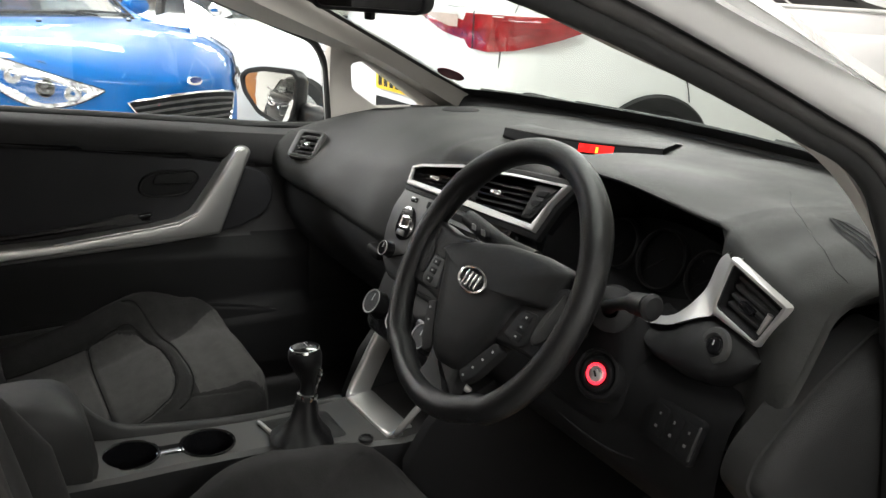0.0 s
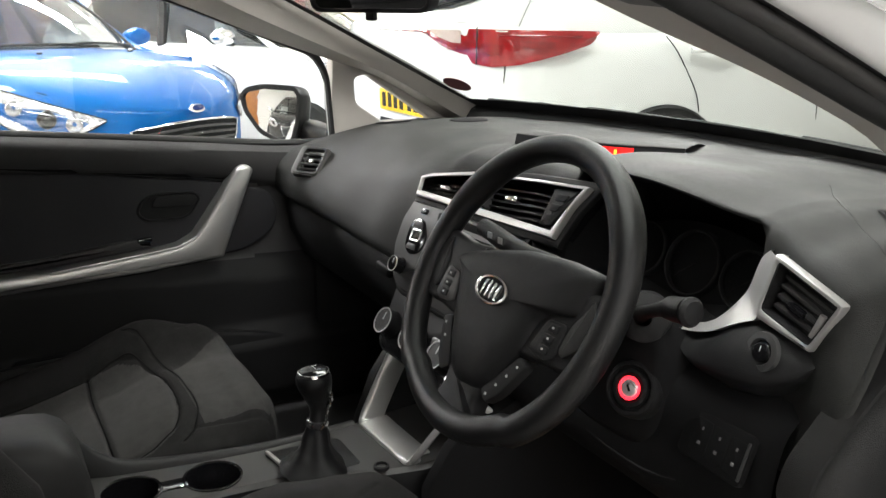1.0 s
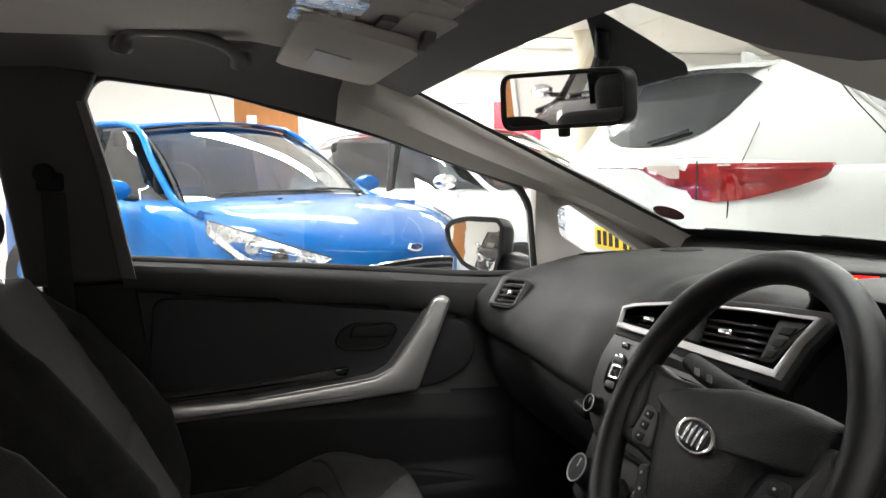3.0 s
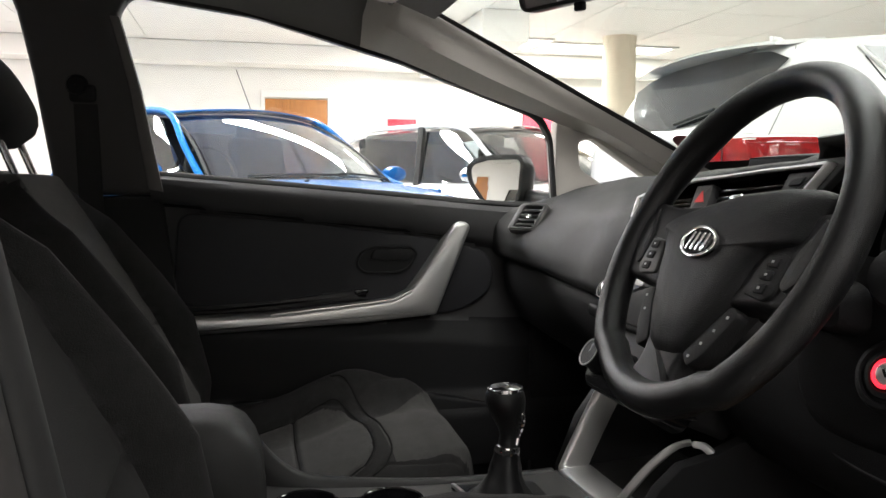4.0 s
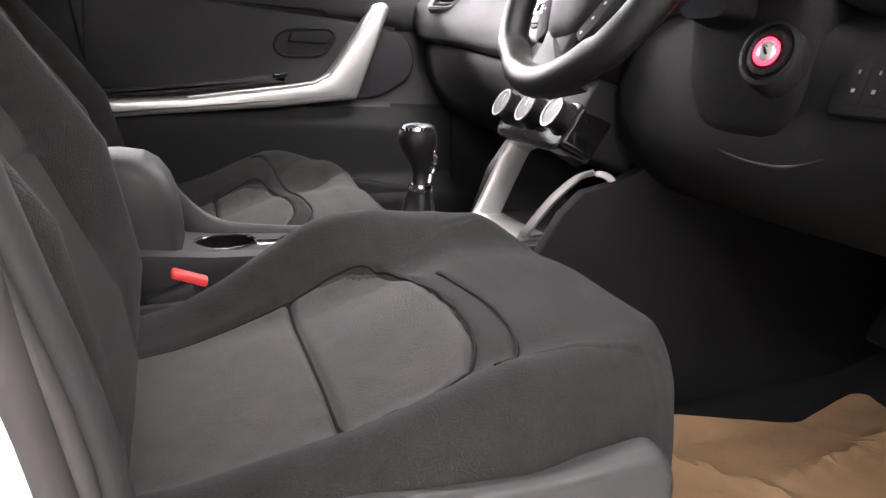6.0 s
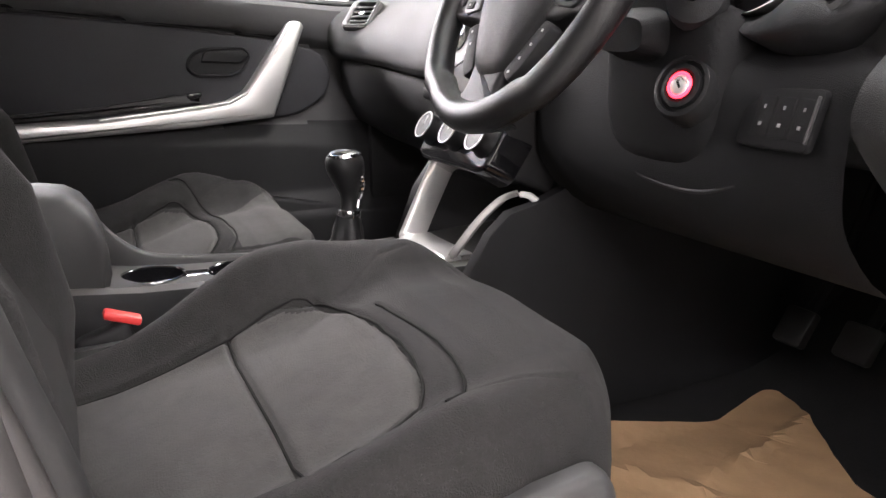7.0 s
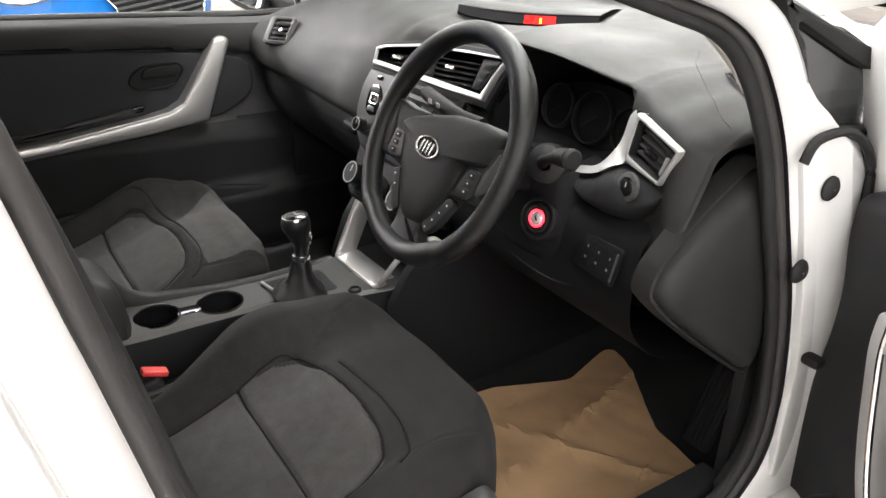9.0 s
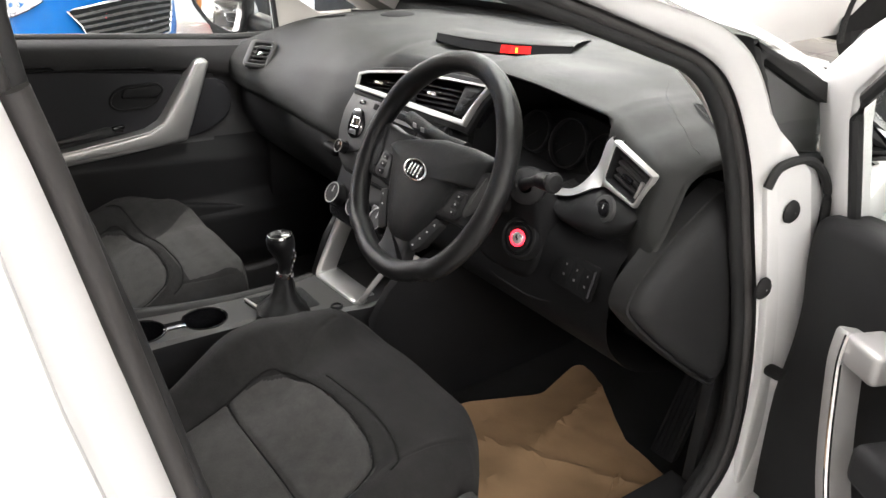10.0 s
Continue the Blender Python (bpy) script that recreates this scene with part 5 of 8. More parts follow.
# ---- steering ----
column = thing("steering_column", "black steering column shroud with stalks and lit ignition", "steering column")
sh = []
for y, w, zt, zb in ((1.02, 0.100, 0.845, 0.680), (0.94, 0.098, 0.868, 0.686), (0.915, 0.092, 0.878, 0.700), (0.906, 0.080, 0.884, 0.715), (0.902, 0.050, 0.860, 0.805), (0.875, 0.040, 0.850, 0.815)):
    c = (zt + zb) / 2
    h = (zt - zb) / 2
    sh.append([(0.380 - (0.02 if y < 0.904 else 0) + w * (abs(math.cos(a)) ** 0.6) * (1 if math.cos(a) > 0 else -1), y, c + h * (abs(math.sin(a)) ** 0.6) * (1 if math.sin(a) > 0 else -1)) for a in np.linspace(0, 2 * math.pi, 28, endpoint=False)])
part("shroud", loft(sh, True, True), KNEESHADE, column, "black plastic column shroud", 50)
IG = basis((0.442, 0.893, 0.783), (0.95, 0.25, 0.0), (-0.05, 0.35, 0.93))
part("lock_housing", lathe([(0.036, -0.04), (0.034, -0.006), (0.031, 0.000), (0.027, 0.001), (0.026, -0.004), (0.0005, -0.004)], IG, 36), PLASTIC, column)
part("lock_bezel", lathe([(0.0225, -0.004), (0.0215, 0.001), (0.017, 0.002), (0.0150, -0.002)], IG, 36), PLASTIC, column)
part("lock_ring", lathe([(0.0108, 0.0), (0.0132, 0.001), (0.0138, 0.003), (0.0118, 0.0045), (0.0108, 0.003)], IG, 32), REDGLOW, column, "glowing red ignition ring")
part("lock_barrel", lathe([(0.0105, -0.001), (0.0105, 0.003), (0.0085, 0.0045), (0.0005, 0.0045)], IG, 28), REFLECT, column, "bright key barrel")
part("key_slot", box(0.0022, 0.008, 0.001, IG @ pose(0, 0, 0.0048, 0, 0, 35), 0), DARKIN, column)
part("stalk_boss", lathe([(0.030, -0.02), (0.028, 0.004), (0.018, 0.012), (0.010, 0.014)], basis((0.445, 0.902, 0.868), (0.75, 0.60, -0.1), (-0.2, 0.2, 0.95)), 24), PANEL, column)
part("indicator_stalk", tube([(0.445, 0.895, 0.872), (0.470, 0.882, 0.886), (0.500, 0.872, 0.900), (0.515, 0.868, 0.906), (0.545, 0.861, 0.913)], [0.010, 0.007, 0.008, 0.0125, 0.0140], 14), RIMSKIN, column, "black control stalk")
part("stalk_cap", lathe([(0.0005, 0.008), (0.012, 0.007), (0.0152, 0.003), (0.0152, 0)], basis((0.546, 0.861, 0.913), (0.1, 0.9, -0.2), (-0.1, 0.2, 0.95)), 24), PLASTIC, column)
part("wiper_stalk", tube([(0.33, 0.87, 0.900), (0.28, 0.865, 0.903), (0.235, 0.868, 0.902), (0.19, 0.874, 0.905), (0.15, 0.88, 0.908)], [0.012, 0.010, 0.013, 0.013, 0.012], 14), PLASTIC, column, "black control stalk")
for k in range(2):
    part("stalk_mark", box(0.010, 0.0008, 0.008, (0.205 + 0.024 * k, 0.8525, 0.912 - 0.002 * k), 0), MARK, column)

part("shroud_edge", tube(smooth_line([(0.300, 0.924, 0.715), (0.318, 0.921, 0.694), (0.348, 0.921, 0.680), (0.396, 0.922, 0.674), (0.450, 0.921, 0.676), (0.500, 0.919, 0.690)], 5), 0.003, 10), PANEL, column, "thin edge under the ignition")

wheel = thing("steering_wheel", "black three-spoke steering wheel with oval chrome badge", "steering wheel")
TILT_W, YAW_W = 28.3, -1.5
WM = Matrix.Translation((0.361, 0.775, 0.898)) @ pose(0, 0, 0, 0, 0, YAW_W) @ basis((0, 0, 0), (1, 0, 0), (0, math.sin(radians(TILT_W)), math.cos(radians(TILT_W))))
ring, rad = [], []
for k in range(72):
    a = 2 * math.pi * k / 72
    R = 0.168 - (0.006 if -2.2 < (a - 2 * math.pi if a > math.pi else a) < -0.95 else 0)
    ring.append(WM @ Vector((R * math.cos(a), R * math.sin(a), 0)))
    deg = math.degrees(a)
    grip = max(math.exp(-((deg - 38) / 14) ** 2), math.exp(-((deg - 142) / 14) ** 2))
    rad.append(0.0163 + 0.0020 * grip)
part("rim", tube(ring, rad, 18, True, up=tuple(WM.to_3x3() @ Vector((0, 0, 1)))), RIMSKIN, wheel, "smooth black rim")
hubp = rounded([(-0.116, 0.006), (-0.100, 0.017), (-0.058, 0.031), (0.009, 0.048), (0.077, 0.055), (0.118, 0.054), (0.134, 0.050), (0.131, 0.030), (0.128, 0.004), (0.112, 0.0), (0.088, -0.006), (0.078, -0.018), (0.072, -0.050), (0.056, -0.080), (0.044, -0.106), (0.030, -0.118), (-0.010, -0.122), (-0.030, -0.113), (-0.054, -0.083), (-0.073, -0.051), (-0.088, -0.021), (-0.101, 0.0)], 0.008, 4)
hr = []
for sc, dz in ((1.0, -0.030), (1.0, -0.008), (0.985, -0.001), (0.95, 0.004), (0.85, 0.009), (0.60, 0.0128), (0.2, 0.014)):
    hr.append([WM @ Vector((x * sc, -0.015 + (y + 0.015) * sc, dz)) for x, y in hubp])
part("airbag_cover", loft(hr, True, True), PLASTIC, wheel, "black grained airbag cover", 50)
part("airbag_mark", box(0.014, 0.008, 0.0006, WM @ pose(-0.012, -0.060, 0.0128), 0), PANEL, wheel)
# spokes
for s in (-1, 1):
    sp = [(s * 0.060, 0.034), (s * 0.105, 0.030), (s * 0.157, 0.036), (s * 0.164, 0.0), (s * 0.158, -0.050), (s * 0.132, -0.055), (s * 0.110, -0.054), (s * 0.062, -0.060)]
    part("spoke", prism(rounded(sp, 0.008), 0.024, WM @ pose(0, 0, -0.022), 0.007, 3), PLASTIC, wheel)
    part("switch_pad", prism(rounded([(s * 0.090, -0.010), (s * 0.118, -0.007), (s * 0.122, -0.042), (s * 0.112, -0.050), (s * 0.079, -0.046)], 0.006), 0.006, WM @ pose(0, 0, -0.001), 0.002), PANEL if s > 0 else STACK, wheel, "switch pad on the spoke")
    for j in range(3):
        part("switch_key", box(0.015, 0.009, 0.003, WM @ pose(s * (0.105 - 0.001 * j), -0.016 - 0.0120 * j, 0.0052), 0.002), PANEL, wheel)
        part("key_mark", box(0.003, 0.0022, 0.0005, WM @ pose(s * (0.105 - 0.001 * j), -0.016 - 0.0120 * j, 0.0070), 0), MARK, wheel)
    # right insert paler for the light it catches, put into the colour
    part("spoke_trim", prism(rounded([(s * 0.139, 0.028), (s * 0.155, 0.004), (s * 0.147, -0.026), (s * 0.131, -0.040), (s * 0.122, -0.034), (s * 0.125, -0.006), (s * 0.135, 0.012)], 0.005), 0.006, WM @ pose(0, 0, -0.001), 0.002), ARMSKIN if s > 0 else PLASTIC, wheel, "sculpted spoke insert")
    strip = [(s * 0.071, -0.058), (s * 0.088, -0.064), (s * 0.066, -0.106), (s * 0.050, -0.122), (s * 0.034, -0.112)]
    part("switch_strip", prism(rounded(strip, 0.006), 0.012, WM @ pose(0, 0, -0.010), 0.003), PANEL, wheel, "narrow black switch strip")
    for j in range(4 if s > 0 else 2):
        part("key_mark", box(0.0032, 0.0026, 0.0005, WM @ pose(s * (0.076 - 0.0095 * j), -0.070 - 0.0140 * j, 0.0024), 0), MARK, wheel)
part("lower_spoke", prism(rounded([(-0.040, -0.095), (0.040, -0.095), (0.032, -0.130), (0.042, -0.148), (0.075, -0.158), (0.0, -0.172), (-0.075, -0.158), (-0.042, -0.148), (-0.032, -0.130)], 0.010, 4), 0.022, WM @ pose(0, 0, -0.020), 0.007, 3), PLASTIC, wheel, "black lower spoke")
# bevel highlight of the right opening, added as a paler tube
part("opening_edge", tube(smooth_line([WM @ Vector(p) for p in ((0.137, -0.010, -0.004), (0.139, -0.049, -0.005), (0.136, -0.085, -0.006), (0.121, -0.111, -0.006), (0.103, -0.128, -0.006), (0.078, -0.144, -0.006), (0.052, -0.156, -0.006))], 4), 0.0035, 8), ARMSKIN, wheel, "grey tube for the bevel highlight in the wheel opening")
part("boss", lathe([(0.048, -0.085), (0.048, -0.05), (0.05, -0.02), (0.04, -0.01)], WM, 28), PLASTIC, wheel)
badge_m = WM @ pose(-0.004, -0.011, 0.0138)
ov = [(0.0305 * math.cos(a), 0.0165 * math.sin(a)) for a in np.linspace(0, 2 * math.pi, 36, endpoint=False)]
part("badge_plate", prism(ov, 0.002, badge_m, 0), PIANO, wheel, "black oval badge plate")
part("badge_ring", ring_prism(ov, [(x * 0.87, y * 0.80) for x, y in ov], 0.004, badge_m, 0.001), CHROME, wheel, "chrome oval ring")
for x, a in ((-0.0135, -12), (-0.0045, -12), (0.0045, -12), (0.0135, -12)):
    part("badge_bar", box(0.0032, 0.019, 0.0025, badge_m @ pose(x, 0, 0.003, 0, 0, a), 0.0006), CHROME, wheel, "chrome badge stroke")

# ---- centre console ----
con = thing("centre_console", "dark grey centre console with cup holders", "console")
top = []
for y, xl, xr, z in ((0.27, -0.120, 0.036, 0.540), (0.33, -0.118, 0.034, 0.535), (0.40, -0.114, 0.022, 0.525), (0.47, -0.108, 0.016, 0.521), (0.55, -0.100, 0.016, 0.519), (0.62, -0.092, 0.022, 0.520),
                     (0.70, -0.090, 0.048, 0.522), (0.76, -0.092, 0.080, 0.524), (0.82, -0.10, 0.10, 0.528), (1.0, -0.10, 0.10, 0.54)):
    top.append([(xl, y, 0.36), (xl, y, z - 0.020), (xl + 0.004, y, z - 0.006), (xl + 0.012, y, z), (xr - 0.012, y, z), (xr - 0.004, y, z - 0.006), (xr, y, z - 0.020), (xr, y, 0.36)])
CUPS = ((-0.046, 0.420, 0.5235), (-0.040, 0.536, 0.5200))
wells = [lathe([(0.0395, -0.10), (0.0405, 0.06)], Matrix.Translation(c), 40, caps=True) for c in CUPS]
wells.append(box(0.030, 0.10, 0.05, basis((-0.043, 0.478, 0.538), (1, -0.05, 0), (0.05, 1, 0)), 0.004))
cbm = carve(loft(top, True, True), wells)
for f in cbm.faces:
    f.material_index = 0 if f.normal.z > 0.55 and f.calc_center_median().z > 0.5 else 1
part("body", cbm, [CONTOP, PANEL], con, "satin grey console top with black sides", 30)
for c in CUPS:
    part("cup_liner", lathe([(0.0440, 0.0002), (0.0435, 0.0016), (0.0412, 0.0020), (0.0395, 0.0005), (0.0385, -0.012), (0.035, -0.075), (0.0005, -0.077)], Matrix.Translation(c), 40), PIANO, con, "gloss black cup holder")
part("link_strip", box(0.012, 0.042, 0.006, basis((-0.040, 0.478, 0.518), (1, -0.05, 0), (0.05, 1, 0)), 0.002), CHROME, con, "bright strip between the cup holders")
gate = rounded([(-0.066, 0.622), (0.020, 0.642), (0.038, 0.745), (-0.058, 0.745)], 0.012)
part("gate_plate", prism(gate, 0.005, Matrix.Translation((0, 0, 0.519)), 0.002), PLASTIC, con, "black gear surround")
part("gate_strip", box(0.085, 0.006, 0.007, basis((-0.022, 0.634, 0.524), (0.985, 0.17, 0), (-0.17, 0.985, 0)), 0.002), SILVER, con, "silver gate strip")
# armrest box
arm = thing("armrest", "dark grey padded centre armrest", "armrest")
ar = []
for y, zt, w in ((0.05, 0.650, 1), (0.20, 0.655, 1), (0.295, 0.655, 1), (0.325, 0.650, 0.995), (0.343, 0.639, 0.985), (0.356, 0.620, 0.97), (0.364, 0.597, 0.955), (0.368, 0.572, 0.94), (0.369, 0.550, 0.93)):
    lo_ = 0.46
    ar.append([(-0.050 + w * a, y - (0.010 if y > 0.3 else 0) * (a > 0.06), lo_ + (zt - lo_) * b) for a, b in ((-0.074, 0.0), (-0.076, 0.60), (-0.073, 0.84), (-0.064, 0.945), (-0.046, 0.99), (-0.01, 1.0), (0.035, 0.99), (0.056, 0.945), (0.067, 0.84), (0.071, 0.60), (0.072, 0.0))])
part("lid", loft(ar, True, True), ARMSKIN, arm, "soft grey armrest pad with a rounded nose", 70)
part("box", box(0.150, 0.34, 0.16, (-0.050, 0.195, 0.42), 0.010, 3), PANEL, arm, "black storage box")
tail = smooth_line([(-0.112, 0.315, 0.640), (-0.113, 0.352, 0.606), (-0.114, 0.385, 0.566), (-0.114, 0.420, 0.541), (-0.111, 0.470, 0.531), (-0.100, 0.560, 0.525), (-0.093, 0.640, 0.5235), (-0.092, 0.720, 0.524), (-0.092, 0.788, 0.526)], 6)
part("swept_rim", loft([[p + Vector(o) for o in ((-0.010, 0, -0.12), (-0.010, 0, -0.004), (-0.006, 0, 0.0), (0.004, 0, 0.0), (0.009, 0, -0.005), (0.012, 0, -0.030))] for p in tail], True, True), ARMSKIN, arm, "grey rim sweeping down to the console", 60)
# storage hoop in silver
hoop = thing("silver_hoop", "satin silver U-shaped trim round the storage bay", "trim")
path_u = [(-0.088, 0.862, 0.662), (-0.088, 0.835, 0.612), (-0.086, 0.802, 0.548), (-0.078, 0.792, 0.529), (-0.060, 0.792, 0.523), (0.060, 0.797, 0.523), (0.080, 0.800, 0.527), (0.092, 0.806, 0.545), (0.101, 0.836, 0.585), (0.108, 0.864, 0.611), (0.116, 0.884, 0.620), (0.128, 0.902, 0.619), (0.142, 0.918, 0.600)]
pu = smooth_line(path_u, 6)
rings = []
for i, p in enumerate(pu):
    t = (pu[min(i + 1, len(pu) - 1)] - pu[max(i - 1, 0)]).normalized()
    deep = Vector((0, 0.85, 0.0)) - t * t.dot(Vector((0, 0.85, 0)))
    deep.normalize()
    inw = t.cross(deep).normalized()
    c = Vector((0.02, 0.84, 0.62)) - p
    if inw.dot(c) < 0:
        inw = -inw
    f = min(1, i / len(pu))
    wd = float(np.interp(f, [0, 0.20, 0.32, 0.43, 0.54, 1], [0.038, 0.040, 0.052, 0.050, 0.012, 0.009]))
    th = float(np.interp(f, [0, 0.42, 0.54, 1], [1.0, 1.0, 0.7, 0.55]))
    rings.append([p - inw * 0.001, p + inw * 0.004 * th - deep * 0.002, p + inw * 0.008 * th, p + inw * 0.010 * th + deep * 0.006, p + inw * 0.008 * th + deep * wd, p + deep * wd, p - inw * 0.003 + deep * wd * 0.5])
hbm = loft(rings, True, True)
# right arm in the duller silver, its dimmer light put into the colour
for f in hbm.faces:
    f.material_index = 1 if f.calc_center_median().x > 0.088 else 0
part("band", hbm, [SILVER, SATIN], hoop, "satin silver band, its thin arm dimmed by colour", 45)
bay = thing("storage_bay", "black open storage bay under the climate controls", "storage tray")
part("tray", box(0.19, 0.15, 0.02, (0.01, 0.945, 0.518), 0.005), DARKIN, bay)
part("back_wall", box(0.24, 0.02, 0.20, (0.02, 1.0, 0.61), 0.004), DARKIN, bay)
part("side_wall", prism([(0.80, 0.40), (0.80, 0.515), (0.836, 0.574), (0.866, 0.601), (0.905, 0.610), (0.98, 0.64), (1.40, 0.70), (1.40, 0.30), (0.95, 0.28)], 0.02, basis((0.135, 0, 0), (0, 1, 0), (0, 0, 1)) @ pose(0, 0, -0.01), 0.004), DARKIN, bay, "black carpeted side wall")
part("side_wall", prism([(0.80, 0.40), (0.80, 0.525), (0.83, 0.60), (0.87, 0.655), (0.98, 0.70), (1.40, 0.70), (1.40, 0.30), (0.95, 0.28)], 0.02, basis((-0.115, 0, 0), (0, 1, 0), (0, 0, 1)), 0.004), PANEL, bay, "black carpeted side wall")

gear = thing("gear_lever", "black gear lever with chrome-topped knob and leather boot", "gear lever")
GM = basis((0.008, 0.684, 0.593), (1, 0, 0.03), (0, 1, -0.10))
part("shaft", lathe([(0.009, -0.03), (0.009, 0.03)], GM, 16), CHROME, gear)
kn = []
for h, rx, ry, oy in ((0.003, 0.0135, 0.0135, 0), (0.010, 0.0125, 0.0125, 0), (0.020, 0.0120, 0.0125, 0.0005), (0.030, 0.0135, 0.0145, -0.001), (0.042, 0.0185, 0.020, -0.004), (0.054, 0.0235, 0.0250, -0.007), (0.064, 0.0258, 0.0272, -0.009), (0.072, 0.0258, 0.0272, -0.010), (0.080, 0.0235, 0.0248, -0.010), (0.086, 0.018, 0.019, -0.010), (0.089, 0.009, 0.010, -0.010)):
    kn.append([GM @ Vector((rx * math.cos(a), oy + ry * math.sin(a), h)) for a in np.linspace(0, 2 * math.pi, 24, endpoint=False)])
part("knob", loft(kn, True, True), RIMSKIN, gear, "smooth black knob")
part("knob_cap", lathe([(0.0225, 0.0), (0.0225, 0.003), (0.017, 0.0065), (0.0005, 0.008)], GM @ pose(0, -0.011, 0.0815, 8, 0, 0), 28), PIANO, gear, "chrome-rimmed shift pattern cap")
part("cap_ring", lathe([(0.0215, 0.0), (0.0245, 0.0), (0.0235, 0.004), (0.0205, 0.0045)], GM @ pose(0, -0.011, 0.0805, 8, 0, 0), 28), CHROME, gear, "chrome ring")
for x in (-0.008, 0, 0.008):
    part("pattern_bar", box(0.0012, 0.014, 0.0006, GM @ pose(x, -0.011, 0.0885, 8, 0, 0), 0), MARK, gear)
part("pattern_bar", box(0.017, 0.0012, 0.0006, GM @ pose(0, -0.011, 0.0893, 8, 0, 0), 0), MARK, gear)
part("knob_strip", tube(smooth_line([GM @ Vector(q) for q in ((0.0085, 0.0095, 0.010), (0.0080, 0.0108, 0.022), (0.0100, 0.0120, 0.034), (0.0150, 0.0125, 0.046), (0.0200, 0.0090, 0.056))], 4), [0.0030] * 6 + [0.0042] * 6 + [0.0036] * 4 + [0.002], 8), CHROME, gear, "chrome inlay")
part("collar", lathe([(0.0165, -0.004), (0.0175, 0.0), (0.0165, 0.006), (0.013, 0.007)], GM, 24), CHROME, gear, "chrome collar")
bt = []
for h, w, ph in ((-0.002, 0.0155, 0), (-0.02, 0.019, 1.0), (-0.035, 0.0225, 0.3), (-0.05, 0.031, 0.9), (-0.062, 0.044, 0.2), (-0.070, 0.053, 0)):
    bt.append([GM @ Vector(((w + 0.0035 * math.sin(5 * a + 3 * ph)) * math.cos(a), (w + 0.003 * math.sin(4 * a + ph)) * math.sin(a) * 1.05, h + 0.002 * math.sin(3 * a + ph))) for a in np.linspace(0, 2 * math.pi, 32, endpoint=False)])
part("boot", loft([r for r in bt], True, True), RIMSKIN, gear, "black leather boot in soft folds")
part("power_socket", lathe([(0.013, 0), (0.012, 0.004), (0.009, 0.005), (0.008, 0.001)], Matrix.Translation((0.062, 0.765, 0.524)), 20), PANEL, con)

# ---- seats ----
def seat(cx, label, belt_side, fore=0.0, low=0.0, du=0.0, dy=0.0):
    st = thing("front_seat", label, "car seat", "front seats")
    tongue = [(-0.152, 0.30), (-0.160, 0.47), (-0.167, 0.525), (-0.155, 0.563), (-0.09, 0.588), (0, 0.597), (0.08, 0.590), (0.128, 0.570), (0.148, 0.530), (0.158, 0.47), (0.152, 0.30)]
    outer_s = [(-0.205, 0.545), (-0.178, 0.580), (-0.09, 0.612), (0.01, 0.622), (0.10, 0.618), (0.152, 0.598), (0.170, 0.575)]
    if not low:
        outer_s = outer_s[2:]
    cross = [(-0.162, 0.468), (0.162, 0.468)]
    fronts = [[(-0.150, 0.592), (-0.190, 0.650), (-0.205, 0.690)], [(0.152, 0.598), (0.165, 0.70), (0.155, 0.745)]]
    lip = [(-0.16, 0.733), (-0.08, 0.741), (0.0, 0.744), (0.08, 0.741), (0.16, 0.733)]
    tongue, outer_s, cross = ([(a, b + dy) for a, b in q] for q in (tongue, outer_s, cross))
    seams = [(tongue, 0.0048, 0.0034), (outer_s, 0.0024, 0.0028), (cross, 0.0060, 0.0034)] + [(f, 0.0022, 0.0026) for f in fronts] + [(lip, 0.0018, 0.0026)]

    def dist(line, U, Y):
        d = np.full(U.shape, 9.0)
        for (ax, ay), (bx, by) in zip(line, line[1:]):
            dx, dy = bx - ax, by - ay
            t = np.clip(((U - ax) * dx + (Y - ay) * dy) / (dx * dx + dy * dy), 0, 1)
            d = np.minimum(d, np.hypot(U - ax - t * dx, Y - ay - t * dy))
        return d

    nu, ny = 171, 180
    us = np.linspace(-1, 1, nu)
    # the last rows roll over the nose and down
    ys = np.concatenate([np.linspace(0.24, 0.735, ny), 0.735 + 0.030 * np.sin(np.linspace(0.12, 1, 12) * math.pi / 2), np.full(8, 0.765) - np.linspace(0.0, 0.02, 8)])
    half = np.interp(ys, [0.24, 0.40, 0.58, 0.66, 0.70, 0.72, 0.744, 0.765], [0.235, 0.244, 0.240, 0.224, 0.204, 0.188, 0.160, 0.118])
    base = np.interp(ys, [0.24, 0.35, 0.47, 0.58, 0.65, 0.70, 0.735], [0.470, 0.482, 0.505, 0.545, 0.562, 0.564, 0.558])
    k = np.linspace(0.12, 1, 12)
    base[ny:ny + 12] = 0.558 - 0.055 * (1 - np.cos(k * math.pi / 2))
    base[ny + 12:] = np.linspace(0.495, 0.40, 8)
    inner = np.interp(ys, [0.24, 0.40, 0.58, 0.66, 0.70, 0.72, 0.744, 0.765], [0.235, 0.250, 0.262, 0.258, 0.246, 0.234, 0.205, 0.155])
    U = np.where(us[None, :] < 0, us[None, :] * inner[:, None], us[None, :] * half[:, None])
    Y = np.repeat(ys[:, None], nu, 1)
    edge = np.abs(us)[None, :]
    sm = lambda a: np.clip(a, 0, 1) ** 2 * (3 - 2 * np.clip(a, 0, 1))
    fade = 1 - sm((Y - 0.56) / 0.12)
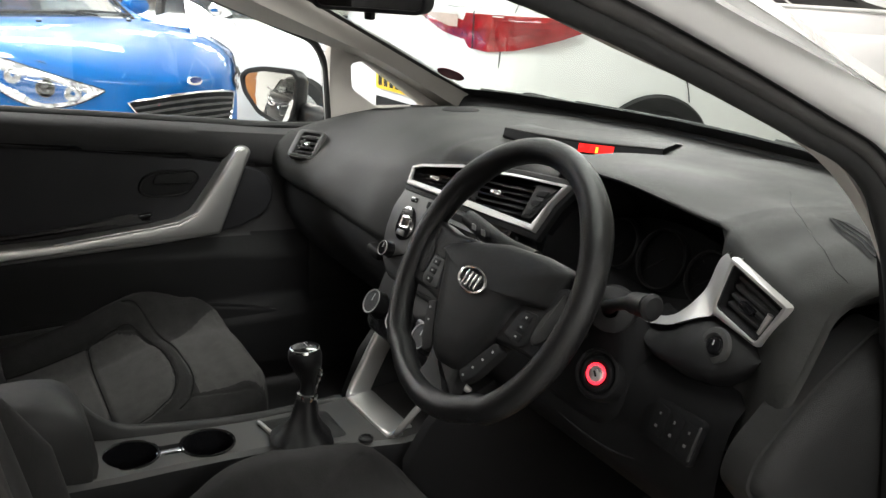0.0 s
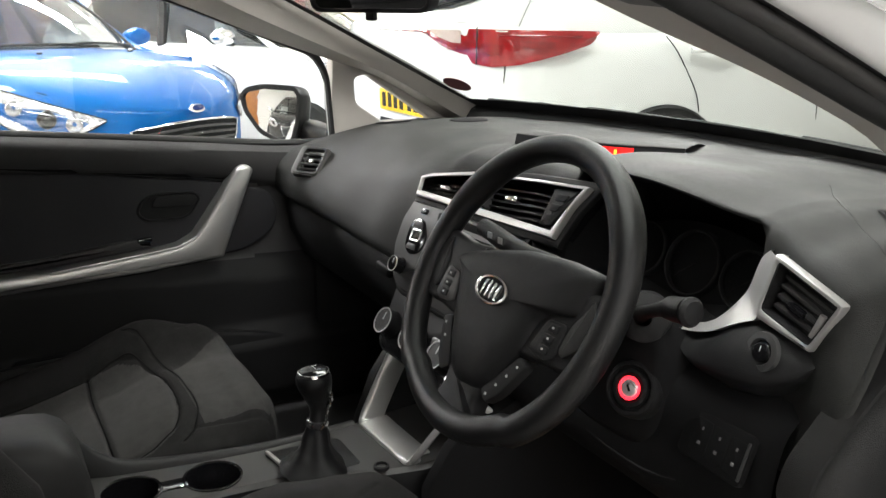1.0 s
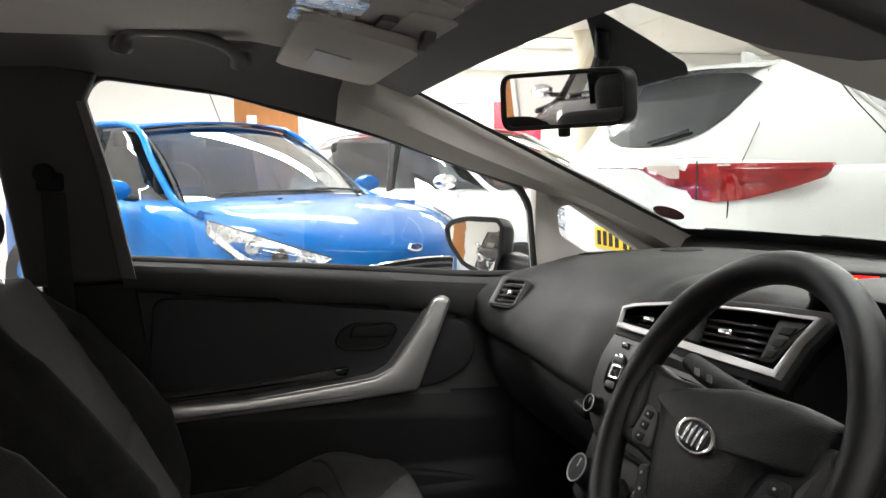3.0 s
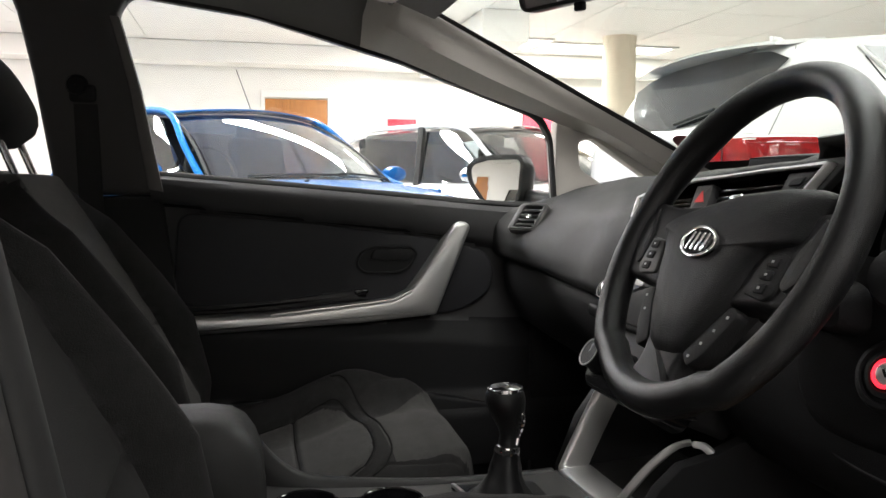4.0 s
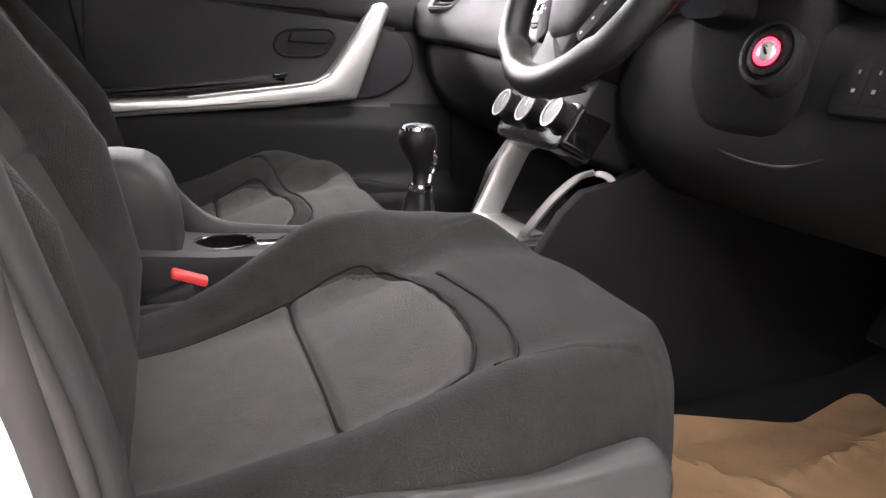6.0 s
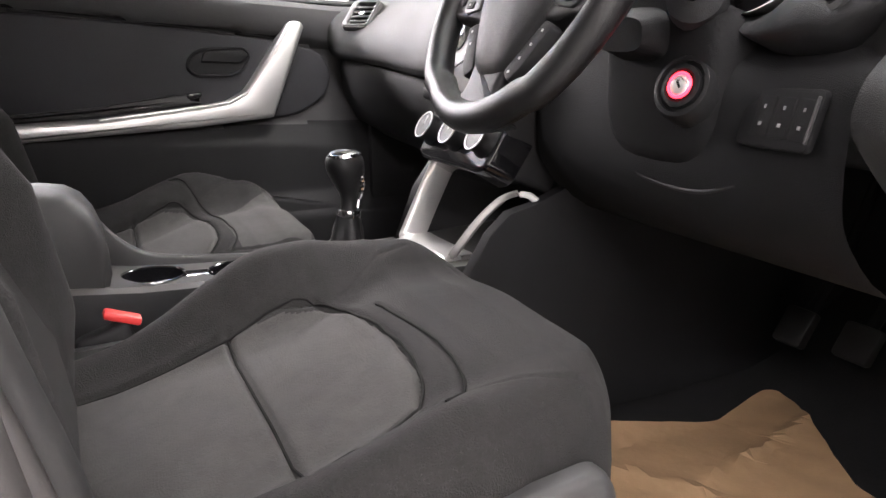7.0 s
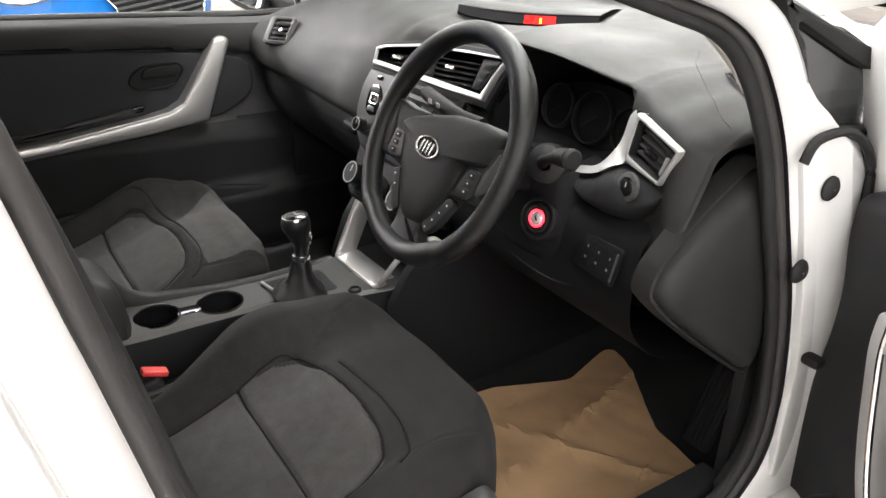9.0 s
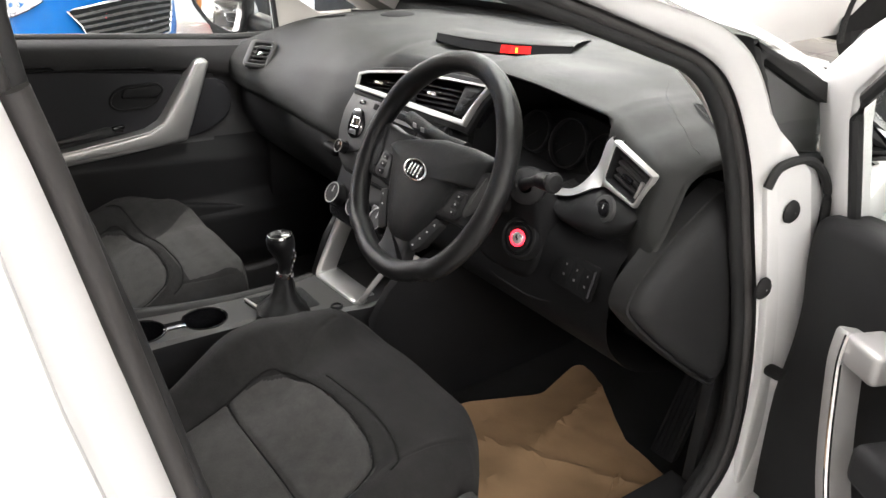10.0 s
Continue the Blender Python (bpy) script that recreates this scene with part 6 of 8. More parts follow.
    Z = base[:, None] + 0.034 * sm((np.abs(U) - 0.130) / 0.080) * (0.35 + 0.65 * fade) - 0.066 * (1 - np.sqrt(1 - np.clip((edge - 0.70) / 0.30, 0, 1) ** 2)) + 0.010 * (1 - (U / 0.16) ** 2) * (np.abs(U) < 0.16) * sm((Y - 0.3) / 0.1)
    far = (us[None, :] < 0) * sm((-U - 0.10) / 0.12) * (0.35 if low else 1.0)
    Z = Z + far * sm((Y - 0.32) / 0.22) * (0.020 + 0.042 * (1 - np.sqrt(1 - np.clip((edge - 0.70) / 0.30, 0, 1) ** 2))) * (1 - 0.5 * sm((Y - 0.70) / 0.06))
    if low:
        # a lower, more dished cushion between full-height bolsters
        # and next to the console a near side that falls away
        hold = (us[None, :] < 0) * sm((-U - 0.095) / 0.125)
        Z = Z - (us[None, :] > 0) * sm((U - 0.130) / 0.080) * (0.032 * (0.35 + 0.65 * fade) + 0.012)
        Z = Z - low * (1 - 0.85 * hold) * (1 - 0.40 * sm((Y - 0.62) / 0.10)) - 0.022 * sm((Y - 0.60) / 0.09)
    else:
        Z = Z + 0.026 * far * np.exp(-((Y - 0.49) / 0.085) ** 2)
    for line, depth, wid in seams:
        d = dist([(a + (du if line is not lip else 0), b) for a, b in line], U, Y)
        Z = Z - depth * np.exp(-(d / wid) ** 2) + 0.10 * depth * np.exp(-((d - 2.6 * wid) / (1.6 * wid)) ** 2)
    Z = Z + 0.0016 * np.sin(31 * U + 17 * Y) * np.sin(23 * Y - 9 * U)
    bm = bmesh.new()
    rows = []
    for i in range(len(ys)):
        w, wi = half[i], inner[i]
        zb = 0.385
        left = [(-wi * 0.97, ys[i], zb), (-wi * 1.01, ys[i], zb + 0.35 * (Z[i, 0] - zb)), (-wi * 1.015, ys[i], zb + 0.75 * (Z[i, 0] - zb))]
        right = [(w * 1.015, ys[i], zb + 0.75 * (Z[i, -1] - zb)), (w * 1.01, ys[i], zb + 0.35 * (Z[i, -1] - zb)), (w * 0.97, ys[i], zb)]
        line = left + [(U[i, j], Y[i, j], Z[i, j]) for j in range(nu)] + right
        rows.append([bm.verts.new((cx + p[0], p[1], p[2])) for p in line])
    for a, c in zip(rows, rows[1:]):
        for i in range(len(a)):
            j = (i + 1) % len(a)
            bm.faces.new((a[i], a[j], c[j], c[i]))
    bm.faces.new(rows[0])
    bm.faces.new(rows[-1])

    def inside(u, y):
        if y > 0.5972 or abs(u) > 0.168:
            return False
        lim = np.interp(y, [0.24, 0.47, 0.527, 0.567, 0.589, 0.597], [0.15, 0.159, 0.158, 0.140, 0.085, 0.0])
        return abs(u) < lim

    for f in bm.faces:
        c = f.calc_center_median()
        u_, y_ = c.x - cx - du, c.y - dy
        # pale front on one seat only; their different light is in the cloth
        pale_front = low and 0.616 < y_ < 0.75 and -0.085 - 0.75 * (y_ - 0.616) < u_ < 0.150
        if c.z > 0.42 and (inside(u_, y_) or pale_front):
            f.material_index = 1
    def drop(line, shift):
        pts = []
        for p in smooth_line([(a + shift, b, 0) for a, b in line], 5):
            i = int(np.clip(np.searchsorted(ys[:ny], p.y), 0, ny - 1))
            w = inner[i] if p.x < 0 else half[i]
            pts.append(Vector((cx + p.x, p.y, float(np.interp(p.x / w, us, Z[i])) + 0.0006)))
        return pts

    for line in (tongue, outer_s, cross):
        part("seam", tube(drop(line, du), 0.0015, 6), SEAMDARK, st, "dark sewn seam")
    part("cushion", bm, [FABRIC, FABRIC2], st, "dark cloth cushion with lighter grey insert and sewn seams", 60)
    # shield and base
    for s in (1, -1):
        pl = rounded([(0.22, 0.40), (0.24, 0.500), (0.45, 0.508), (0.60, 0.508), (0.676, 0.520), (0.690, 0.49), (0.68, 0.43), (0.62, 0.395), (0.50, 0.375), (0.30, 0.375)], 0.02, 4)
        if low and s > 0:
            continue
        part("side_shield", prism(pl, 0.022, basis((cx + s * 0.232, 0, 0), (0, s, 0), (0, 0, 1)) if s > 0 else basis((cx - 0.232, 0, 0), (0, -1, 0), (0, 0, 1)) @ Matrix.Diagonal((-1, 1, 1, 1)), 0.010, 3), STACK, st, "grey plastic seat side shield")
    for s in (-0.19, 0.19):
        part("rail", box(0.04, 0.62, 0.035, (cx + s, 0.48, 0.285), 0.006), DARKIN, st)
        part("riser", box(0.03, 0.46, 0.10, (cx + s, 0.47, 0.345), 0.008), DARKIN, st)
    # backrest
    lean = 0.50 if low else 0.45
    p0, pd = Vector((cx, 0.315, 0.475)), Vector((0, -lean, 0.893)).normalized()
    fwd = Vector((0, 0.893, lean)).normalized()
    L = 0.58
    nb, nv = 61, 81
    bm = bmesh.new()
    rows = []
    for i, v in enumerate(np.linspace(0, 1, nv)):
        w = np.interp(v, [0, 0.15, 0.45, 0.75, 0.92, 1.0], [0.205, 0.245, 0.252, 0.222, 0.175, 0.115])
        th = np.interp(v, [0, 0.1, 0.5, 0.9, 1.0], [0.10, 0.115, 0.105, 0.075, 0.045])
        line = []
        for j, u in enumerate(np.linspace(-1, 1, nb)):
            e = abs(u)
            bo = sm((e * w - 0.135) / 0.07) * 0.060 * np.interp(v, [0, 0.15, 0.35, 0.75, 0.9, 1], [0, 0.5, 1, 0.6, 0.2, 0])
            rnd = -0.055 * sm((e - 0.82) / 0.18) ** 1.5
            top = -0.05 * sm((v - 0.93) / 0.07)
            d = -0.0 + bo + rnd + top + 0.012 * math.sin(math.pi * v) * (1 - u * u)
            for lu in (-0.150, 0.150):
                d -= 0.006 * math.exp(-((u * w - lu) / 0.004) ** 2)
            d -= 0.006 * math.exp(-((v - 0.40) * L / 0.0045) ** 2) * (e * w < 0.15)
            line.append(p0 + pd * (v * L) + Vector((u * w, 0, 0)) + fwd * (d + 0.02 * min(1, 8 * v)))
        for u in np.linspace(1, -1, 13):
            e = abs(u)
            line.append(p0 + pd * (v * L) + Vector((u * w * 0.96, 0, 0)) - fwd * (th * (1 - 0.35 * e ** 3)))
        rows.append([bm.verts.new(p) for p in line])
    for a, c in zip(rows, rows[1:]):
        for i in range(len(a)):
            j = (i + 1) % len(a)
            f = bm.faces.new((a[i], a[j], c[j], c[i]))
            q = f.calc_center_median()
            # driver's backrest goes without the pale insert; its shade is in the dark cloth
            if i < nb and abs(q.x - cx) < 0.148 and low:
                f.material_index = 1
    bm.faces.new(rows[0])
    bm.faces.new(rows[-1])
    part("backrest", bm, [FABRIC, FABRIC2], st, "dark cloth backrest with side bolsters", 60)
    hp = p0 + pd * (L + 0.105) + fwd * 0.012
    hb = []
    for v in np.linspace(-1, 1, 15):
        r = math.sqrt(max(0.02, 1 - abs(v) ** 3.2))
        hb.append([hp + pd * (0.085 * v) + Vector((0.13 * r * (abs(math.cos(a)) ** 0.7) * (1 if math.cos(a) >= 0 else -1), 0, 0)) + fwd * (0.052 * r * (abs(math.sin(a)) ** 0.8) * (1 if math.sin(a) >= 0 else -1)) for a in np.linspace(0, 2 * math.pi, 28, endpoint=False)])
    part("headrest", loft(hb, True, True), FABRIC, st, "dark cloth headrest")
    for s in (-0.06, 0.06):
        part("headrest_post", tube([p0 + pd * (L - 0.03) + Vector((s, 0, 0)), hp - pd * 0.05 + Vector((s, 0, 0))], 0.006, 10), CHROME, st)
    # buckle on the inner side
    s = belt_side
    bk = Vector((cx + s * 0.262, 0.372, 0.505))
    if s > 0:
        st.location = (0, fore, 0)
        return st
    part("buckle", box(0.030, 0.062, 0.095, basis(bk + Vector((0, -0.012, -0.035)), (1, 0, 0), (0, 0.93, 0.3)), 0.008, 3), PANEL, st, "black belt buckle body")
    part("buckle_button", box(0.020, 0.042, 0.010, basis(bk + Vector((0, -0.002, 0.022)), (1, 0, 0), (0, 0.93, -0.33)), 0.003, 2), REDBTN, st, "red release button")
    part("buckle_stalk", box(0.02, 0.05, 0.12, basis(bk + Vector((0, -0.03, -0.12)), (1, 0, 0), (0, 0.9, 0.3)), 0.006), PANEL, st)
    st.location = (0, fore, 0)
    return st


seat(0.395, "black cloth driver's seat with lighter centre panel", -1, du=0.012)
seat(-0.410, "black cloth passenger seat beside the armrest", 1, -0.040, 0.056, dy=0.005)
# rear bench, mostly hidden
rb = thing("rear_bench", "dark cloth rear bench seat", "car seat")
part("bench_cushion", box(1.24, 0.50, 0.18, (0, -0.72, 0.44), 0.06, 4), FABRIC, rb)
part("bench_back", box(1.24, 0.16, 0.62, basis((0, -1.06, 0.78), (1, 0, 0), (0, 0.93, 0.36)), 0.05, 4), FABRIC, rb)
for x in (-0.36, 0.36):
    part("bench_headrest", box(0.25, 0.10, 0.15, (x, -1.20, 1.12), 0.045, 4), FABRIC, rb)
part("bench_base", box(1.2, 0.42, 0.14, (0, -0.74, 0.30), 0.01), CARPET, rb)

# ---- driver's footwell ----
pl = [(0.205, 0.985), (0.250, 1.15), (0.226, 1.262), (0.236, 1.284), (0.262, 1.284), (0.33, 1.255), (0.40, 1.215), (0.467, 1.180), (0.590, 1.165), (0.582, 1.02), (0.56, 0.80), (0.40, 0.62), (0.20, 0.66)]
pl = rounded(pl, 0.012, 3)
b_ = bmesh.new()
f = b_.faces.new([b_.verts.new((x, y, 0)) for x, y in pl])
bmesh.ops.triangulate(b_, faces=b_.faces[:])
for _ in range(4):
    bmesh.ops.subdivide_edges(b_, edges=[e for e in b_.edges if e.calc_length() > 0.025], cuts=1, use_grid_fill=False)
    bmesh.ops.triangulate(b_, faces=b_.faces[:])
for v in b_.verts:
    x, y = v.co.x, v.co.y
    n1 = noise.noise(Vector((x * 5, y * 5, 0)))
    crease = 0.010 * math.exp(-((y - 1.0 - 0.55 * (x - 0.4)) / 0.012) ** 2) + 0.008 * math.exp(-((x - 0.33 + 0.25 * (y - 1.2)) / 0.01) ** 2)
    lift_ = 0.022 * max(0, (y - 1.16)) / 0.15 + 0.02 * max(0, (0.25 - x)) / 0.05
    v.co.z = 0.282 + 0.006 * n1 + crease + lift_ + 0.0025 * noise.noise(Vector((x * 30, y * 30, 1)))
bmesh.ops.solidify(b_, geom=b_.faces[:], thickness=0.0008)
tagged(finish("paper_floor_mat", b_, PAPER, angle=25), "crumpled brown kraft paper mat on the footwell floor", "floor mat")
ped = thing("pedals", "black rubber pedals in the driver's footwell", "pedals")
for x, y, z, w, h in ((0.235, 1.31, 0.40, 0.055, 0.06), (0.345, 1.31, 0.41, 0.06, 0.055)):
    part("pedal_pad", box(w, h, 0.018, basis((x, y, z), (1, 0, 0), (0, 0.55, 0.83)), 0.006, 2), RUBBER, ped)
    part("pedal_arm", tube([(x, y + 0.01, z), (x, y + 0.09, z + 0.10), (x, y + 0.16, z + 0.26)], 0.009, 8), DARKIN, ped)
AP = basis((0.520, 1.275, 0.345), (1, 0.05, 0.05), (0.04, 0.52, 0.85))
part("accelerator", prism(rounded([(-0.028, -0.105), (0.028, -0.10), (0.032, 0.10), (-0.024, 0.105)], 0.012), 0.014, AP, 0.004), RUBBER, ped, "ribbed black accelerator pedal")
for k in range(5):
    part("pedal_rib", box(0.005, 0.17, 0.004, AP @ pose(-0.019 + 0.0105 * k, 0, 0.0155), 0.001), RUBBER, ped)
part("kick_panel", prism([(1.10, 0.30), (1.12, 0.58), (1.30, 0.72), (1.58, 0.72), (1.58, 0.30)], 0.02, basis((0.66, 0, 0), (0, 1, 0), (0, 0, 1)), 0.005), PANEL, body)
part("kick_panel", prism([(1.10, 0.30), (1.12, 0.58), (1.30, 0.72), (1.58, 0.72), (1.58, 0.30)], 0.02, basis((-0.70, 0, 0), (0, 1, 0), (0, 0, 1)), 0.005), PANEL, body)
part("sill_trim", prism(rounded([(0.34, 0.365), (1.10, 0.375), (1.10, 0.33), (0.34, 0.31)], 0.01), 0.05, basis((0.645, 0, 0), (0, 1, 0), (0, 0, 1)), 0.012, 3), PANEL, body, "black sill trim")
part("fuse_clip", lathe([(0.0005, 0.004), (0.005, 0.003), (0.006, 0)], basis((0.632, 1.20, 0.42), (0, 1, 0), (0, 0, 1)), 12), MARK, body)

# ---- driver's door, swung open ----
dd = thing("driver_door", "open driver's door with black panel and silver pull", "car door")
ang = radians(66)
HINGE = Vector((0.785, 1.155, 0))
dirv = Vector((math.sin(ang), -math.cos(ang), 0))
DM = basis(HINGE, dirv, (0, 0, 1))   # local x along the door, local y up, z towards the cabin
outl = rounded([(0.0, 0.40), (0.0, 0.60), (0.0, 0.80), (0.0, 0.90), (0.30, 0.925), (0.95, 0.965), (1.03, 0.90), (1.02, 0.55), (0.93, 0.36), (0.06, 0.35)], 0.04, 5)
part("shell", prism(outl, 0.055, DM @ pose(0, 0, -0.125), 0.02, 3), WHITE, dd, "white door shell")
inn = rounded([(-0.075, 0.32), (-0.080, 0.43), (-0.050, 0.59), (-0.036, 0.66), (-0.032, 0.73), (-0.046, 0.80), (-0.040, 0.872), (0.06, 0.885), (0.50, 0.925), (0.93, 0.955), (0.985, 0.90), (0.98, 0.56), (0.90, 0.39), (0.10, 0.33)], 0.035, 5)
part("inner_panel", prism(inn, 0.065, DM @ pose(0, 0, -0.070), 0.022, 4), PANEL, dd, "black grained door panel")
pull = smooth_line([DM @ Vector(p) for p in ((0.133, 0.782, 0.040), (0.138, 0.745, 0.048), (0.146, 0.700, 0.050), (0.160, 0.620, 0.050), (0.176, 0.545, 0.046), (0.200, 0.470, 0.034), (0.235, 0.425, 0.0))], 6)
pr = []
for i, p in enumerate(pull):
    t_ = (pull[min(i + 1, len(pull) - 1)] - pull[max(i - 1, 0)]).normalized()
    z_ = DM.to_3x3() @ Vector((0, 0, 1))
    x_ = t_.cross(z_).normalized()
    if x_.dot(dirv) < 0:
        x_ = -x_
    z_ = x_.cross(t_).normalized()
    if z_.dot(DM.to_3x3() @ Vector((0, 0, 1))) < 0:
        z_ = -z_
    k_ = 0.8 if i == 0 else 1.0
    pr.append([p + (x_ * a + z_ * b) * k_ for a, b in ((-0.016, -0.034), (-0.016, -0.006), (-0.010, 0.004), (0.004, 0.006), (0.011, 0.002), (0.014, -0.012), (0.012, -0.034))])
# same silver as the far door's pull; the dimmer light is in its colour
part("silver_pull", loft(pr, True, True), SATIN, dd, "satin silver pull handle", 40)
part("pull_edge", tube([r_[4] for r_ in pr[1:-3]], 0.0042, 8), CHROME, dd, "bright edge on the pull")
part("pull_mount", box(0.066, 0.046, 0.075, DM @ pose(0.172, 0.760, 0.008), 0.010, 3), SATIN, dd, "silver end of the pull")
part("armrest", prism(rounded([(0.20, 0.60), (0.20, 0.66), (0.75, 0.70), (0.85, 0.66), (0.80, 0.58)], 0.02), 0.06, DM @ pose(0, 0, -0.01), 0.015, 3), PANEL, dd)
part("map_pocket", prism(rounded([(0.05, 0.36), (0.05, 0.44), (0.80, 0.47), (0.80, 0.37)], 0.02), 0.05, DM @ pose(0, 0, -0.01), 0.015, 3), PANEL, dd)
# the window frame leans in towards the roof
FM = basis(HINGE + DM.to_3x3() @ Vector((0, 0, -0.075 - 0.85 * 0.25)), dirv, Vector((0, 0, 1)) + (DM.to_3x3() @ Vector((0, 0, 0.25))))
fr = rounded([(-0.068, 0.84), (-0.066, 1.075), (-0.048, 1.118), (0.03, 1.180), (0.18, 1.275), (0.42, 1.355), (0.70, 1.385), (0.93, 1.355), (1.0, 1.26), (1.03, 0.95), (0.985, 0.95), (0.955, 1.24), (0.90, 1.307), (0.70, 1.338), (0.43, 1.310), (0.22, 1.235), (0.065, 1.142), (0.012, 1.095), (0.002, 1.045), (-0.004, 0.84)], 0.008, 3)
part("window_frame", prism(fr, 0.035, FM, 0.006, 2), WHITE, dd, "white window frame")
part("frame_seal", tube([FM @ Vector((x, y, 0.028)) for x, y in ((0.003, 0.90), (0.010, 1.060), (0.030, 1.095), (0.08, 1.138), (0.225, 1.225), (0.43, 1.298), (0.70, 1.326), (0.90, 1.295), (0.945, 1.23), (0.975, 0.97))], 0.009, 8), RUBBER, dd)
dp = part("door_glass", prism([(0.0, 0.87), (0.005, 1.060), (0.075, 1.136), (0.225, 1.230), (0.43, 1.304), (0.70, 1.332), (0.90, 1.301), (0.95, 1.235), (0.98, 0.96)], 0.003, FM @ pose(0, 0, 0.012), 0), PANE, dd, "clear door glass")
dp.visible_shadow = False
# its mirror, outside
dmm = thing("door_mirror", "black door mirror on the driver's side", "mirror")
gm2 = DM @ pose(0.13, 1.0, -0.24)
rr = []
for sc, dz in ((0.9, -0.085), (1.0, -0.03), (1.0, 0.03), (0.8, 0.075)):
    rr.append([gm2 @ Vector((x * sc * 0.9, y * sc, dz)) for x, y in mo])
part("housing", loft(rr, True, True), MIRPLASTIC, dmm, "gloss black mirror cap")
part("foot", box(0.05, 0.05, 0.16, DM @ pose(0.06, 0.935, -0.17), 0.015), MIRPLASTIC, dmm)

# ---- other cars ----
def hatchback(name, label, m, paint, detail=True):
    """Small hatchback in its own frame: x ahead from the nose at 0, y to its left, z up."""
    car = thing(name, label, "car")
    L = 3.95
    xs_ = [0.0, -0.01, -0.03, -0.06, -0.10, -0.16, -0.22, -0.30, -0.42, -0.58, -0.95, -1.35, -2.2, -3.2, -3.7, -3.92]
    w_ = [0.06, 0.15, 0.24, 0.33, 0.417, 0.516, 0.596, 0.687, 0.790, 0.845, 0.86, 0.865, 0.868, 0.86, 0.80, 0.66]
    zs_ = [0.690, 0.692, 0.695, 0.700, 0.710, 0.725, 0.742, 0.765, 0.800, 0.845, 0.905, 0.935, 0.95, 0.98, 0.99, 0.95]
    zt_ = [0.700, 0.708, 0.722, 0.740, 0.762, 0.788, 0.812, 0.840, 0.875, 0.912, 0.972, 0.97, 0.96, 0.99, 1.0, 0.96]
    fx = np.unique(np.concatenate([-0.45 * np.linspace(0, 1, 22) ** 2, np.linspace(-0.5, -3.92, 36)]))[::-1]
    rings = []
    for x in fx:
        k = -x
        w, zs, zt = (np.interp(k, [-q for q in xs_], a) for a in (w_, zs_, zt_))
        zb = np.interp(k, [0, 0.1, 0.4, 4], [0.42, 0.26, 0.2, 0.2])
        side = [(-w * 0.92, zb), (-w, zb + 0.16), (-w * 1.0, zs - 0.22), (-w * 0.985, zs - 0.07), (-w * 0.93, zs - 0.012)]
        topl = [(w * t, zs + (zt - zs) * (1 - abs(t) ** 2.6)) for t in np.linspace(-0.87, 0.87, 15)]
        pts = side + topl + [(-p[0], p[1]) for p in side[::-1]]
        rings.append([m @ Vector((x, p[0], p[1])) for p in pts])
    part("body", loft(rings, True, True), paint, car, "", 40)

    def ws(u, v):
        b = Vector((-0.82 - 0.36 * u * u, 0.71 * u, 0.962 - 0.03 * u * u))
        t = Vector((-1.78 - 0.13 * u * u, 0.565 * u, 1.415 - 0.035 * u * u))
        return m @ (b.lerp(t, v) + Vector((0.03, 0, 0.03)) * math.sin(math.pi * v))

    part("windscreen", sheet(ws, np.linspace(-0.96, 0.96, 15), np.linspace(0.03, 0.97, 9)), CARGLASS, car, "reflective windscreen").visible_shadow = False
    roof = lambda u, v: m @ Vector((-1.76 - 0.13 * u * u * (1 - v) - 2.0 * v, 0.575 * u * (1 - 0.05 * v), 1.425 + 0.055 * math.sin(math.pi * min(1, 0.15 + 0.75 * v)) - 0.04 * u * u - 0.10 * v * v))
    part("roof", sheet(roof, np.linspace(-1, 1, 15), np.linspace(0, 1, 13), 0.01), paint, car)
    for s in (-1, 1):
        ap = [m @ Vector(p) for p in ((-0.80, s * 0.80, 0.895), (-1.18, s * 0.735, 0.950), (-1.56, s * 0.665, 1.18), (-1.92, s * 0.590, 1.405), (-2.5, s * 0.60, 1.44), (-3.3, s * 0.585, 1.40), (-3.75, s * 0.60, 1.10), (-3.8, s * 0.66, 0.98))]
        part("pillar", tube(smooth_line(ap, 5), 0.022, 8), paint, car)
        part("screen_seal", tube([ws(s * 0.985, v) for v in np.linspace(0, 1, 9)], 0.012, 6), RUBBER, car)
        part("b_pillar", tube([m @ Vector((-2.25, s * 0.80, 0.93)), m @ Vector((-2.38, s * 0.62, 1.42))], 0.035, 6), RUBBER, car)
        sg = sheet(lambda u, v, s=s: m @ Vector((-1.17 - 0.66 * v * (1 - u) - 2.48 * u + 0.25 * u * v, s * (0.79 - 0.19 * v), 0.955 + 0.44 * v * min(1, 8 * (u + 0.03)) * min(1, 6 * (1.02 - u)))), np.linspace(0, 1, 13), np.linspace(0, 1, 5))
        part("side_glass", sg, CARGLASS, car, "tinted side window").visible_shadow = False
        mb = [(-1.52, s * 0.80, 0.965), (-1.50, s * 0.88, 0.975), (-1.46, s * 0.93, 1.0)]
        part("mirror_arm", tube([m @ Vector(p) for p in mb], 0.02, 8), RUBBER, car)
        mh = []
        for q, r in ((-0.075, 0.35), (-0.05, 0.8), (0.0, 1.0), (0.05, 0.85), (0.075, 0.4)):
            mh.append([m @ Vector((-1.46 + q * 0.9, s * 0.965 + 0.10 * r * math.cos(a), 1.02 + 0.062 * r * math.sin(a))) for a in np.linspace(0, 2 * math.pi, 16, endpoint=False)])
        part("mirror_cap", loft(mh, True, True), paint if paint is BLUE else CHROME, car, "door mirror cap")
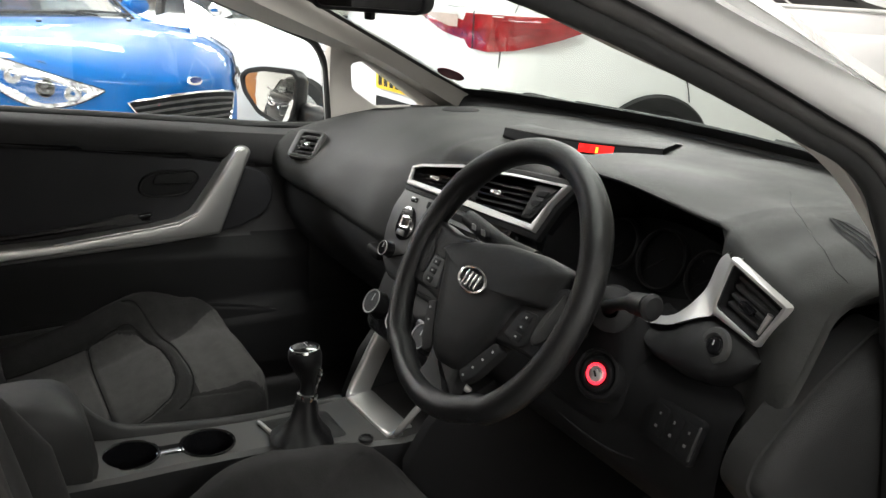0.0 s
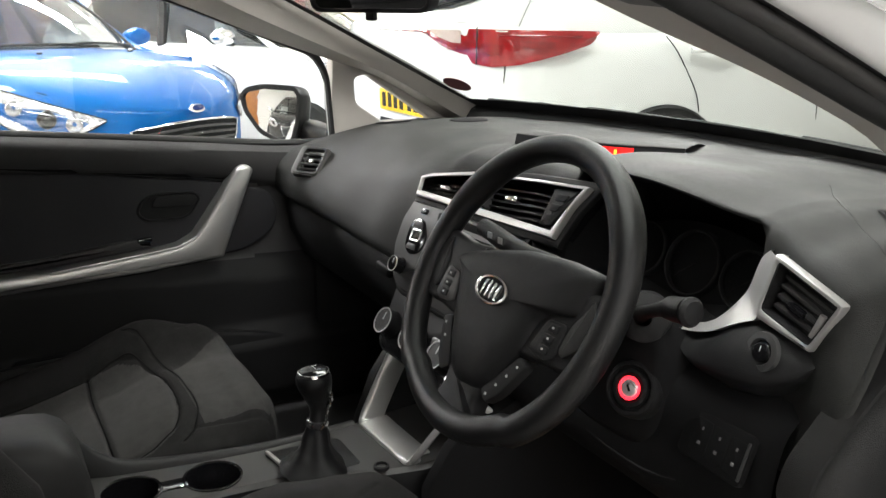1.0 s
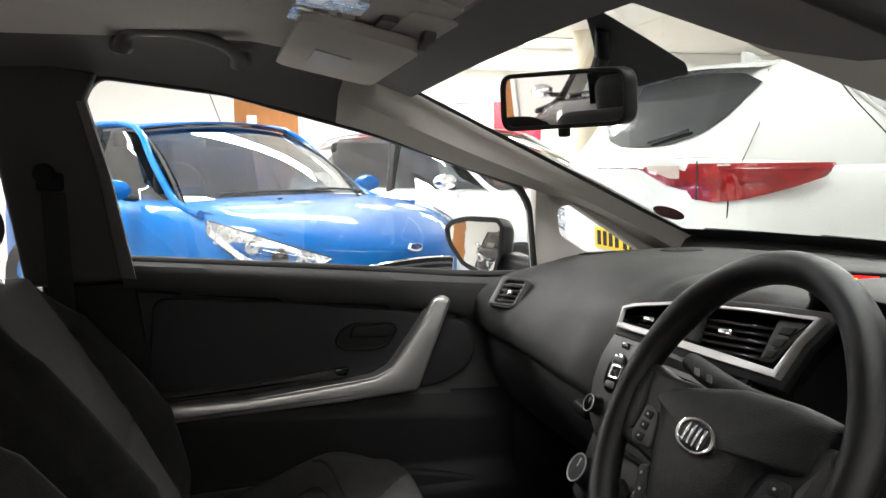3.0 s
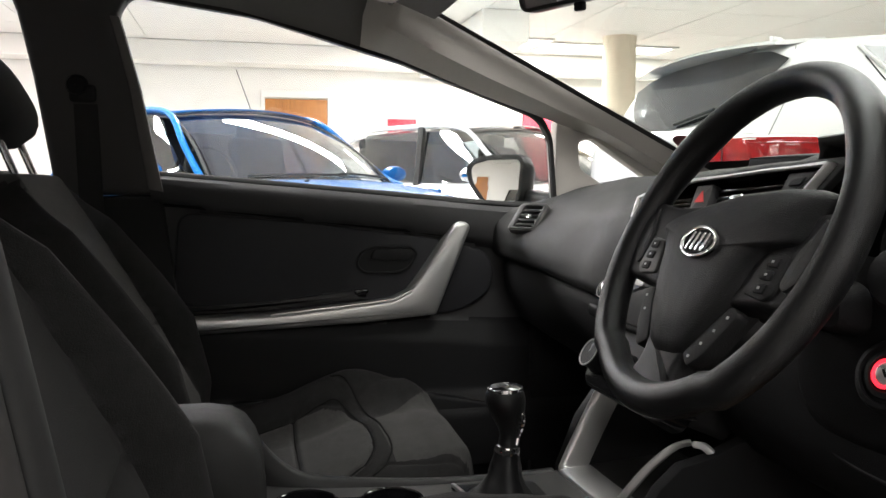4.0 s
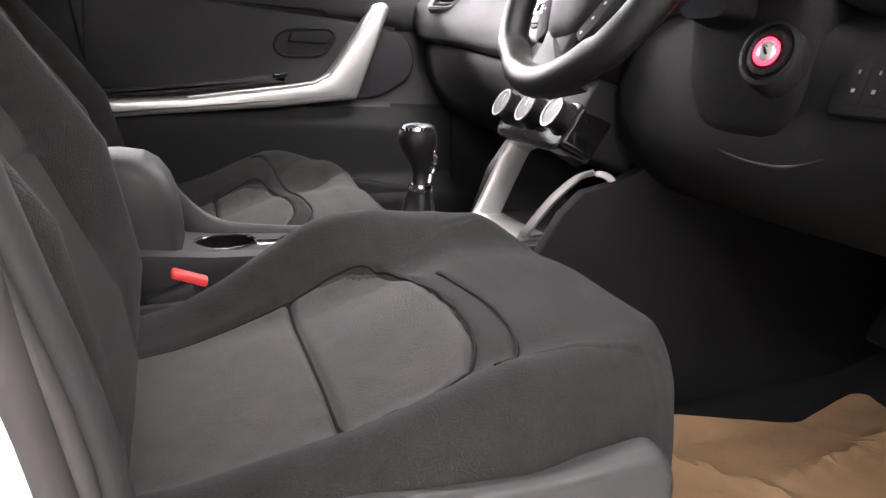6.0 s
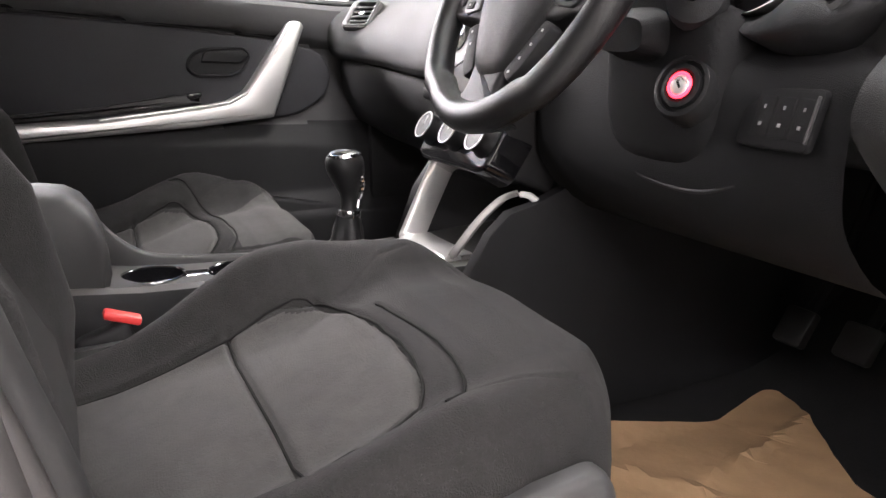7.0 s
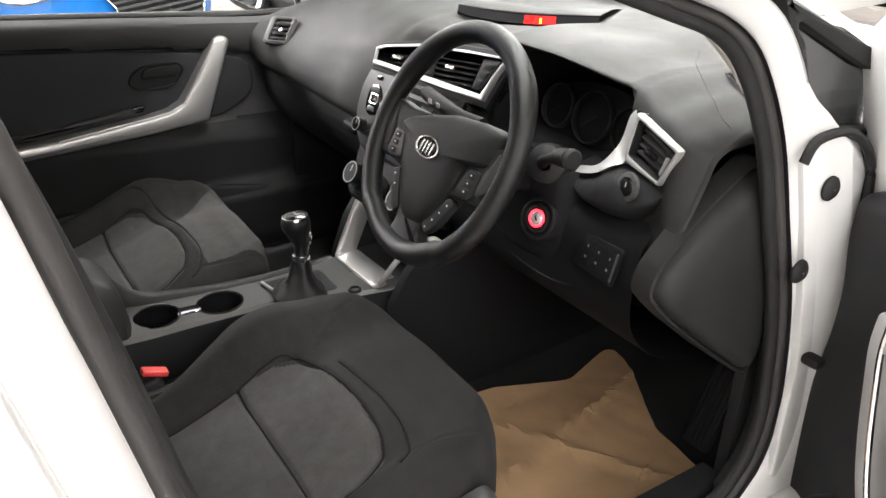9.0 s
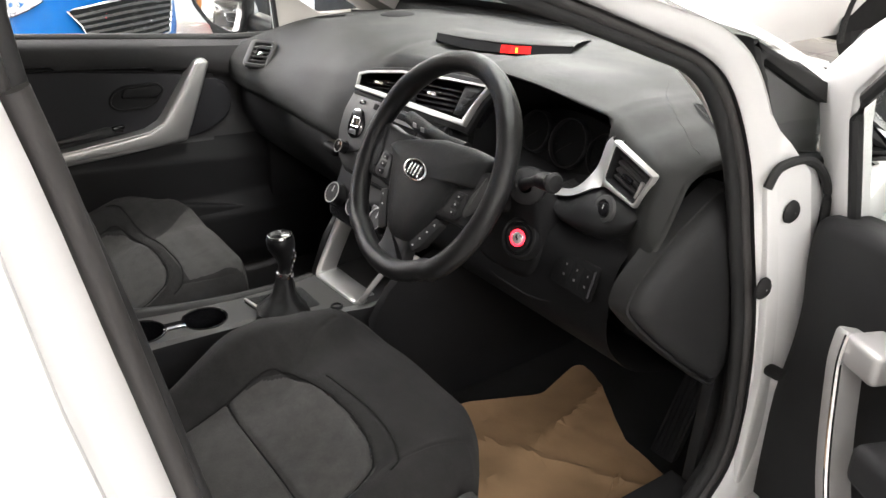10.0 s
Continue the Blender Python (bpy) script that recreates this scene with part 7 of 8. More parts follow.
        # lamp lying on the rounded corner
        def skin(y, z, back=0.0, s=s):
            x = -0.42 * (y / 0.8) ** 2.2 if y < 0.80 else -0.42 - (y - 0.80) * 3.6
            return Vector((x - 0.05 * max(0, z - 0.70) / 0.1 - back, s * y, z))
        lo = smooth_line([skin(0.455, 0.662), skin(0.56, 0.605), skin(0.68, 0.585), skin(0.78, 0.640), skin(0.852, 0.790)], 5)
        hi = smooth_line([skin(0.455, 0.672), skin(0.56, 0.715), skin(0.66, 0.760), skin(0.75, 0.805), skin(0.845, 0.868)], 5)
        push = Vector((0.032, s * 0.026, 0.012)) * (1 if s < 0 else 0.25)
        rows_l = [[m @ (p.lerp(q, t) + push * (0.45 - 1.5 * math.sin(math.pi * t) * math.sin(math.pi * k / 20) * 0.7)) for k, (p, q) in enumerate(zip(lo, hi))] for t in np.linspace(0, 1, 7)]
        lamp = part("headlamp", loft(rows_l, False, False), REFLECT, car, "long swept-back headlamp")
        rim_ = [m @ (p + push * 0.55) for p in lo] + [m @ (p + push * 0.55) for p in hi[::-1]]
        part("lamp_rim", tube(rim_, 0.0035, 6, True), RUBBER, lamp)
        part("lens", loft([[m @ (p.lerp(q, t) + push * (0.5 + 0.5 * math.sin(math.pi * t))) for p, q in zip(lo, hi)] for t in np.linspace(0, 1, 5)], False, False), LENS, lamp, "clear lens").visible_shadow = False
        out_ = m.to_3x3() @ Vector((0.80, s * 0.58, 0.12))
        for y_, z_, r_, k_ in ((0.575, 0.655, 0.036, 0), (0.665, 0.680, 0.046, 1), (0.755, 0.735, 0.034, 0)):
            bm_l = basis(m @ (skin(y_, z_) + push * 0.35), m.to_3x3() @ Vector((-0.58, s * 0.80, 0)), m.to_3x3() @ Vector((0, 0, 1)))
            if (bm_l.to_3x3() @ Vector((0, 0, 1))).dot(out_) < 0:
                bm_l = bm_l @ pose(0, 0, 0, 0, 180, 0)
            if k_:
                part("projector", lathe([(0.0005, 0.020), (0.018, 0.016), (0.030, 0.002), (0.034, -0.01), (0.040, 0.006), (0.044, 0.0)], bm_l, 24), PIANO, lamp, "dark projector lamp")
            else:
                part("bowl", lathe([(0.008, -0.022), (r_ * 0.65, -0.012), (r_, 0.006), (r_ * 1.08, 0.004)], bm_l, 20), CHROME, lamp, "chrome reflector bowl")
        wl_ = m @ Vector((-0.82, s * 0.80, 0.30))
        wh = part("wheel", lathe([(0.18, 0.06), (0.27, 0.07), (0.30, 0.05), (0.305, -0.05), (0.27, -0.09), (0.10, -0.08)], basis(wl_, m.to_3x3() @ Vector((1, 0, 0)), Vector((0, 0, 1))), 36), TYRE, car)
        part("rim", lathe([(0.0005, 0.05 * -s), (0.17, 0.055 * -s), (0.18, 0.06 * -s)], basis(wl_, m.to_3x3() @ Vector((1, 0, 0)), Vector((0, 0, 1))), 24), SILVER, wh)
        wl_ = m @ Vector((-3.28, s * 0.80, 0.30))
        part("wheel", lathe([(0.0005, 0.0), (0.27, 0.07), (0.30, 0.05), (0.305, -0.05), (0.27, -0.09), (0.0005, -0.08)], basis(wl_, m.to_3x3() @ Vector((1, 0, 0)), Vector((0, 0, 1))), 30), TYRE, car)
    # grille
    def nose(y, z, out=0.0):
        w = np.interp(z, [0.2, 0.5, 0.66, 0.72], [0.0, 0.02, 0.0, -0.04])
        return m @ Vector((0.012 + w + out - 0.42 * (abs(y) / 0.8) ** 2.2, y, z))
    part("grille_opening", sheet(lambda u, v: nose(u * (0.38 - 0.10 * (1 - v)), 0.42 + 0.22 * v - 0.03 * u * u * v, 0.010), np.linspace(-1, 1, 21), np.linspace(0, 1, 6)), DARKIN, car, "dark grille opening")
    for k in range(6):
        z = 0.440 + 0.034 * k
        ww = 0.28 + 0.080 * k / 5
        part("grille_bar", tube([nose(y, z - 0.03 * (y / 0.38) ** 2 * k / 5, 0.018) for y in np.linspace(-ww, ww, 21)], 0.0045, 6, flat=1.6), STACK, car, "dark grille bar with a light edge")
    edge_ = [(u * 0.38, 0.645 - 0.03 * u * u) for u in np.linspace(-1, 1, 21)] + [(0.33, 0.53), (0.28, 0.42)] + [(u * 0.28, 0.415) for u in np.linspace(0.9, -0.9, 9)] + [(-0.28, 0.42), (-0.33, 0.53)]
    part("grille_rim", tube([nose(y, z, 0.016) for y, z in edge_], 0.006, 8, True), CHROME, car, "chrome grille rim")
    part("bonnet_badge", lathe([(0.0005, 0.012), (0.045, 0.010), (0.055, 0.0)], basis(nose(0, 0.705, 0.045), m.to_3x3() @ Vector((0, 1, 0)), m.to_3x3() @ Vector((-0.5, 0, 0.86))) @ Matrix.Diagonal((1, 0.45, 1, 1)), 28), CHROME, car, "plain oval badge")
    part("badge_field", lathe([(0.0005, 0.014), (0.040, 0.013), (0.044, 0.0)], basis(nose(0, 0.705, 0.045), m.to_3x3() @ Vector((0, 1, 0)), m.to_3x3() @ Vector((-0.5, 0, 0.86))) @ Matrix.Diagonal((1, 0.42, 1, 1)), 28), mat("navy_enamel", (0.01, 0.02, 0.10), 0.2), car)
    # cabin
    # dark back wall added so the bright room doesn't show through
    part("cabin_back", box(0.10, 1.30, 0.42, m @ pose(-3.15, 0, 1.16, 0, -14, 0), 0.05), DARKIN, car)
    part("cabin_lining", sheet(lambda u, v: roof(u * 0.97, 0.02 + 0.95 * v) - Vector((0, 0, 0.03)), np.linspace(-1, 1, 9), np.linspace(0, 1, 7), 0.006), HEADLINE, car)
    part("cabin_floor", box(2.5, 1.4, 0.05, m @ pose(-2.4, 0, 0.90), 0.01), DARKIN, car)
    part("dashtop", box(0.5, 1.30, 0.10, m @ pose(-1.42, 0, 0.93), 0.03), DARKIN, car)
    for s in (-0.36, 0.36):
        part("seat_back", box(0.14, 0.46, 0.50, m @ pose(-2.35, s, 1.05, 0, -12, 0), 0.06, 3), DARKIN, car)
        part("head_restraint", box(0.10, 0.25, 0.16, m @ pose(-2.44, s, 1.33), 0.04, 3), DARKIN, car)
    part("wheel_ring", tube([m @ Vector((-1.78 - 0.06 * math.sin(a), -0.36 + 0.18 * math.cos(a), 1.02 + 0.17 * math.sin(a))) for a in np.linspace(0, 2 * math.pi, 24, endpoint=False)], 0.014, 8, True), DARKIN, car)
    for y0, y1 in ((0.62, 0.02), (0.05, -0.52)):
        part("wiper", tube([ws(y0 / 0.70 + (y1 - y0) / 0.70 * t, 0.045 + 0.02 * t) + Vector((0, 0, 0.012)) for t in np.linspace(0, 1, 9)], 0.008, 6), RUBBER, car)
    # ceiling light mirrored in the windscreen, put in as a white sheet
    part("screen_glare", sheet(lambda u, v: ws(0.30 + 0.42 * u, 0.06 + 0.26 * v) - Vector((0, 0, 0.02)), np.linspace(0, 1, 3), np.linspace(0, 1, 3), 0.002), PLAINW, car, "white sheet in place of a windscreen reflection")
    if detail:
        part("aerial", tube([m @ Vector((-1.86, 0, 1.45)), m @ Vector((-2.05, 0, 1.75))], 0.0035, 6), RUBBER, car, "thin roof aerial")
    for s in (-1, 1):
        part("bonnet_line", tube([m @ Vector((-0.32 - 0.62 * t, s * (0.62 + 0.16 * t ** 0.7), np.interp(0.32 + 0.62 * t, [0.30, 0.42, 0.58, 0.95], [0.790, 0.818, 0.858, 0.925]))) for t in np.linspace(0, 1, 14)], 0.003, 5), RUBBER, car)
        part("bonnet_edge", tube([m @ Vector((-0.42 * (y / 0.8) ** 2.2 - 0.035, s * y, 0.716 + 0.004 * y)) for y in np.linspace(0.0, 0.47, 12)], 0.0035, 5), RUBBER, car, "dark bonnet shut line")
        part("washer_jet", box(0.03, 0.02, 0.012, m @ pose(-0.78, s * 0.30, 0.962), 0.004), RUBBER, car)
    return car


def place(x, y, heading):
    return Matrix.Translation((x, y, 0)) @ pose(0, 0, 0, 0, 0, heading)


BLUE_M = place(-3.395, 1.366, 31.2)
blue = hatchback("blue_hatchback", "bright blue hatchback parked nose out on the showroom floor", BLUE_M, BLUE)
hatchback("white_hatchback", "white hatchback parked beside the blue one", place(-4.34, 3.60, 31.0), WHITE, False)


hatchback("dark_hatchback", "dark grey hatchback parked behind, seen in the door mirror", place(-1.05, -3.7, 90), DARKPAINT, False)


def suv():
    car = thing("white_suv", "white sport utility car seen from its rear corner", "car")
    cx = -2.785
    plan = [(2.300, 0.60), (2.315, 0.74), (2.345, 0.82), (2.40, 0.87), (2.50, 0.900), (2.74, 0.916), (3.2, 0.922), (4.6, 0.922), (6.2, 0.90), (6.75, 0.82), (6.95, 0.62)]
    py, pw = [p[0] for p in plan], [p[1] for p in plan]
    yy = np.concatenate([np.linspace(2.30, 2.52, 12), np.linspace(2.6, 6.95, 48)])
    rings = []
    for y in yy:
        w = np.interp(y, py, pw)
        zt = np.interp(y, [2.3, 2.5, 5.4, 6.3, 6.95], [1.16, 1.17, 1.13, 1.04, 0.85])
        half = [(0.93, 0.28), (0.995, 0.42), (1.0, 0.62), (0.985, 0.80), (0.992, 0.97), (0.975, zt - 0.07), (0.94, zt - 0.02), (0.85, zt), (0.45, zt + 0.005)]
        pts = [(cx + w * a, z) for a, z in half] + [(cx - w * a, z) for a, z in half[::-1]]
        rings.append([(x, y, z) for x, z in pts])
    part("body", loft(rings, True, True), WHITE, car, "white painted body", 45)
    gy = np.concatenate([np.linspace(2.40, 2.80, 12), np.linspace(2.95, 5.95, 26)])
    rings = []
    for y in gy:
        zt = np.interp(y, [2.40, 2.48, 2.56, 2.62, 2.72, 3.2, 4.2, 4.8, 5.4, 5.95], [1.19, 1.30, 1.45, 1.545, 1.585, 1.635, 1.635, 1.58, 1.38, 1.13])
        wb = np.interp(y, [2.40, 2.55, 2.8, 4.8, 5.95], [0.80, 0.85, 0.875, 0.865, 0.80])
        k = (zt - 1.10) / 0.53
        wt = wb - 0.20 * k
        pts = [(wb, 1.10), (wb * 0.97 + wt * 0.03, 1.10 + 0.2 * (zt - 1.10)), (wt + 0.02, zt - 0.06 * k), (wt - 0.05, zt - 0.012), (wt * 0.5, zt + 0.012 * k)]
        full = [(cx + a, z) for a, z in pts] + [(cx - a, z) for a, z in pts[::-1]]
        rings.append([(x, y, z) for x, z in full])
    part("upper_body", loft(rings, True, True), WHITE, car, "white roof and pillars", 45)

    def rear(x, z, out=0.0):
        """Point on the tailgate slope."""
        y = np.interp(z, [1.15, 1.19, 1.30, 1.45, 1.545], [2.385, 2.40, 2.48, 2.56, 2.62])
        return Vector((x, y - out + 0.05 * max(0, abs(x - cx) - 0.45), z + out * 0.4))

    def rw(u, v):
        lo_z = np.interp(abs(u), [0, 0.35, 0.62, 0.82, 0.93, 1.0], [1.215, 1.225, 1.262, 1.335, 1.415, 1.474])
        hi_z = np.interp(abs(u), [0, 0.43, 0.78, 1.0], [1.556, 1.553, 1.530, 1.478])
        return rear(cx + 0.70 * u, lo_z + (hi_z - lo_z) * v, 0.008)

    part("rear_window", sheet(rw, np.linspace(-1, 1, 41), np.linspace(0, 1, 11)), PIANO, car, "dark rear window")
    part("rear_wiper", tube([rear(cx + 0.05 + 0.30 * t, 1.235 + 0.05 * t, 0.02) for t in np.linspace(0, 1, 8)], 0.008, 6), RUBBER, car)
    sp = []
    for u in np.linspace(-1, 1, 13):
        x = cx + 0.64 * u
        y0 = 2.47 + 0.05 * u * u
        sp.append([(x, y0 + 0.03, 1.576 - 0.03 * u * u), (x, y0 + 0.05, 1.594 - 0.03 * u * u), (x, 2.80, 1.618 - 0.03 * u * u), (x, 2.80, 1.58), (x, y0 + 0.10, 1.568 - 0.02 * u * u)])
    part("spoiler", loft(sp, True, True), WHITE, car, "white roof spoiler")
    # tail lamp wrapping round the corner
    corner = smooth_line([(cx - 0.30, 2.308, 0), (cx + 0.10, 2.306, 0), (cx + 0.50, 2.303, 0), (cx + 0.74, 2.312, 0), (cx + 0.835, 2.352, 0), (cx + 0.895, 2.45, 0), (cx + 0.925, 2.58, 0), (cx + 0.936, 2.76, 0)], 8)
    n = len(corner)
    lam = thing_part = part("tail_lamp", loft([[p + Vector((0, 0, 1.140 + 0.0 * i)) for i, p in enumerate(corner)],
                  [p + Vector((0.012 * min(1, 3 * i / n), -0.012 * max(0, 1 - i / n), 1.140 - 0.5 * np.interp(i / (n - 1), [0, 0.17, 0.23, 0.32, 0.45, 0.63, 0.75, 0.87, 0.965, 1.0], [0.033, 0.036, 0.10, 0.148, 0.160, 0.147, 0.124, 0.095, 0.055, 0.018]))) for i, p in enumerate(corner)],
                  [p + Vector((0, 0, 1.140 - np.interp(i / (n - 1), [0, 0.17, 0.23, 0.32, 0.45, 0.63, 0.75, 0.87, 0.965, 1.0], [0.033, 0.036, 0.10, 0.148, 0.160, 0.147, 0.124, 0.095, 0.055, 0.018]))) for i, p in enumerate(corner)]], False, False), REDLENS, car, "red wrap-round tail lamp")
    for a, b, dz in ((0.26, 0.36, 0.045), (0.39, 0.55, 0.050), (0.60, 0.84, 0.034)):
        i0, i1 = int(a * n), int(b * n)
        cells = [p + Vector((0.013, -0.011, 1.128 - dz)) for p in corner[i0:i1]]
        part("lamp_cell", loft([cells, [c - Vector((-0.003, 0, dz * 0.9)) for c in cells]], False, False), REDDARK, lam, "dark red lamp cell")
    # highlight on the lens, added as a chrome strip
    part("lamp_gleam", tube([p + Vector((0.010, -0.010, 1.133)) for p in corner[int(0.48 * n):int(0.58 * n)]], 0.0035, 6), CHROME, lam)
    gap_i = int(0.385 * n)
    part("lamp_gap", tube([corner[gap_i] + Vector((0.011, -0.013, z)) for z in (1.150, 1.10, 1.05, 0.985)], 0.0035, 6), RUBBER, lam, "dark gap between the lamp halves")
    pale = [p + Vector((0.006, -0.012, 1.130)) for p in corner[int(0.20 * n):int(0.33 * n)]]
    part("reversing_lens", loft([pale, [c - Vector((0, 0, 0.055 * min(1, 0.35 + k / 6))) for k, c in enumerate(pale)]], False, False), PALELENS, lam, "pale reversing lamp lens")
    part("lamp_line", tube([p + Vector((0.012, -0.012, 1.118)) for p in corner[int(0.50 * n):int(0.93 * n)]], 0.003, 6), REDDARK, lam)
    # shut lines, handle, moulding, arch
    sidex = lambda y, z=0.95, o=0.0: cx + np.interp(y, py, pw) * 0.992 + o
    part("tailgate_gap", tube([(sidex(2.40) - 0.075, 2.360, 0.70), (sidex(2.40) - 0.045, 2.352, 0.98), (sidex(2.40) - 0.05, 2.355, 1.0)], 0.004, 6), RUBBER, car)
    part("pillar_gap", tube([Vector((cx + 0.825, 2.41, 1.15)), Vector((cx + 0.775, 2.52, 1.30)), Vector((cx + 0.70, 2.60, 1.44)), Vector((cx + 0.655, 2.645, 1.54))], 0.0018, 6), RUBBER, car)
    dline = [(3.19, 1.12), (3.27, 1.05), (3.35, 0.95), (3.42, 0.85), (3.45, 0.76)]
    part("door_gap", tube([(sidex(p.x) - 0.001, p.x, p.y) for p in smooth_line([(a, b, 0) for a, b in dline], 5)], 0.003, 6), RUBBER, car, "dark door shut line")
    part("door_gap", tube([(sidex(4.35) + 0.0, 4.35, z) for z in np.linspace(0.45, 1.10, 6)], 0.003, 6), RUBBER, car)
    hd = part("door_handle", tube(smooth_line([(sidex(3.35) + 0.002, 3.36, 1.055), (sidex(3.4) + 0.026, 3.42, 1.060), (sidex(3.5) + 0.030, 3.52, 1.060), (sidex(3.6) + 0.026, 3.62, 1.060), (sidex(3.6) + 0.002, 3.68, 1.055)], 5), 0.016, 10), WHITE, car, "white door handle")
    # highlight on the handle, added as a chrome piece
    part("handle_gleam", box(0.003, 0.06, 0.012, (sidex(3.45) + 0.0445, 3.50, 1.066), 0.001), CHROME, hd)
    def side_at(y, z, out=0.0):
        """Point on the glasshouse side."""
        wb = np.interp(y, [2.40, 2.55, 2.8, 4.8, 5.95], [0.80, 0.85, 0.875, 0.865, 0.80])
        return Vector((cx + np.interp(z, [1.10, 1.205, 1.575], [wb, wb - 0.006, wb - 0.180]) + out, y, z))

    def sgl(u, v):
        z = 1.262 + 0.285 * v * min(1, 3.0 * (1.04 - u))
        return side_at(3.25 - 0.33 * v ** 0.8 * (1 - u) + 1.95 * u - 0.55 * u * v, z, 0.005)

    for u0, u1 in ((0, 0.47), (0.485, 1)):
        part("side_window", sheet(sgl, np.linspace(u0, u1, 10), np.linspace(0, 1, 9)), PIANO, car, "dark side window")
    rim_ = [sgl(0, v) + Vector((0.002, -0.012, 0)) for v in np.linspace(1, 0.12, 8)] + [sgl(u, 0) + Vector((0.003, 0, -0.012)) for u in np.linspace(0.01, 1, 12)]
    part("window_surround", tube(smooth_line(rim_, 2), 0.011, 8), WHITE, car, "white window surround")
    part("door_gap", tube([side_at(2.93, 1.50, 0.001), side_at(2.99, 1.40, 0.001), side_at(3.08, 1.28, 0.001), side_at(3.14, 1.20, 0.001), side_at(3.17, 1.15, 0.001)], 0.003, 6), RUBBER, car, "dark door shut line")
    for yw in (3.22, 6.15):
        ax = sidex(yw)
        arch = []
        for a in np.linspace(-0.15, math.pi + 0.15, 25):
            d = Vector((0, math.cos(a), math.sin(a)))
            c = Vector((ax, yw, 0.305))
            arch.append([c + d * 0.425 + Vector((-0.20, 0, 0)), c + d * 0.425 + Vector((0.012, 0, 0)), c + d * 0.485 + Vector((0.014, 0, 0)), c + d * 0.500 + Vector((0.002, 0, 0))])
        part("arch_trim", loft(arch, False, False), PLASTIC, car, "black wheel arch moulding")
        part("arch_well", prism([(0.46 * math.cos(a), 0.46 * math.sin(a)) for a in np.linspace(0, math.pi, 20)], 0.012, basis((ax - 0.004, yw, 0.305), (0, 1, 0), (0, 0, 1)), 0), DARKIN, car)
        wh = part("wheel", lathe([(0.0005, -0.08), (0.28, -0.08), (0.335, -0.05), (0.345, 0.02), (0.33, 0.055), (0.26, 0.06), (0.24, 0.03), (0.0005, 0.03)], basis((ax - 0.06, yw, 0.345), (0, 1, 0), (0, 0, 1)), 40), TYRE, car)
        for k in range(5):
            part("spoke", box(0.20, 0.06, 0.03, basis((ax - 0.02, yw, 0.345), (0, 1, 0), (0, 0, 1)) @ pose(0, 0, 0, 0, 0, 72 * k) @ pose(0.12, 0, 0), 0.01), SILVER, wh)
    part("bumper_moulding", loft([[p + Vector((0.012, -0.012, z)) for p in corner] for z in (0.32, 0.40, 0.60, 0.66)], False, False), PLASTIC, car, "black lower bumper")
    pl_m = basis((cx + 0.0, 2.284, 0.76), (1, 0, 0), (0, -0.05, 1))
    pt = part("number_plate", prism(rounded([(-0.26, -0.055), (0.26, -0.055), (0.26, 0.055), (-0.26, 0.055)], 0.006), 0.006, pl_m, 0.001), YELLOW, car, "yellow rear number plate")
    for k in range(7):
        part("plate_bar", box(0.042, 0.075, 0.001, pl_m @ pose(-0.205 + 0.066 * k + (0.02 if k > 3 else 0), 0, 0.0068), 0), RUBBER, pt)
    part("aerial_fin", prism([(0, 0), (0.16, 0), (0.05, 0.07), (0.0, 0.075)], 0.03, basis((cx + 0.015, 2.95, 1.625), (0, 1, 0), (0, 0, 1)), 0.006), WHITE, car, "white shark-fin aerial")
    return car


suv()

# ---- showroom ----
def wall(name, label, size, at, material=WALL):
    return tagged(finish(name, box(*size, at, 0), material), label, "wall", kind="structure")


X0, X1, Y0, Y1 = -10.6, 7.0, -8.0, 11.0
wall("wall_west", "white plastered showroom wall with doors", (0.2, Y1 - Y0, CEIL), (X0 - 0.1, (Y0 + Y1) / 2, CEIL / 2))
wall("wall_east", "white plastered showroom wall", (0.2, Y1 - Y0, CEIL), (X1 + 0.1, (Y0 + Y1) / 2, CEIL / 2))
wall("wall_north", "white plastered showroom wall", (X1 - X0, 0.2, CEIL), ((X0 + X1) / 2, Y1 + 0.1, CEIL / 2))
wall("wall_south", "white plastered showroom wall", (X1 - X0, 0.2, CEIL), ((X0 + X1) / 2, Y0 - 0.1, CEIL / 2))
fl = tagged(finish("floor", box(X1 - X0 + 0.4, Y1 - Y0 + 0.4, 0.1, ((X0 + X1) / 2, (Y0 + Y1) / 2, -0.055), 0), RUBBER), "pale tiled showroom floor", "floor", kind="structure")
ceil_bm = box(X1 - X0 + 0.4, Y1 - Y0 + 0.4, 0.1, ((X0 + X1) / 2, (Y0 + Y1) / 2, CEIL + 0.06), 0)
for i in range(int((X1 - X0) / 1.2)):
    for j in range(int((Y1 - Y0) / 1.2) + 1):
        box(1.19, 1.19, 0.012, (X0 + 0.6 + 1.2 * i, Y0 + 0.6 + 1.2 * j, CEIL + 0.004), 0, bm=ceil_bm)
tagged(finish("ceiling", ceil_bm, CEILM), "white suspended ceiling of square tiles", "ceiling", kind="structure")
wall("downstand", "white boxed ceiling beam", (3.2, 0.5, 0.32), (X0 + 1.65, 3.0, CEIL - 0.17))
wall("downstand_2", "white boxed ceiling beam", (0.45, Y1 - Y0, 0.25), (X0 + 0.24, (Y0 + Y1) / 2, CEIL - 0.135))
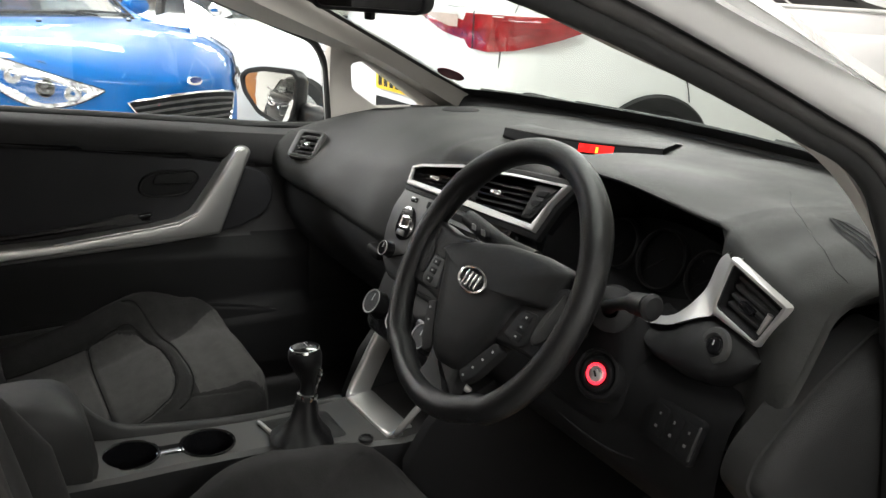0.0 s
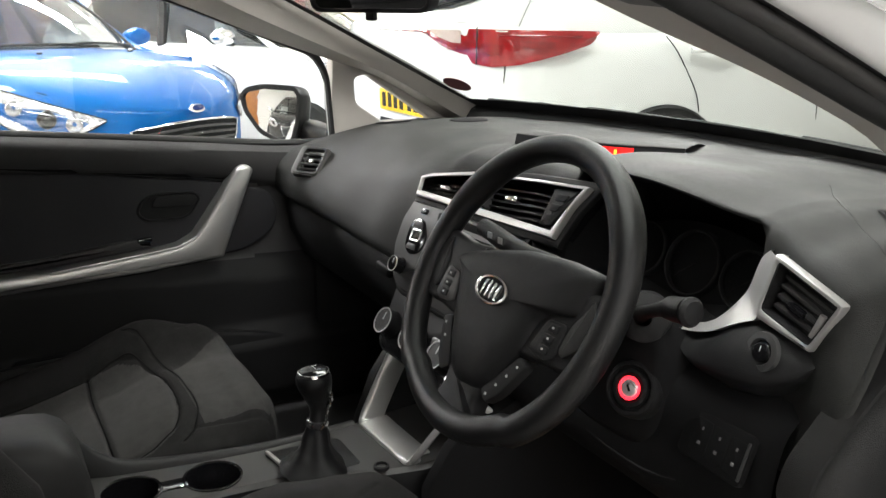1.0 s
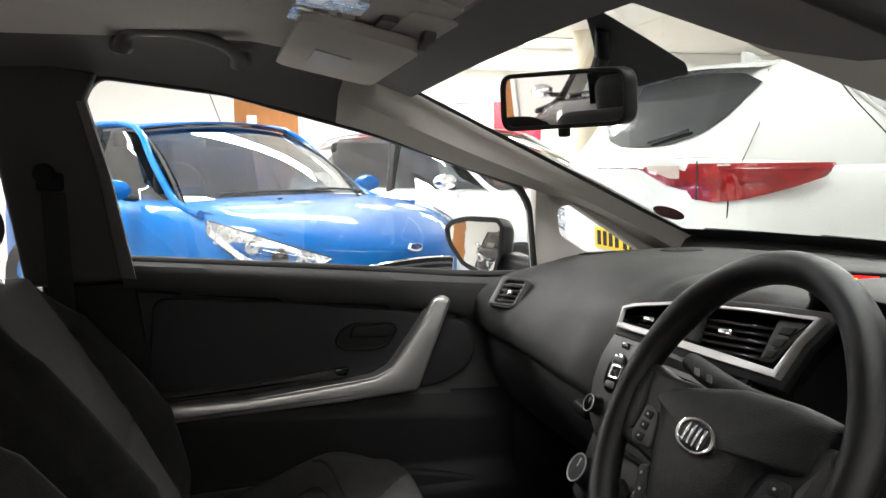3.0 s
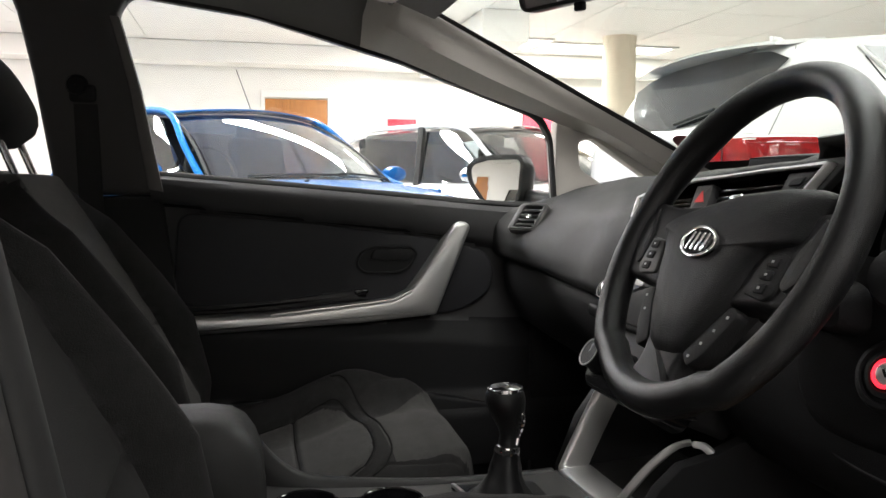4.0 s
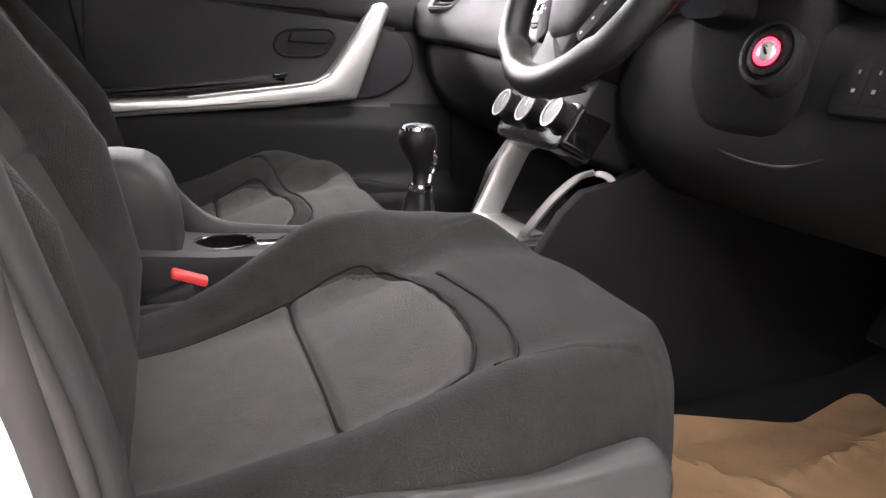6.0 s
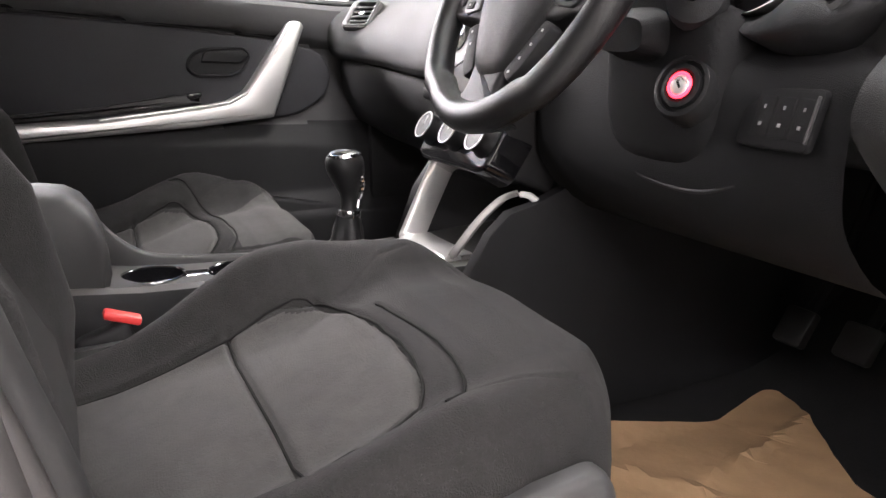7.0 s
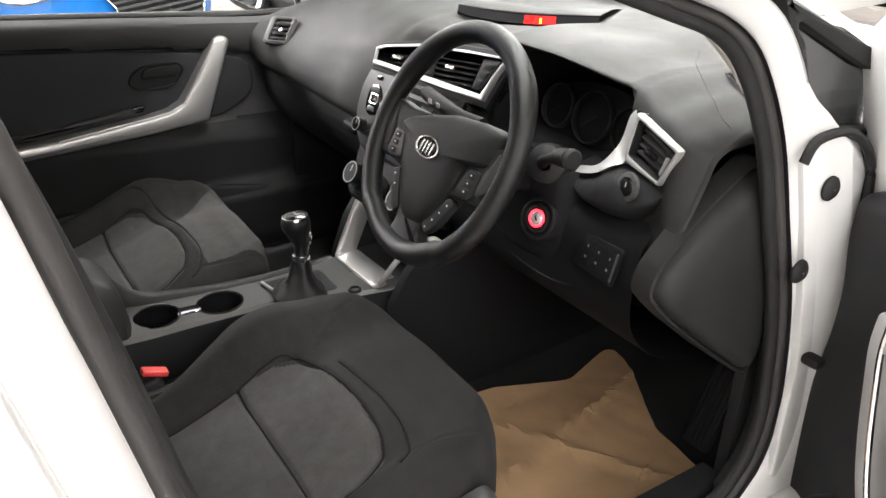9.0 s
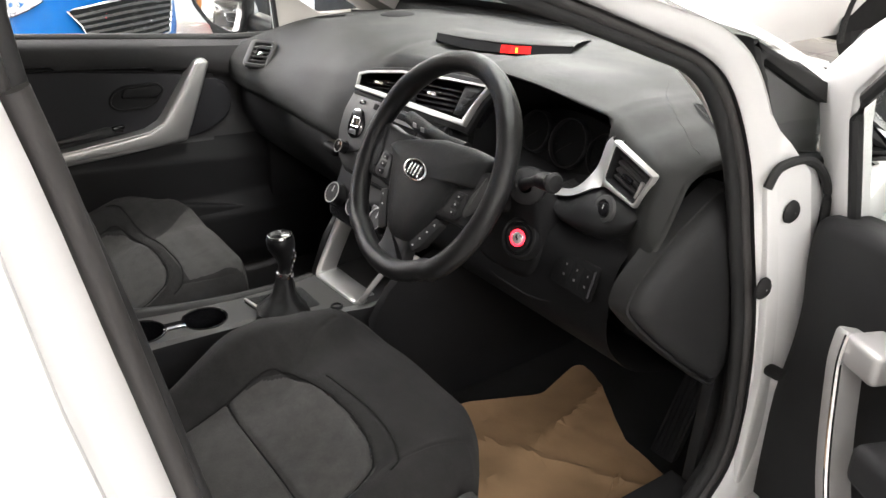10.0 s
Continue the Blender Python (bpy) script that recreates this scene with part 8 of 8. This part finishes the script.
# a panel for each entry of LAMPS, the added ones too
for lx, ly in LAMPS:
    lp = thing("ceiling_light", "lit rectangular ceiling panel, most of the set added", "ceiling light", "ceiling lights")
    part("frame", ring_prism([(-0.32, -0.92), (0.32, -0.92), (0.32, 0.92), (-0.32, 0.92)], [(-0.285, -0.885), (0.285, -0.885), (0.285, 0.885), (-0.285, 0.885)], 0.025, Matrix.Translation((lx, ly, CEIL - 0.028)), 0), SILVER, lp)
    part("diffuser", box(0.57, 1.77, 0.006, (lx, ly, CEIL - 0.012), 0), LIGHTPANEL, lp, "glowing diffuser")
# oak door and red boards on the far wall
wd = thing("door_1", "orange oak door with a small vision panel", "door", kind="structure")
part("leaf", box(0.05, 0.83, 2.07, (X0 + 0.03, 1.055, 1.045), 0.004), OAK, wd)
part("door_frame", ring_prism([(0.58, 0.0), (1.53, 0.0), (1.53, 2.19), (0.58, 2.19)], [(0.635, 0.003), (1.475, 0.003), (1.475, 2.10), (0.635, 2.10)], 0.06, SIDE(X0 + 0.002), 0.004), WALL, wd)
part("vision_panel", box(0.012, 0.13, 0.42, (X0 + 0.058, 0.86, 1.62), 0.004), PLAINW, wd, "bright vision panel")
part("door_handle", tube([(X0 + 0.056, 1.40, 1.0), (X0 + 0.11, 1.40, 1.0), (X0 + 0.11, 1.29, 1.0)], 0.01, 8), CHROME, wd)
for y0, y1, z1 in ((2.30, 2.70, 1.85), (4.27, 4.98, 2.05)):
    rbd = thing("display_board", "red display board standing against the wall", "board", "red display boards")
    part("panel", box(0.04, y1 - y0, z1 - 0.02, (X0 + 0.06, (y0 + y1) / 2, z1 / 2 + 0.01), 0.006), REDPANEL, rbd)
    part("edge_strip", box(0.046, y1 - y0 + 0.02, 0.02, (X0 + 0.06, (y0 + y1) / 2, z1), 0.003), SILVER, rbd)
ow = thing("window_1", "white framed interior window", "window", kind="structure")
part("window_frame", ring_prism([(2.78, 0.95), (3.98, 0.95), (3.98, 2.08), (2.78, 2.08)], [(2.84, 1.01), (3.92, 1.01), (3.92, 2.02), (2.84, 2.02)], 0.05, SIDE(X0 + 0.002), 0.006), WALL, ow)
part("pane", box(0.01, 1.10, 1.03, (X0 + 0.012, 3.38, 1.515), 0), mat("pale_window_blind", (0.62, 0.66, 0.70), 0.6, var=0.03), ow)
col_ = thing("column", "cream round showroom column", "column", kind="structure")
part("shaft", lathe([(0.21, 0.0), (0.20, 0.05), (0.20, CEIL - 0.05), (0.21, CEIL)], Matrix.Translation((-8.6, 4.85, 0.0)), 32), mat("cream_paint", (0.66, 0.58, 0.46), 0.7, var=0.05), col_)
sd = thing("door_2", "orange oak door in the wall behind", "door", kind="structure")
part("leaf", box(0.83, 0.05, 2.07, (-3.75, Y0 + 0.03, 1.045), 0.004), OAK, sd)
part("door_frame", ring_prism([(-4.225, 0.0), (-3.275, 0.0), (-3.275, 2.19), (-4.225, 2.19)], [(-4.17, 0.003), (-3.33, 0.003), (-3.33, 2.10), (-4.17, 2.10)], 0.06, basis((0, Y0 + 0.062, 0), (1, 0, 0), (0, 0, 1)), 0.004), WALL, sd)
part("door_handle", tube([(-4.10, Y0 + 0.056, 1.0), (-4.10, Y0 + 0.11, 1.0), (-3.99, Y0 + 0.11, 1.0)], 0.01, 8), CHROME, sd)
oc = thing("display_post", "orange timber post by the wall", "post", kind="structure")
part("shaft", box(0.35, 0.35, CEIL - 0.3, (-5.6, -3.8, (CEIL - 0.3) / 2 + 0.0), 0.01), OAK, oc)
# floor tiles as pieces: the stretch round the cars
tile_me = bpy.data.meshes.new("tile")
tb = box(0.594, 0.594, 0.012, (0, 0, 0), 0.002, 1)
tb.to_mesh(tile_me)
tb.free()
tile_me.materials.append(FLOORT)
for i in range(17):
    for j in range(15):
        t_ = new("tile", tile_me)
        t_.location = (-6.3 + 0.6 * i, -2.4 + 0.6 * j, 0.0)
        t_.parent = fl
rest = bmesh.new()
for i in range(29):
    for j in range(31):
        x, y = -10.5 + 0.6 * i, -7.8 + 0.6 * j
        if -6.35 < x < 3.5 and -2.45 < y < 6.2:
            continue
        put(rest, [(x - 0.297, y - 0.297, 0.006), (x + 0.297, y - 0.297, 0.006), (x + 0.297, y + 0.297, 0.006), (x - 0.297, y + 0.297, 0.006)], [(0, 1, 2, 3)])
rt = part("tile_field", rest, FLOORT, fl)
tagged(rt, kind="stuff")
